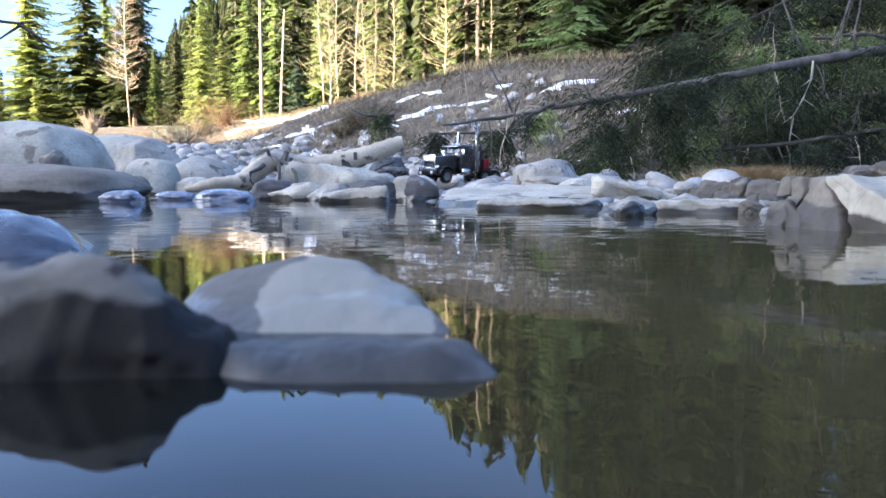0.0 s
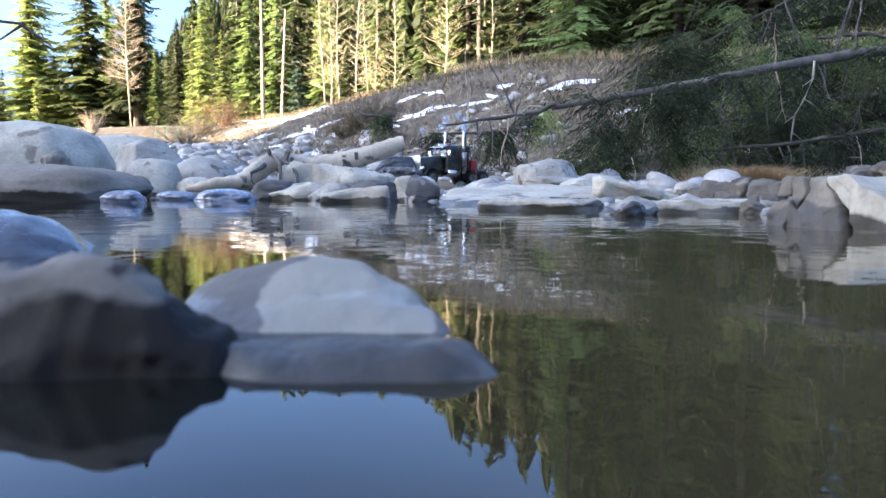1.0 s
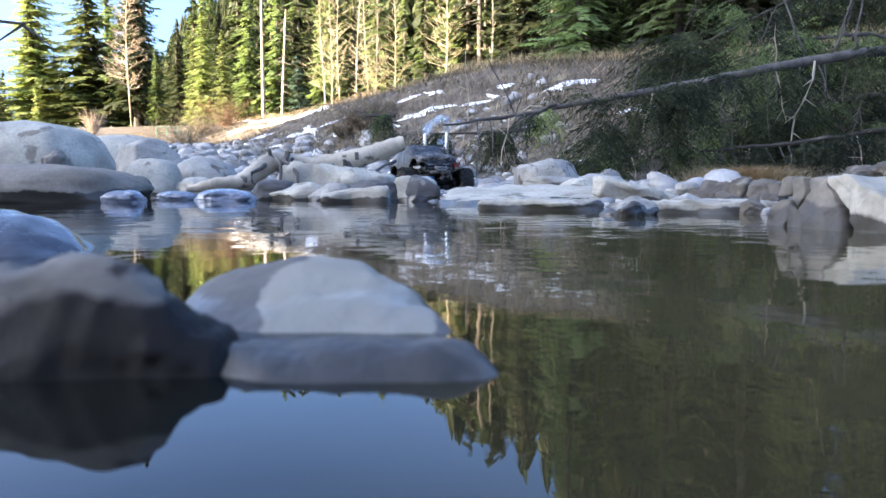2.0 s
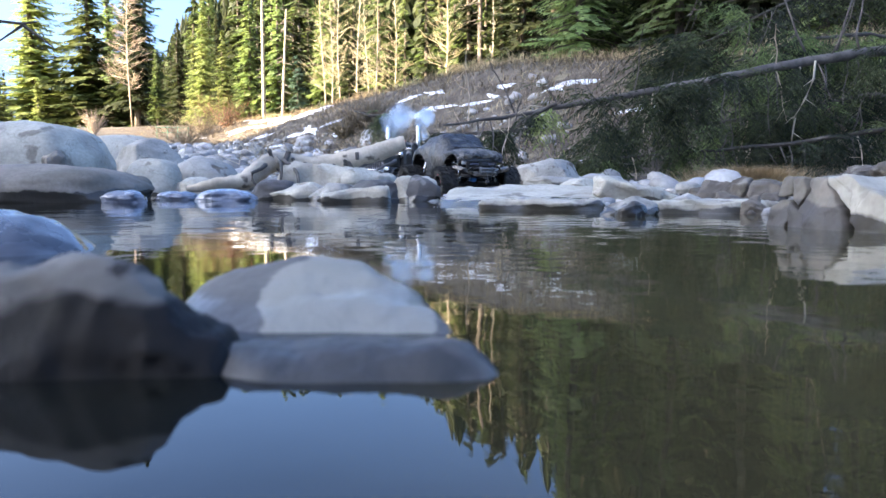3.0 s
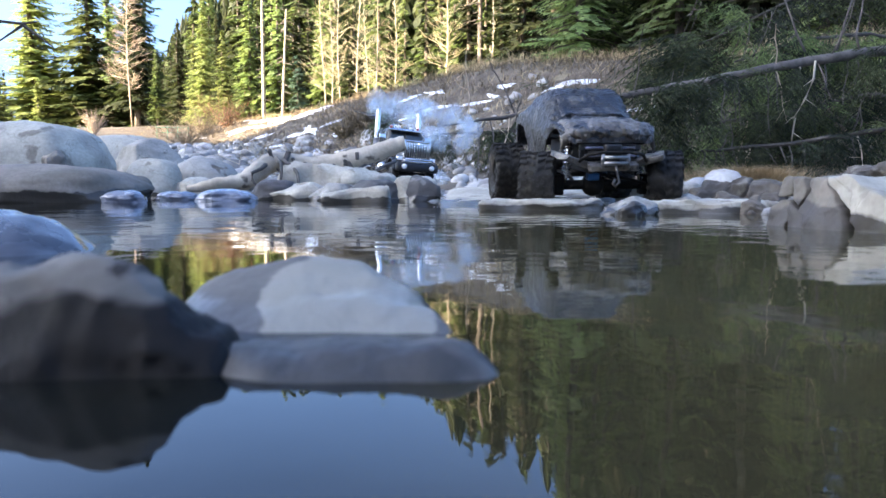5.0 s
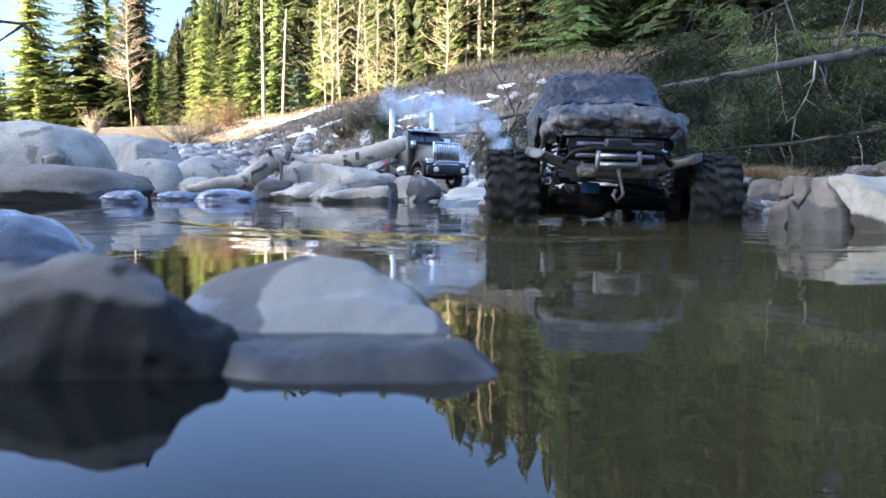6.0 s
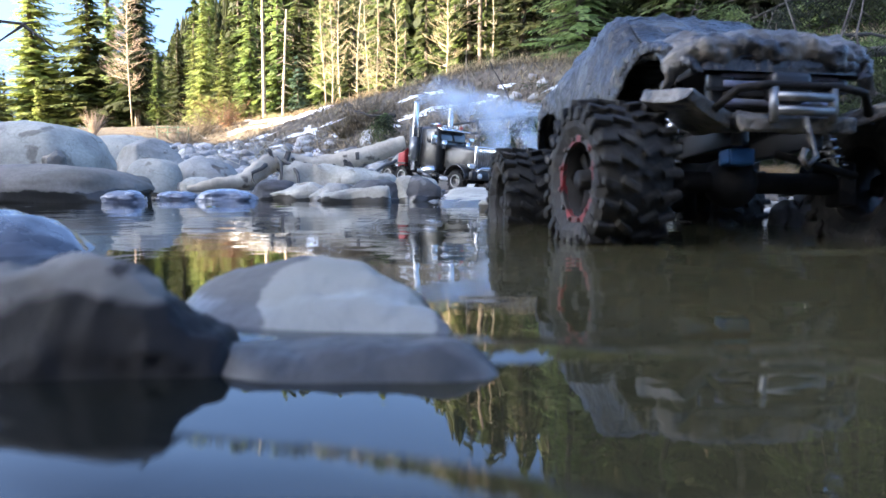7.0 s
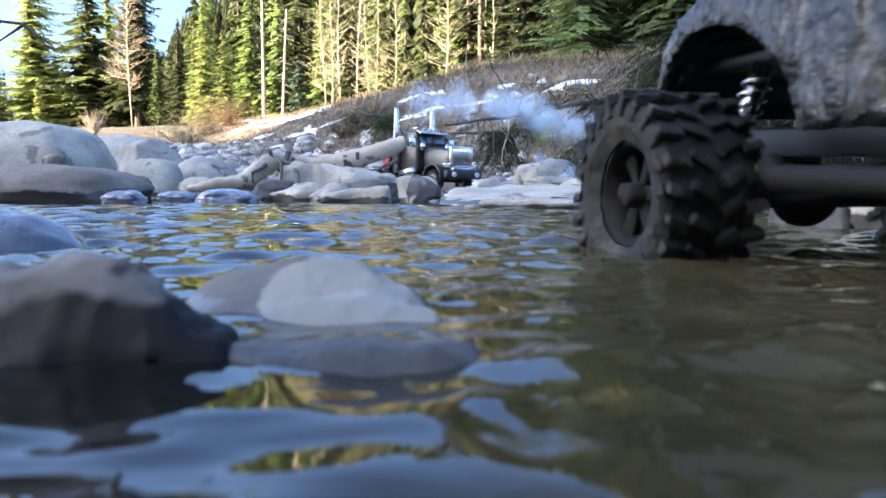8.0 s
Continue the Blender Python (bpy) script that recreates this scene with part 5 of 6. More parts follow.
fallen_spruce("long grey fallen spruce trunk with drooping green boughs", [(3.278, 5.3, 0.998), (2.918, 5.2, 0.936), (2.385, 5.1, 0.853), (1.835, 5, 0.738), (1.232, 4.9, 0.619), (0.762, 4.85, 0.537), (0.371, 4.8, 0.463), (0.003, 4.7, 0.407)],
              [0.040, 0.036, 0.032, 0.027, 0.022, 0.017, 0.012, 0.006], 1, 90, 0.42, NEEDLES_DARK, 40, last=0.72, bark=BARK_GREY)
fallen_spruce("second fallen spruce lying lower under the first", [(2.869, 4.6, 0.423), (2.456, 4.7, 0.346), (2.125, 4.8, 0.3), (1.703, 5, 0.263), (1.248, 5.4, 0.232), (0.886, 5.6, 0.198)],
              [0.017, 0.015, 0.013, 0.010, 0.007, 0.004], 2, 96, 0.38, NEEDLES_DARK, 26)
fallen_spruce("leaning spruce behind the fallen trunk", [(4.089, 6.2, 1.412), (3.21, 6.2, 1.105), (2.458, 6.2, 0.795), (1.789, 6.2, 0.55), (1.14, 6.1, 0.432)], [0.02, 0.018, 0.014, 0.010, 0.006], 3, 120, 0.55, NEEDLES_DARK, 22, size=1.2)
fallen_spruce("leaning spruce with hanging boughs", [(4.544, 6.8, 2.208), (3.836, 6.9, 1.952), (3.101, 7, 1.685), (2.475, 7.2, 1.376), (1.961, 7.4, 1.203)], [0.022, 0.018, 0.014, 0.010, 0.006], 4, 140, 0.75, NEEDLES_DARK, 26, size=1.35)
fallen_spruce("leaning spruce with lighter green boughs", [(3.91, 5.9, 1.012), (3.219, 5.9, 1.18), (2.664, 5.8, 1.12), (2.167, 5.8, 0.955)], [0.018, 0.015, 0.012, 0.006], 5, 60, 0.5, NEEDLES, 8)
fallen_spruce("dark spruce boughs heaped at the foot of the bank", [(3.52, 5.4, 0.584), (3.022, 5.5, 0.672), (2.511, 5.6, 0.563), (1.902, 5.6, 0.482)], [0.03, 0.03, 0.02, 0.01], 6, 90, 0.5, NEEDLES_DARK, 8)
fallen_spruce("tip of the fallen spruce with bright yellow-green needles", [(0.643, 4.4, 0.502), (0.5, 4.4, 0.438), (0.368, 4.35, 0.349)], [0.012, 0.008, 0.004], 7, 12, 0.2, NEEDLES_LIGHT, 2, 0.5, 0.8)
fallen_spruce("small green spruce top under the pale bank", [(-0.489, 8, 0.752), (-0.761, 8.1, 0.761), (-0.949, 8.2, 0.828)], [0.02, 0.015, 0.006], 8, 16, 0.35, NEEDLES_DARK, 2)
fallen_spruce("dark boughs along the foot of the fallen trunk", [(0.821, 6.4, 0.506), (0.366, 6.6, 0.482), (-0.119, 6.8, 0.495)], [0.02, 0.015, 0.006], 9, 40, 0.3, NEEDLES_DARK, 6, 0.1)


def dead_stick(label, pts, radii, mat):
    bm = bmesh.new()
    tube(bm, pts, radii, 7)
    for k in range(1, len(pts) - 1):
        p = Vector(pts[k])
        tube(bm, [p, p + Vector((0.07 * (-1) ** k, -0.01, -0.05))], [0.004, 0.001], 4, False)
    ob = part("dead_branch", bm, mat)
    tagged(ob, label, "branch", "dead branches")


dead_stick("pale crooked dead branch hanging from the trunk", [(2.338, 4.9, 0.822), (2.322, 4.88, 0.708), (2.264, 4.86, 0.583), (2.204, 4.85, 0.478), (2.19, 4.85, 0.373), (2.187, 4.86, 0.292)], [0.007, 0.007, 0.007, 0.006, 0.005, 0.003], BARK_PALE)
dead_stick("grey dead branch standing over the trunk", [(2.516, 5, 0.902), (2.548, 5, 1.008), (2.578, 5, 1.132), (2.625, 5, 1.29)], [0.009, 0.008, 0.006, 0.004], BARK_GREY)
dead_stick("grey dead branch standing over the trunk", [(2.661, 5, 0.909), (2.638, 5, 1.008), (2.668, 5, 1.149), (2.679, 5, 1.29)], [0.010, 0.008, 0.006, 0.004], BARK_GREY)
dead_stick("curved grey dead branch above the bank", [(2.411, 5.2, 0.928), (2.349, 5.2, 1.046), (2.308, 5.2, 1.156), (2.246, 5.2, 1.303)], [0.008, 0.008, 0.006, 0.004], BARK_GREY)
dead_stick("bare twig reaching in over the pond", [(-0.95, 1.6, 0.387), (-0.904, 1.6, 0.385), (-0.861, 1.6, 0.38), (-0.852, 1.6, 0.381), (-0.826, 1.6, 0.384)], [0.003, 0.003, 0.003, 0.002, 0.001], BARK)
dead_stick("pale arching twig on the fallen tree top", [(0.563, 4.4, 0.486), (0.499, 4.4, 0.492), (0.436, 4.4, 0.46), (0.388, 4.4, 0.407)], [0.006, 0.005, 0.004, 0.002], BARK_PALE)

# dry grass at the foot of the right bank
rnd_g = random.Random(9)
tuft = [(1.50 + rnd_g.gauss(0, 0.10), 3.75 + rnd_g.gauss(0, 0.07)) for _ in range(80)] + [(2.05 + rnd_g.uniform(-0.15, 0.8), 3.5 + rnd_g.gauss(0, 0.12)) for _ in range(70)]
blades("shore_grass", "tan dry grass tufts drooping over the right bank", material("grass_tan", (0.50, 0.36, 0.20), (0.36, 0.25, 0.13), 3, 0.9, bump=0, islands=0.4), tuft, 48, 0.15, 0.06, 12, 2.2, 0.0011, 0.5)


# ---- the mud-covered model crawler ----
def knobbly_tyre(radius, width, lugs, lug_h, sides=40):
    bm = bmesh.new()
    r, w = radius - lug_h, width / 2
    lathe(bm, [(-w * 0.80, r * 0.56), (-w * 0.98, r * 0.72), (-w, r * 0.88), (-w * 0.86, r * 0.97), (-w * 0.5, r), (w * 0.5, r), (w * 0.86, r * 0.97), (w, r * 0.88), (w * 0.98, r * 0.72), (w * 0.80, r * 0.56)], sides)
    for k in range(lugs):
        a = 2 * math.pi * k / lugs
        for sg in (-1, 1):
            b = a + (math.pi / lugs if sg > 0 else 0)
            for off, ln, skew in ((0.28, 0.50, 0.5), (0.78, 0.46, 0.25)):
                turn = Matrix.Rotation(-b, 4, "Y") @ Matrix.Translation((r + lug_h * 0.35, sg * w * off, 0)) @ Matrix.Rotation(sg * skew, 4, "X")
                box(bm, (lug_h * 1.5, w * ln, r * 0.105), (0, 0, 0), turn, lug_h * 0.3)
            turn = Matrix.Rotation(-b, 4, "Y") @ Matrix.Translation((r * 0.90, sg * w * 1.0, 0))
            box(bm, (r * 0.18, lug_h * 0.8, r * 0.10), (0, 0, 0), turn, lug_h * 0.25)
    return bm


def make_wheel(parent, at, tyre_me, rim_me, lock_me):
    wheel = new("wheel")
    wheel.parent = parent
    wheel.matrix_basis = pose(*at)
    for name, me in (("tyre", tyre_me), ("rim", rim_me), ("beadlock_ring", lock_me)):
        if me:
            ob = new(name, me)
            ob.parent = wheel
            if at[1] > 0 and name != "tyre":
                ob.matrix_basis = pose(0, 0, 0, 0, 0, 180)
    return wheel


def mesh_of(bm, name, mat, smooth=True):
    me = bpy.data.meshes.new(name)
    bm.to_mesh(me)
    bm.free()
    if smooth:
        me.polygons.foreach_set("use_smooth", [True] * len(me.polygons))
    me.materials.append(mat)
    return me


WHEEL_R, BASE, TRACK = 0.075, 0.17, 0.146


def crawler():
    car = thing("model_crawler", "radio-controlled four-wheel-drive crawler caked in wet grey mud", "model vehicle")
    bm = knobbly_tyre(WHEEL_R, 0.074, 22, 0.0055, 64)
    for v in bm.verts:
        q = v.co * 70
        v.co += Vector((noise.noise(q), noise.noise(q + Vector((5, 0, 0))), noise.noise(q + Vector((0, 5, 0))))) * 0.0026
    tyre_me = mesh_of(bm, "tyre", TYRE, False)
    bm = bmesh.new()
    w = 0.028
    lathe(bm, [(-w, 0.040), (-w, 0.036), (-w * 0.4, 0.032), (w, 0.032), (w, 0.040)], 32)
    for k in range(6):
        turn = Matrix.Rotation(k * math.pi / 3, 4, "Y") @ Matrix.Translation((0.020, -w * 0.55, 0))
        box(bm, (0.030, 0.006, 0.010), (0, 0, 0), turn, 0.001, 0.8)
    lathe(bm, [(-w * 1.05, 0.0), (-w * 1.05, 0.009), (w * 0.2, 0.012), (w * 0.2, 0.0)], 16)
    for v in bm.verts:
        q = v.co * 120
        v.co += Vector((noise.noise(q), noise.noise(q + Vector((5, 0, 0))), noise.noise(q + Vector((0, 5, 0))))) * 0.0025
    rim_me = mesh_of(bm, "rim", MUD_DARK)
    bm = bmesh.new()
    lathe(bm, [(-w * 1.12, 0.043), (-w * 1.12, 0.036), (-w * 0.95, 0.036), (-w * 0.95, 0.043)], 32)
    for k in range(12):
        turn = Matrix.Rotation(k * math.pi / 6, 4, "Y") @ Matrix.Translation((0.0395, -w * 1.16, 0))
        box(bm, (0.004, 0.003, 0.004), (0, 0, 0), turn, 0.0005)
    lock_me = mesh_of(bm, "beadlock_ring", RED_MUDDY, False)
    wheels = [make_wheel(car, (sx * BASE, sy * TRACK, WHEEL_R), tyre_me, rim_me, lock_me if sx > 0 else None) for sx in (1, -1) for sy in (-1, 1)]

    # the shell: sections along its length, the sill cut up over the wheels
    prof_x = [-0.275, -0.262, -0.235, -0.19, -0.10, 0.0, 0.035, 0.075, 0.11, 0.15, 0.19, 0.214, 0.226]
    prof_top = [0.172, 0.196, 0.214, 0.236, 0.272, 0.285, 0.273, 0.238, 0.219, 0.215, 0.207, 0.195, 0.182]
    prof_wt = [0.074, 0.082, 0.086, 0.088, 0.088, 0.087, 0.087, 0.091, 0.093, 0.093, 0.090, 0.085, 0.076]
    prof_wb = [0.088, 0.098, 0.106, 0.112, 0.110, 0.108, 0.107, 0.108, 0.109, 0.109, 0.106, 0.098, 0.088]

    def section(x):
        top, wt, wb = (float(np.interp(x, prof_x, p)) for p in (prof_top, prof_wt, prof_wb))
        sill = 0.120
        for cx in (BASE, -BASE):
            d = abs(x - cx)
            if d < 0.106:
                sill = max(sill, 0.086 + math.sqrt(0.106 ** 2 - d * d) * 1.06)
        sill = max(sill, 0.168 if x > 0.2 else 0.0, 0.138 if x < -0.25 else 0.0)
        sill = min(sill, top - 0.012)
        belt = sill + (top - sill) * (0.52 if x < 0.09 else 0.72)
        return sill, belt, top, wt, wb

    bm = bmesh.new()
    n, rows = 96, []
    for i in range(n):
        x = -0.275 + 0.501 * i / (n - 1)
        sill, belt, top, wt, wb = section(x)
        half = [(wb, sill), (wb * 1.012, sill * 0.6 + belt * 0.4), (wb * 1.0, belt), (wt * 1.04 + (wb - wt) * 0.35, belt * 0.5 + top * 0.5), (wt, top - 0.014), (wt * 0.93, top - 0.004), (wt * 0.75, top), (wt * 0.4, top + 0.002), (0, top + 0.003)]
        pts = [(y, z) for y, z in half] + [(-y, z) for y, z in half[-2::-1]]
        rows.append([bm.verts.new((x, y, z)) for y, z in pts])
    for a, b in zip(rows, rows[1:]):
        for j in range(len(a) - 1):
            bm.faces.new((a[j], a[j + 1], b[j + 1], b[j]))
    for r, flip in ((rows[0], False), (rows[-1], True)):
        bm.faces.new(r if flip else r[::-1])
    bmesh.ops.subdivide_edges(bm, edges=bm.edges[:], cuts=2, use_grid_fill=True)
    mid = Vector((0, 0, 0.17))
    for v in bm.verts:
        q = v.co * 40
        v.co += (v.co - mid).normalized() * (0.0030 * noise.noise(q) + 0.0060 * max(0.0, noise.noise(q * 2.1)) + 0.0042 * max(0.0, noise.noise(q * 4.6)))
    body = part("body", bm, MUD_SHELL, car)
    sol = body.modifiers.new("thickness", "SOLIDIFY")
    sol.thickness = 0.0035
    body.data.materials.append(BLACK)
    sol.material_offset = 1

    # muddy windscreen and side windows, set proud of the shell
    bm = bmesh.new()
    g = []
    for i in range(9):
        x = 0.042 + 0.058 * i / 8
        _, _, top, wt, _ = section(x)
        g.append([bm.verts.new((x + 0.001, wt * 0.84 * (j / 6 - 1), top + 0.0030 - 0.004 * abs(j / 6 - 1) ** 4 + 0.006 * noise.noise(Vector((x * 45, j * 0.55, 3))))) for j in range(13)])
    for a, b in zip(g, g[1:]):
        for j in range(12):
            bm.faces.new((a[j], a[j + 1], b[j + 1], b[j]))
    wsc = part("windscreen", bm, MUD_SHELL, car, "mud-smeared windscreen")
    wsc.modifiers.new("thickness", "SOLIDIFY").thickness = 0.002
    # front: overhanging hood lip, flares, grille, lamps, bumper, winch and hook
    def muddy(bm, amount=0.003, scale=60):
        bmesh.ops.subdivide_edges(bm, edges=bm.edges[:], cuts=3, use_grid_fill=True)
        for v in bm.verts:
            q = v.co * scale
            v.co += Vector((noise.noise(q), noise.noise(q + Vector((7, 0, 0))), noise.noise(q + Vector((0, 7, 0))))) * amount
        return bm

    # the hood's overhanging mud-caked front edge, turned down at the corners
    bm = bmesh.new()
    rows, prof = [], [(0.135, 0.2185), (0.165, 0.2165), (0.190, 0.213), (0.208, 0.2095), (0.222, 0.203), (0.229, 0.197), (0.229, 0.190), (0.225, 0.183)]
    for i in range(61):
        v = 2 * i / 60 - 1
        row = []
        for j in range(29):
            u = j / 28 * 7
            x, z = float(np.interp(u, range(8), [p[0] for p in prof])), float(np.interp(u, range(8), [p[1] for p in prof]))
            low = 0.010 * noise.noise(Vector((v * 5.0, 2.0, 0))) * (j / 28) ** 2
            drop = 0.006 * v * v + 0.026 * max(0.0, abs(v) - 0.78) / 0.22 * (0.4 + 0.6 * j / 28)
            row.append(bm.verts.new((x - 0.030 * abs(v) ** 4 * j / 28, v * (0.100 + 0.007 * j / 28), z - drop + low)))
        rows.append(row)
    for a, b in zip(rows, rows[1:]):
        for j in range(28):
            bm.faces.new((a[j], b[j], b[j + 1], a[j + 1]))
    bmesh.ops.recalc_face_normals(bm, faces=bm.faces[:])
    for v in bm.verts:
        q = v.co * 55
        v.co += v.normal * (0.004 + 0.006 * noise.noise(q) + 0.0035 * noise.noise(q * 2.3) + 0.0018 * noise.noise(q * 5))
    lip = part("hood_lip", bm, MUD_PALE, car, "pale muddy lip of the hood")
    lip.modifiers.new("thickness", "SOLIDIFY").thickness = 0.006
    bm = bmesh.new()
    box(bm, (0.014, 0.130, 0.060), (0.209, 0, 0.166), None, 0.004)
    grille = part("grille", bm, BLACK, car)
    for k, (w, z, mat) in enumerate([(0.118, 0.179, RED_MUDDY), (0.116, 0.169, GRILLE_SILVER), (0.112, 0.160, GRILLE_SILVER), (0.106, 0.151, MUD_DARK), (0.112, 0.143, GRILLE_SILVER)]):
        bm = bmesh.new()
        box(bm, (0.012, w, 0.0065), (0.217 + 0.001 * k, 0, z), None, 0.002)
        part("slat", bm, mat, grille)
    bm = bmesh.new()
    box(bm, (0.020, 0.038, 0.026), (0.231, 0.002, 0.156), None, 0.005)
    part("winch_box", bm, BLACK, car, "black winch housing")
    for sy in (-1, 1):
        bm = bmesh.new()
        box(bm, (0.012, 0.026, 0.020), (0.217, sy * 0.056, 0.164), None, 0.004)
        part("headlight", bm, DARK_GLASS, car, "muddy headlight")
    bm = bmesh.new()
    box(bm, (0.028, 0.110, 0.014), (0.241, 0, 0.122), Matrix.Rotation(0.3, 4, "Y"), 0.004)
    part("bumper", muddy(bm, 0.004, 80), MUD_PALE, car)
    for sy in (-1, 1):
        bm = bmesh.new()
        box(bm, (0.056, 0.080, 0.013), (0.217, sy * 0.083, 0.134), Matrix.Rotation(sy * 0.30, 4, "X") @ Matrix.Rotation(-sy * 0.45, 4, "Z"), 0.003)
        part("bumper_wing", muddy(bm, 0.004, 80), MUD_PALE, car)
    bm = bmesh.new()
    tube(bm, [(0.243, -0.075, 0.132), (0.257, -0.060, 0.148), (0.259, -0.035, 0.152), (0.259, 0.035, 0.152), (0.257, 0.060, 0.148), (0.243, 0.075, 0.132)], 0.0038, 8)
    part("bull_bar", bm, MUD_DARK, car)
    bm = bmesh.new()
    for z in (0.130, 0.142):
        tube(bm, [(0.261, -0.026, z), (0.261, 0.026, z)], 0.0042, 8)
    for sy in (-1, 1):
        tube(bm, [(0.259, sy * 0.028, 0.120), (0.259, sy * 0.028, 0.150)], 0.0042, 8)
    part("fairlead", bm, STEEL, car, "dull steel roller fairlead")
    bm = bmesh.new()
    tube(bm, [(0.261, 0.0, 0.124), (0.263, 0.004, 0.106), (0.265, 0.008, 0.090), (0.265, 0.000, 0.080), (0.265, -0.006, 0.088), (0.265, -0.002, 0.096)], 0.003, 7)
    part("tow_hook", bm, MUD_PALE, car, "muddy hanging tow hook")
    # frame, axles, links, shocks
    for sy in (-1, 1):
        bm = bmesh.new()
        box(bm, (0.47, 0.012, 0.022), (-0.015, sy * 0.04, 0.115), None, 0.002)
        part("frame_rail", bm, BLACK, car)
    for name, size, at in (("skid_plate", (0.16, 0.09, 0.012), (0, 0, 0.090)), ("motor", (0.10, 0.07, 0.045), (0.06, 0, 0.135)), ("inner_floor", (0.44, 0.150, 0.010), (-0.02, 0, 0.178)), ("battery_pack", (0.12, 0.05, 0.04), (-0.12, 0, 0.138))):
        bm = bmesh.new()
        box(bm, size, at, None, 0.004)
        part(name, bm, BLACK, car)
    for sx in (1, -1):
        bm = bmesh.new()
        tube(bm, [(sx * BASE, -0.105, WHEEL_R), (sx * BASE, 0.105, WHEEL_R)], 0.011, 10)
        bmesh.ops.create_uvsphere(bm, u_segments=16, v_segments=10, radius=0.026, matrix=Matrix.Translation((sx * BASE, -0.02, WHEEL_R)))
        for sy in (-1, 1):
            box(bm, (0.024, 0.02, 0.045), (sx * BASE, sy * 0.098, WHEEL_R), None, 0.004)
        part("axle", bm, MUD_DARK, car)
        for sy in (-1, 1):
            bm = bmesh.new()
            tube(bm, [(sx * BASE * 0.95, sy * 0.055, WHEEL_R - 0.005), (sx * 0.05, sy * 0.042, 0.088)], 0.005, 8)
            part("link_arm", bm, MUD_DARK, car)
            bm = bmesh.new()
            foot, top = Vector((sx * (BASE + 0.012), sy * 0.088, WHEEL_R + 0.006)), Vector((sx * (BASE - 0.012), sy * 0.072, 0.172))
            tube(bm, [foot, foot.lerp(top, 0.5), top], [0.0035, 0.0075, 0.0075], 10)
            shock = part("shock", bm, CHROME, car, "chrome coil shock")
            bm = bmesh.new()
            coil = [foot.lerp(top, 0.12 + 0.76 * k / 72) + Vector((math.cos(k * 0.7) * 0.0105, math.sin(k * 0.7) * 0.0105, 0)) for k in range(73)]
            tube(bm, coil, 0.0017, 5)
            part("spring", bm, CHROME, shock)
    bm = bmesh.new()
    box(bm, (0.022, 0.026, 0.016), (0.200, -0.03, 0.096), None, 0.003)
    part("steering_servo", bm, BLUE, car, "bright blue steering servo")
    bm = bmesh.new()
    tube(bm, [(0.200, 0.01, 0.100), (0.205, 0.09, 0.080)], 0.004, 7)
    part("drag_link", bm, MUD_DARK, car)
    for sy in (-1, 1):
        bm = bmesh.new()
        tube(bm, [(0.085, sy * 0.118, 0.098), (0.07, sy * 0.126, 0.090), (-0.07, sy * 0.126, 0.090), (-0.085, sy * 0.118, 0.098)], 0.0085, 10)
        tube(bm, [(0.03, sy * 0.126, 0.090), (0.03, sy * 0.045, 0.105)], 0.005, 7)
        tube(bm, [(-0.03, sy * 0.126, 0.090), (-0.03, sy * 0.045, 0.105)], 0.005, 7)
        part("rock_slider", bm, MUD_DARK, car)
    bm = bmesh.new()
    tube(bm, [(-0.285, -0.09, 0.105), (-0.292, -0.06, 0.108), (-0.292, 0.06, 0.108), (-0.285, 0.09, 0.105)], 0.009, 8)
    box(bm, (0.05, 0.02, 0.02), (-0.265, 0, 0.108), None, 0.003)
    part("rear_bumper", bm, MUD_DARK, car)
    return car, wheels


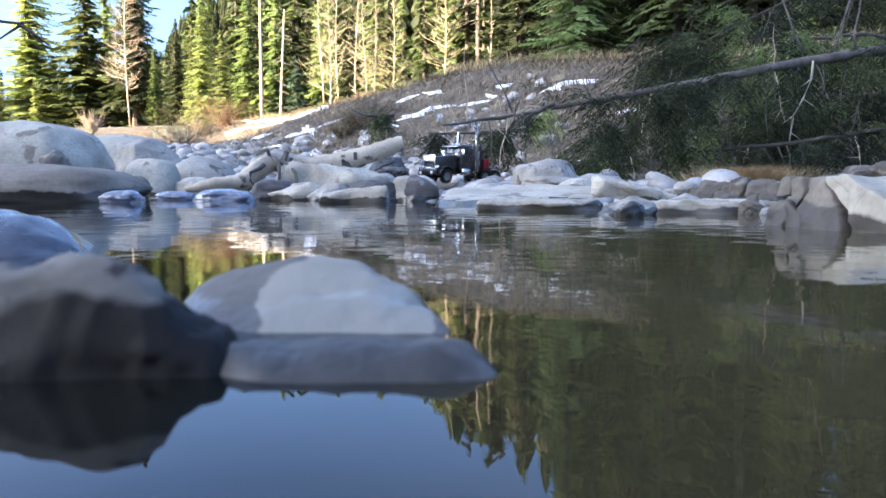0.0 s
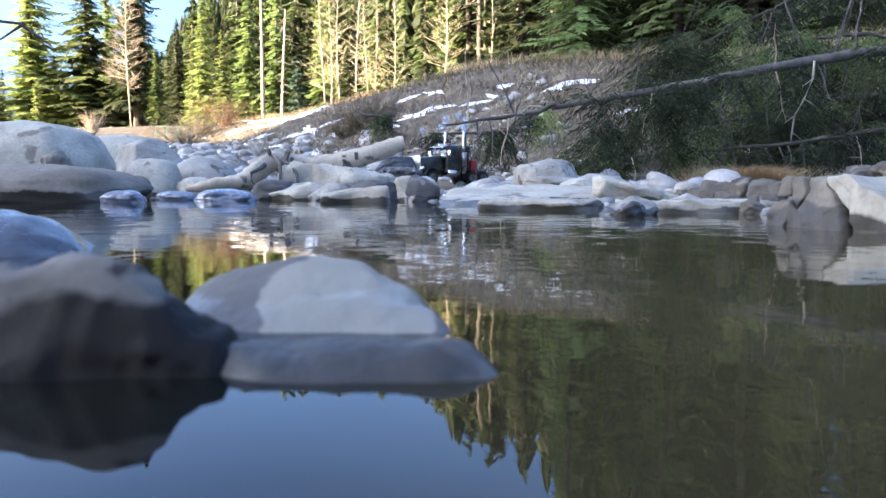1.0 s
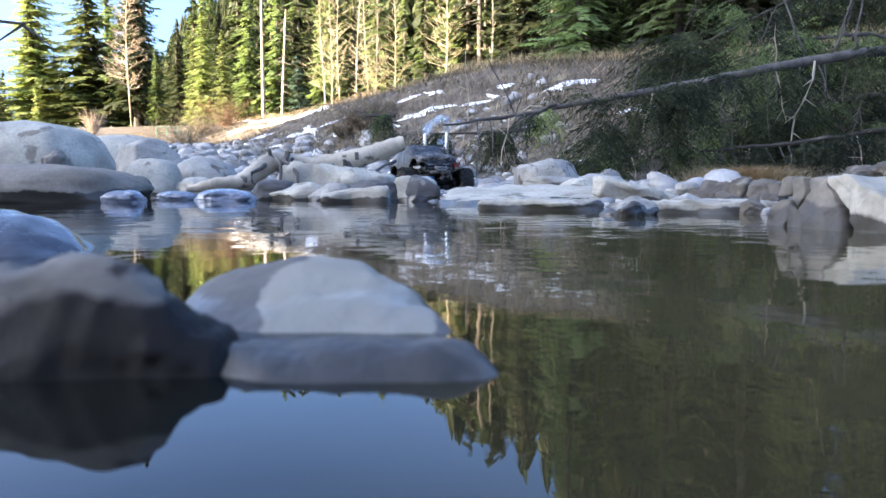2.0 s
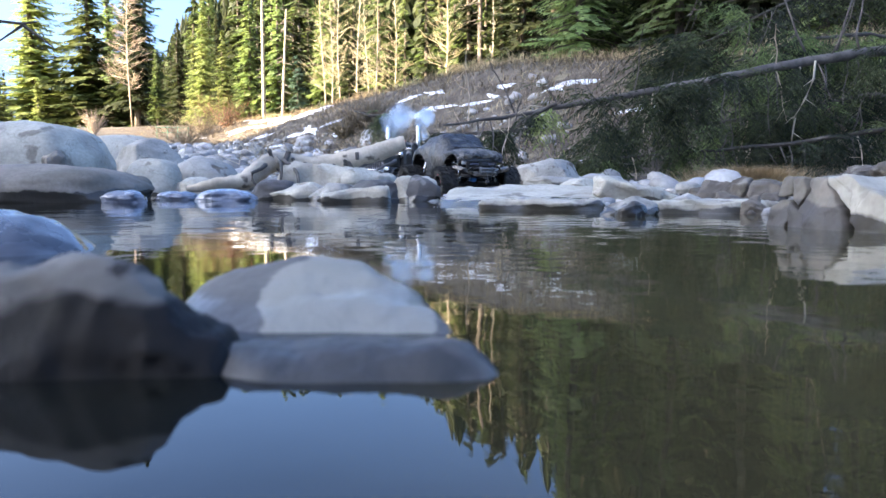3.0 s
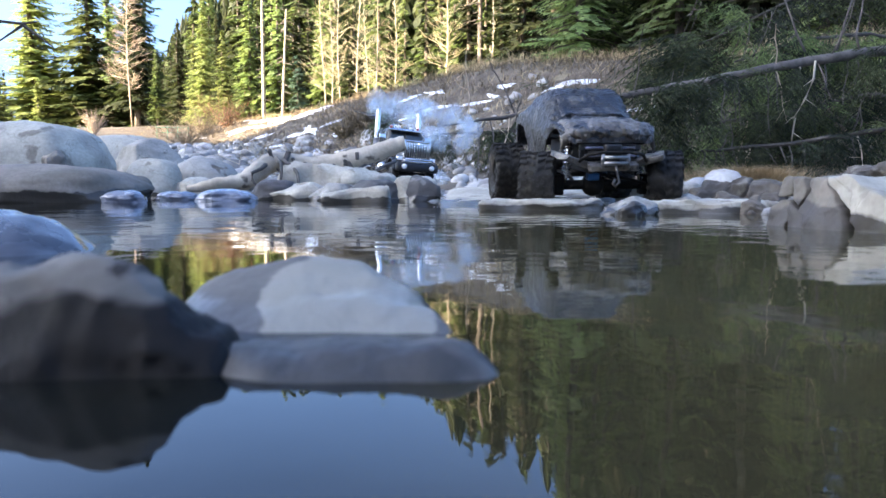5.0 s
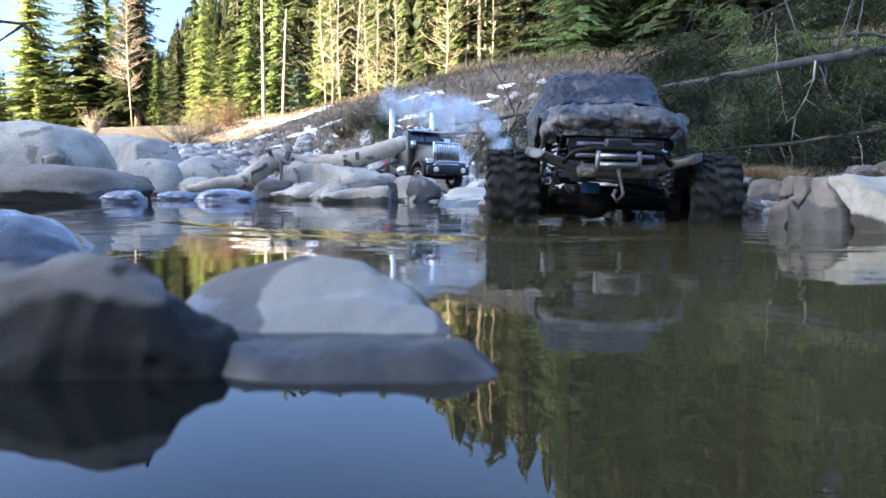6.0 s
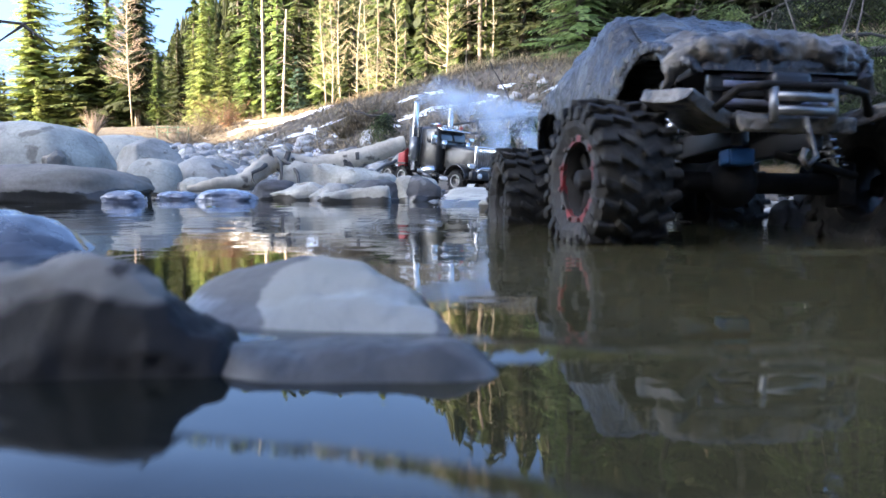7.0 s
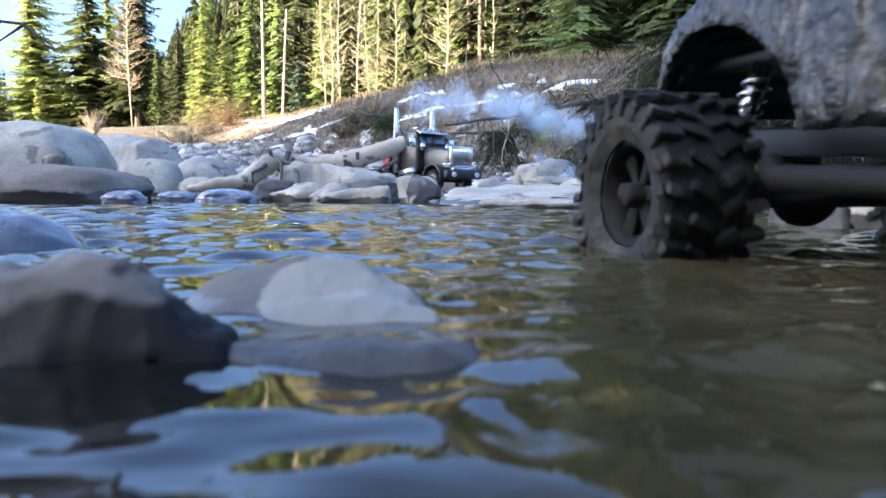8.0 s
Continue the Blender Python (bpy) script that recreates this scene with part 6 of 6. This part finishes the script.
# ---- the model semi truck ----
def semi():
    t = thing("model_semi_truck", "black radio-controlled semi truck with chrome stacks, splashed with mud", "model vehicle")
    tyre_me = mesh_of(knobbly_tyre(0.046, 0.034, 18, 0.004, 32), "tyre", TYRE, False)
    bm = bmesh.new()
    lathe(bm, [(-0.015, 0.027), (-0.015, 0.022), (-0.004, 0.020), (-0.004, 0.0), (0.012, 0.0), (0.012, 0.027)], 24)
    for k in range(8):
        turn = Matrix.Rotation(k * math.pi / 4, 4, "Y") @ Matrix.Translation((0.013, -0.006, 0))
        box(bm, (0.004, 0.006, 0.004), (0, 0, 0), turn, 0.0006)
    rim_me = mesh_of(bm, "rim", STEEL, False)
    wheels = [make_wheel(t, (x, sy * y, 0.046), tyre_me, rim_me, None) for x, y in ((0.175, 0.078), (-0.16, 0.078), (-0.255, 0.078)) for sy in (-1, 1)]
    bm = bmesh.new()
    for sy in (-1, 1):
        box(bm, (0.56, 0.010, 0.022), (-0.02, sy * 0.030, 0.075), None, 0.002)
    box(bm, (0.10, 0.06, 0.012), (-0.21, 0, 0.092), None, 0.003)
    for x in (0.175, -0.16, -0.255):
        tube(bm, [(x, -0.065, 0.046), (x, 0.065, 0.046)], 0.008, 8)
    part("chassis", bm, BLACK, t)
    bm = bmesh.new()
    box(bm, (0.125, 0.168, 0.178), (-0.005, 0, 0.170), None, 0.012, 0.96)
    for v in bm.verts:
        if v.co.z > 0.18 and v.co.x > 0.03:
            v.co.x -= (v.co.z - 0.18) * 0.22
    part("cab", bm, CAB_PAINT, t)
    bm = bmesh.new()
    box(bm, (0.075, 0.160, 0.175), (-0.105, 0, 0.172), None, 0.012)
    part("sleeper", bm, CAB_PAINT, t)
    bm = bmesh.new()
    box(bm, (0.185, 0.118, 0.100), (0.150, 0, 0.142), None, 0.010, 0.94)
    for v in bm.verts:
        if v.co.z > 0.15:
            v.co.z -= (v.co.x - 0.06) * 0.10
    part("hood", bm, CAB_PAINT, t)
    for sy in (-1, 1):
        bm = bmesh.new()
        arc = [(0.175 + math.cos(a) * 0.060, sy * 0.076, 0.050 + math.sin(a) * 0.062) for a in np.linspace(0.1, 2.9, 12)]
        for (x0, y0, z0), (x1, y1, z1) in zip(arc, arc[1:]):
            m = Vector(((x0 + x1) / 2, y0, (z0 + z1) / 2))
            a = math.atan2(z1 - z0, x1 - x0)
            box(bm, (math.hypot(x1 - x0, z1 - z0) * 1.15, 0.048, 0.006), m, Matrix.Rotation(-a, 4, "Y"), 0.002)
        part("fender", bm, CAB_PAINT, t)
        bm = bmesh.new()
        tube(bm, [(-0.078, sy * 0.100, 0.075), (-0.078, sy * 0.100, 0.20), (-0.078, sy * 0.100, 0.345), (-0.084, sy * 0.100, 0.36)], [0.0125, 0.0125, 0.0115, 0.0115], 16)
        stack = part("exhaust_pipe", bm, CHROME, t, "tall chrome exhaust stack")
        bm = bmesh.new()
        tube(bm, [(-0.078, sy * 0.1005, 0.115), (-0.078, sy * 0.1005, 0.215)], 0.0165, 16)
        part("heat_shield", bm, STEEL, stack)
        bm = bmesh.new()
        tube(bm, [(-0.04, sy * 0.088, 0.078), (0.05, sy * 0.088, 0.078)], 0.024, 18)
        part("fuel_tank", bm, CHROME, t, "chrome fuel tank")
        bm = bmesh.new()
        box(bm, (0.006, 0.030, 0.040), (0.052, sy * 0.108, 0.205), None, 0.002)
        tube(bm, [(0.046, sy * 0.080, 0.225), (0.052, sy * 0.108, 0.224)], 0.0018, 6)
        part("mirror", bm, CHROME, t, "chrome side mirror")
        bm = bmesh.new()
        box(bm, (0.052, 0.004, 0.050), (0.006, sy * 0.0835, 0.218), None, 0.003)
        part("side_window", bm, DARK_GLASS, t, "dark side window")
        bm = bmesh.new()
        box(bm, (0.012, 0.030, 0.022), (0.240, sy * 0.074, 0.108), None, 0.004)
        lamp = part("headlight", bm, CHROME, t, "chrome square headlight")
        bm = bmesh.new()
        box(bm, (0.004, 0.022, 0.014), (0.2475, sy * 0.074, 0.108), None, 0.001)
        part("lens", bm, WHITE, lamp)
        bm = bmesh.new()
        box(bm, (0.048, 0.034, 0.085), (-0.175, sy * 0.070, 0.125), None, 0.008)
        part("toolbox", bm, RED, t, "glossy red side box")
        bm = bmesh.new()
        box(bm, (0.15, 0.036, 0.006), (-0.21, sy * 0.078, 0.101), None, 0.002)
        part("rear_fender", bm, CAB_PAINT, t)
        bm = bmesh.new()
        tube(bm, [(0.070, sy * 0.066, 0.172), (0.070, sy * 0.066, 0.206)], 0.012, 12)
        part("air_cleaner", bm, CHROME, t, "chrome air cleaner can")
    for sy in (-1, 1):
        bm = bmesh.new()
        box(bm, (0.004, 0.066, 0.040), (0.049, sy * 0.037, 0.222), Matrix.Rotation(-0.22, 4, "Y"), 0.003)
        part("windscreen_pane", bm, DARK_GLASS, t, "dark windscreen pane")
    bm = bmesh.new()
    box(bm, (0.034, 0.160, 0.006), (0.056, 0, 0.252), Matrix.Rotation(0.35, 4, "Y"), 0.002)
    part("sun_visor", bm, CHROME, t, "bright chrome sun visor")
    for k in range(5):
        bm = bmesh.new()
        box(bm, (0.014, 0.012, 0.010), (0.028, (k - 2) * 0.032, 0.265), None, 0.003)
        part("roof_light", bm, LAMP_RED if k in (0, 4) else WHITE, t)
    bm = bmesh.new()
    for size, at in (((0.010, 0.116, 0.009), (0.247, 0, 0.184)), ((0.010, 0.116, 0.009), (0.247, 0, 0.096)), ((0.010, 0.009, 0.096), (0.247, -0.056, 0.140)), ((0.010, 0.009, 0.096), (0.247, 0.056, 0.140))):
        box(bm, size, at, None, 0.002)
    grille = part("grille", bm, CHROME, t, "chrome grille surround")
    for k in range(9):
        bm = bmesh.new()
        box(bm, (0.005, 0.0055, 0.082), (0.247, (k - 4) * 0.0115, 0.140), None, 0.0012)
        part("bar", bm, CHROME, grille)
    bm = bmesh.new()
    box(bm, (0.026, 0.190, 0.036), (0.262, 0, 0.072), None, 0.007)
    part("bumper", bm, BLACK, t)
    bm = bmesh.new()
    tube(bm, [(0.276, -0.075, 0.085), (0.286, -0.060, 0.104), (0.286, 0.060, 0.104), (0.276, 0.075, 0.085)], 0.0045, 8)
    part("bull_bar", bm, CHROME, t)
    for sy in (-1, 1):
        bm = bmesh.new()
        tube(bm, [(0.277, sy * 0.062, 0.072), (0.284, sy * 0.062, 0.072)], 0.011, 14)
        part("fog_lamp", bm, WHITE, t)
    bm = bmesh.new()
    tube(bm, [(-0.02, 0.04, 0.262), (-0.02, 0.04, 0.272)], 0.006, 8)
    tube(bm, [(0.02, -0.055, 0.27), (-0.03, -0.055, 0.272)], [0.008, 0.003], 10)
    part("air_horn", bm, CHROME, t)
    bm = bmesh.new()
    tube(bm, [(-0.145, -0.03, 0.20), (-0.16, -0.02, 0.27), (-0.185, 0.02, 0.26), (-0.20, 0.03, 0.12)], 0.0035, 7)
    part("air_hose", bm, BLACK, t)
    return t, wheels


CRAWLER, CRAWLER_WHEELS = crawler()
SEMI, SEMI_WHEELS = semi()

# ---- the ways of the two trucks: seconds, x, y, z of the middle, heading (0 towards the pond, positive to +x), pitch, lean ----
CRAWLER_WAY = []
for s, x, y, z, head, pitch, lean in [
    (0.0, -0.52, 5.25, -0.06, 10, 0, 0), (0.5, -0.49, 5.05, -0.07, 10, 2, 0), (1.0, -0.45, 4.83, -0.07, 12, 0, 2), (1.5, -0.365, 4.52, -0.075, 16, -3, 0), (1.7, -0.33, 4.36, -0.045, 18, -6, 0),
    (2.2, -0.27, 4.0, -0.03, 23, -5, 0), (2.8, -0.186, 3.62, -0.012, 28, 0, 0), (3.0, -0.145, 3.46, -0.018, 26, 2, 0), (3.3, -0.10, 3.30, -0.010, 26, 2, 1), (3.6, -0.045, 3.14, -0.002, 27, 2, 2),
    (3.8, 0.0, 3.02, 0.016, 30, 5, 6), (4.0, 0.055, 2.88, 0.026, 33, 7, 8), (4.3, 0.115, 2.64, 0.024, 25, 6, 4), (4.5, 0.165, 2.44, 0.022, 17, 6, 0), (4.7, 0.175, 2.28, 0.010, 13, 6, -1),
    (5.2, 0.155, 1.92, -0.010, 3, 6, 0), (5.8, 0.135, 1.60, -0.035, -4, 3, 2), (6.0, 0.125, 1.52, -0.045, -4, 1, 2), (6.2, 0.105, 1.39, -0.058, -2, 2, 2), (6.5, 0.106, 1.265, -0.055, 1, 4, 2),
    (6.8, 0.102, 1.14, -0.035, 8, -1, 2), (7.0, 0.110, 1.07, -0.034, 8, -5, 1), (7.2, 0.128, 1.02, -0.037, 14, -5, 0), (7.5, 0.157, 0.77, -0.043, 11, 1, 0), (7.8, 0.160, 0.64, -0.038, 13, 2, 0), (8.0, 0.161, 0.575, -0.034, 15, 2, 0)]:
    h = radians(head)
    CRAWLER_WAY.append((s, x + BASE * math.sin(h) + TRACK * math.cos(h), y - BASE * math.cos(h) + TRACK * math.sin(h), z, head, pitch, lean))
SEMI_WAY = [(0.0, 0.12, 5.25, 0.055, -52, 0, 0), (0.5, 0.072, 5.2, 0.05, -52, 0, 1), (1.0, 0.022, 5.12, 0.045, -53, 0, 0), (1.5, -0.02, 5.0, 0.04, -52, 1, 0), (1.7, -0.045, 4.93, 0.035, -50, 1, 0),
            (2.2, -0.13, 4.72, 0.005, -44, 1, 0), (2.8, -0.235, 4.5, 0.02, -32, 1, 0), (3.3, -0.285, 4.3, 0.035, -18, 0, -2), (3.6, -0.295, 4.2, 0.03, -10, 0, -2), (4.0, -0.285, 4.05, 0.04, 2, 0, -3), (4.5, -0.265, 3.78, 0.05, 14, 0, 6),
            (4.7, -0.24, 3.68, 0.05, 17, 0, 7), (5.2, -0.185, 3.55, 0.04, 20, -2, 3), (5.8, -0.125, 3.45, 0.026, 24, -2, 2), (6.0, -0.105, 3.4, 0.028, 28, -2, 2), (6.3, -0.05, 3.32, 0.028, 36, 2, 2), (6.6, -0.008, 3.27, 0.028, 41, 4, 2),
            (7.2, -0.008, 3.27, 0.028, 43, 4, 2), (7.6, -0.018, 3.3, 0.028, 42, 3, 2), (8.0, -0.085, 3.42, 0.024, 39, 1, 1)]


def on_way(way, s):
    return [float(np.interp(s, [r[0] for r in way], [r[k] for r in way])) for k in range(1, 7)]


def way_pose(x, y, z, head, pitch, lean):
    return pose(x, y, z, -lean, pitch, head - 90)


def rolled(way, step=0.1, seconds=8.0):
    """Distance driven, with its sign, at each step."""
    out, run, last = [], 0.0, None
    for k in range(int(seconds / step) + 1):
        x, y, _, head, _, _ = on_way(way, k * step)
        if last:
            h = radians(head)
            run += (x - last[0]) * math.sin(h) - (y - last[1]) * math.cos(h)
        last = (x, y)
        out.append((k * step, run))
    return out


# ---- exhaust smoke: puffs that leave the stacks and drift off ----
def puff_mesh(seed, size):
    """Thin shells one in another, so that a puff thins out towards its rim."""
    bm = bmesh.new()
    for k in range(5):
        out = bmesh.ops.create_icosphere(bm, subdivisions=3, radius=size * (0.45 + 0.16 * k))
        for v in out["verts"]:
            q = v.co.normalized() * 1.5 + Vector((seed * 3.3, k * 0.35, 0))
            v.co *= 1 + 0.55 * noise.noise(q) + 0.3 * noise.noise(q * 2.3) + 0.12 * noise.noise(q * 5)
    return mesh_of(bm, "smoke_puff", SMOKE)


PUFFS = []
puff_small = [puff_mesh(k, 0.026) for k in range(3)]
puff_mid = [puff_mesh(k + 5, 0.045) for k in range(3)]
puff_large = [puff_mesh(k + 9, 0.07) for k in range(3)]


def smoke_way(born, stack, k):
    """A puff waits in the truck's stack, leaves it, billows up, then drifts along with the light wind."""
    rnd = random.Random(100 + k)
    rows = []
    bx, by, bz, head, _, _ = on_way(SEMI_WAY, born)
    h = radians(head)
    fx, fy = math.sin(h), -math.cos(h)
    lx, ly = math.cos(h), math.sin(h)
    mouth = Vector((bx - 0.08 * fx + stack * 0.1 * lx, by - 0.08 * fy + stack * 0.1 * ly, bz + 0.37))
    gust = float(np.interp(born, [0, 2.2, 2.9, 3.5, 6.0, 8.0], [-0.10, -0.12, -0.02, 0.24, 0.38, 0.44]))
    wind = Vector((gust, 0.05, 0.02 if gust < 0 else -0.09)) + Vector((rnd.uniform(-1, 1) * 0.04, rnd.uniform(-1, 1) * 0.05, rnd.uniform(-1, 1) * 0.03))
    for s in np.arange(0, 8.01, 0.25):
        age = s - born
        if age <= 0:
            x, y, z, hd, _, _ = on_way(SEMI_WAY, s)
            hh = radians(hd)
            p = Vector((x - 0.08 * math.sin(hh), y + 0.08 * math.cos(hh), z + 0.17))
        else:
            p = mouth + wind * age + Vector((0, 0, 0.07 * (1 - math.exp(-age * 2.5)))) + Vector((math.sin(age * 3 + k) * 0.015, 0, math.cos(age * 2.3 + k) * 0.012)) * min(age, 1) - Vector((0, 0, 0.22 * max(age - 1.2, 0) ** 2))
            p.z = max(p.z, -0.4)
        rows.append((float(s), pose(p.x, p.y, p.z, 0, 0, 25 * max(age, 0) + 40 * k)))
    return rows


for k in range(96):
    born = -1.0 + 8.9 * k / 95
    stack = 1 if k % 2 else -1
    if born < 1.8 and k % 3:
        continue
    pool = puff_small if born < 2.0 else (puff_small, puff_mid, puff_large, puff_mid)[k % 4]
    ob = new("smoke_puff", pool[k % 3])
    tagged(ob, "thin bluish-white puff of exhaust smoke", "smoke", "puffs of exhaust smoke")
    PUFFS.append((ob, smoke_way(born, stack, k)))


# ---- ripples that run out from the crawler, and bubbles ----
def ripple(radius, span, height_, width, seed):
    """A low curved crest of water, its flanks and ends running out under the surface."""
    verts, faces = [], []
    n, m = 90, 16
    for i in range(n):
        a = -span / 2 + span * i / (n - 1)
        end = math.sin(math.pi * i / (n - 1)) ** 0.5
        r = radius * (1 + 0.05 * noise.noise(Vector((a * 3, seed, 0))))
        for j in range(m):
            q = 2 * j / (m - 1) - 1
            z = height_ * end * (0.5 + 0.5 * math.cos(math.pi * q)) * (1 + 0.5 * noise.noise(Vector((a * 9, q * 2, seed)))) - 0.0012 - 0.004 * (1 - end)
            rr = r + q * width
            verts.append((rr * math.sin(a), -rr * math.cos(a), z if abs(q) < 0.99 else -0.006))
    for i in range(n - 1):
        for j in range(m - 1):
            faces.append((i * m + j, i * m + j + 1, (i + 1) * m + j + 1, (i + 1) * m + j))
    me = pymesh("ripple", verts, faces)
    me.polygons.foreach_set("use_smooth", [True] * len(me.polygons))
    me.materials.append(WATER)
    return me


RIPPLES = []
for k in range(24):
    born = 5.2 + 0.10 * k
    fast = k < 16
    radius = 0.45 + 0.05 * (k % 4) if fast else 0.22 + 0.02 * (k % 4)
    ob = new("ripple", ripple(radius, (1.5 if fast else 2.2) + 0.3 * (k % 3), 0.0022 + 0.0008 * (k % 3), (0.045 if fast else 0.022) + 0.012 * (k % 3), k))
    tagged(ob, "low curved ripple on the pond water", "ripple", "ripples spreading from the crawler")
    x, y, _, head, _, _ = on_way(CRAWLER_WAY, born)
    speed, out = 0.72 if fast else 0.5, radians((-50, -20, -75, 5)[k % 4] if fast else (-85, -55, -100, -35)[k % 4])
    rows = []
    for s in np.arange(0, 8.01, 0.2):
        age = float(s) - born
        if age <= 0:
            rows.append((float(s), pose(x - 0.02, y + 0.02, -0.03, 0, 0, math.degrees(out))))
        else:
            go = speed * age
            rows.append((float(s), pose(x + math.sin(out) * go - 0.06, y - math.cos(out) * go, -0.03 + 0.03 * min(age / 0.3, 1) - 0.0008 * age, 0, 0, math.degrees(out))))
    RIPPLES.append((ob, rows))

# the swell that the crawler pushes before it
for k, (ahead, tall, broad) in enumerate(((0.06, 0.011, 0.05), (0.15, 0.006, 0.06))):
    ob = new("bow_wave", ripple(0.55 + 0.1 * k, 1.15, tall, broad, 40 + k))
    tagged(ob, "smooth swell of muddy water before the crawler", "wave", "bow waves")
    rows = []
    for s in np.arange(0, 8.01, 0.1):
        x, y, _, head, _, _ = on_way(CRAWLER_WAY, float(s))
        h = radians(head)
        reach = BASE + WHEEL_R + ahead - (0.55 + 0.1 * k)
        up = float(np.interp(s, [0, 5.9, 6.3, 6.9, 7.2, 8.0], [-0.04, -0.025, 0.0, 0.0, -0.025, -0.04]))
        rows.append((float(s), pose(x + math.sin(h) * reach, y - math.cos(h) * reach, up, 0, 0, head)))
    RIPPLES.append((ob, rows))

# the chop that the wake raises: one stiff sheet of waves, finer near by, that comes up through the surface and runs on
def wave_sheet(y0, y1, seed, nx=240, ny=330):
    rnd = random.Random(seed)
    gu, gv = np.meshgrid(np.linspace(0, 1, nx), np.linspace(0, 1, ny))
    gy = y0 * (y1 / y0) ** gv
    half = 0.34 + 0.50 * gy
    gx = 0.02 + (gu * 2 - 1) * half - 0.08 * gy
    gz = np.zeros_like(gx)
    for ln in (0.012, 0.016, 0.021, 0.028, 0.036, 0.048, 0.064, 0.085, 0.11):
        for _ in range(5):
            a, ph = rnd.uniform(-2.9, -0.25), rnd.uniform(0, 6.28)
            kx, ky = math.cos(a) * 2 * math.pi / ln, math.sin(a) * 2 * math.pi / ln
            bend = 1.3 * np.sin(gx * rnd.uniform(5, 14) + gy * rnd.uniform(-12, 12) + ph)
            patch = 0.5 + 0.5 * np.sin(gx * rnd.uniform(-9, 9) / ln * 0.06 + gy * rnd.uniform(-9, 9) / ln * 0.06 + ph * 3)
            fade = np.clip(ln / (0.030 * gy + 0.004) - 0.35, 0, 1) * np.clip((gy * 0.22 + 0.065) / ln, 0, 1) ** 2.6 * np.clip(ln / 0.045 + 0.25 * gy, 0.25, 1)
            gz += 0.0105 * ln * rnd.uniform(0.4, 1.0) * patch * fade * np.sin(gx * kx + gy * ky + ph + bend)
    gz = gz * (1 + 0.4 * smooth01((gy - 0.35) / 0.35))
    rim = smooth01(gu * 7) * smooth01((1 - gu) * 7) * smooth01(gv * 9) * smooth01((1 - gv) * 9)
    gz = gz * rim - 0.012 * (1 - rim)
    cy = (y0 + y1) / 2
    verts = np.stack([gx, gy - cy, gz], -1).reshape(-1, 3).tolist()
    faces = [(j * nx + i, j * nx + i + 1, (j + 1) * nx + i + 1, (j + 1) * nx + i) for j in range(ny - 1) for i in range(nx - 1)]
    me = pymesh("choppy_wake", verts, faces)
    me.polygons.foreach_set("use_smooth", [True] * len(me.polygons))
    me.materials.append(WATER_CHOP)
    ob = new("choppy_wake", me)
    tagged(ob, "choppy wake waves running over the pond", "wave")
    return ob, cy, y1 - y0


ob, cy, deep = wave_sheet(0.085, 2.6, 43)
rows = []
for s in np.arange(0, 8.01, 0.1):
    far = float(np.interp(s, [0, 6.2, 6.6, 7.0, 7.5, 8.0], [-0.02, -0.016, -0.003, 0.0015, 0.0045, 0.0048]))
    near = float(np.interp(s, [0, 6.6, 7.0, 7.3, 7.5, 8.0], [-0.02, -0.018, -0.015, -0.007, -0.001, 0.0036]))
    run = max(float(s) - 6.2, 0.0) * 0.09
    rows.append((float(s), pose(-0.4 * run, cy - 0.5 * run, (far + near) / 2, math.degrees(math.atan2(far - near, deep)))))
RIPPLES.append((ob, rows))

bubble_rnd = random.Random(8)
for k in range(26):
    born = 6.5 + 1.3 * k / 26
    r = bubble_rnd.uniform(0.003, 0.012)
    bm = bmesh.new()
    bmesh.ops.create_uvsphere(bm, u_segments=16, v_segments=10, radius=r)
    for v in bm.verts:
        v.co.z *= 0.75
    ob = new("bubble", mesh_of(bm, "bubble", FOAM))
    tagged(ob, "small clear bubble floating on the pond", "bubble", "bubbles in the wake")
    x, y, _, head, _, _ = on_way(CRAWLER_WAY, born)
    h = radians(head)
    side, back = bubble_rnd.uniform(-0.26, 0.16), bubble_rnd.uniform(-0.1, 0.3)
    bx, by = x + math.cos(h) * side - math.sin(h) * back, y + math.sin(h) * side + math.cos(h) * back
    vx, vy = bubble_rnd.uniform(-0.08, 0.0), bubble_rnd.uniform(-0.03, 0.05)
    rows = []
    for s in np.arange(0, 8.01, 0.25):
        age = float(s) - born
        rows.append((float(s), pose(bx, by, -0.03) if age < 0 else pose(bx + vx * age, by + vy * age, min(-0.03 + age * 0.2, 0.0005))))
    RIPPLES.append((ob, rows))


def motions():
    walk(CRAWLER, [(r[0], way_pose(*r[1:])) for r in CRAWLER_WAY])
    walk(SEMI, [(r[0], way_pose(*r[1:])) for r in SEMI_WAY])
    for way, wheels, radius, steered in ((CRAWLER_WAY, CRAWLER_WHEELS, WHEEL_R, 2), (SEMI_WAY, SEMI_WHEELS, 0.046, 2)):
        run = rolled(way)
        for k, wheel in enumerate(wheels):
            at = wheel.matrix_basis.translation.copy()
            rows = []
            for s, d in run:
                turn = 0.0
                if k < steered:
                    a, b = on_way(way, max(s - 0.1, 0))[3], on_way(way, min(s + 0.25, 8.0))[3]
                    turn = max(-24, min(24, (b - a) * (2.8 if b < a else 0.9)))
                rows.append((s, pose(*at, 0, math.degrees(d / radius), turn)))
            walk(wheel, rows)
    for ob, rows in PUFFS + RIPPLES:
        walk(ob, rows)


motions()
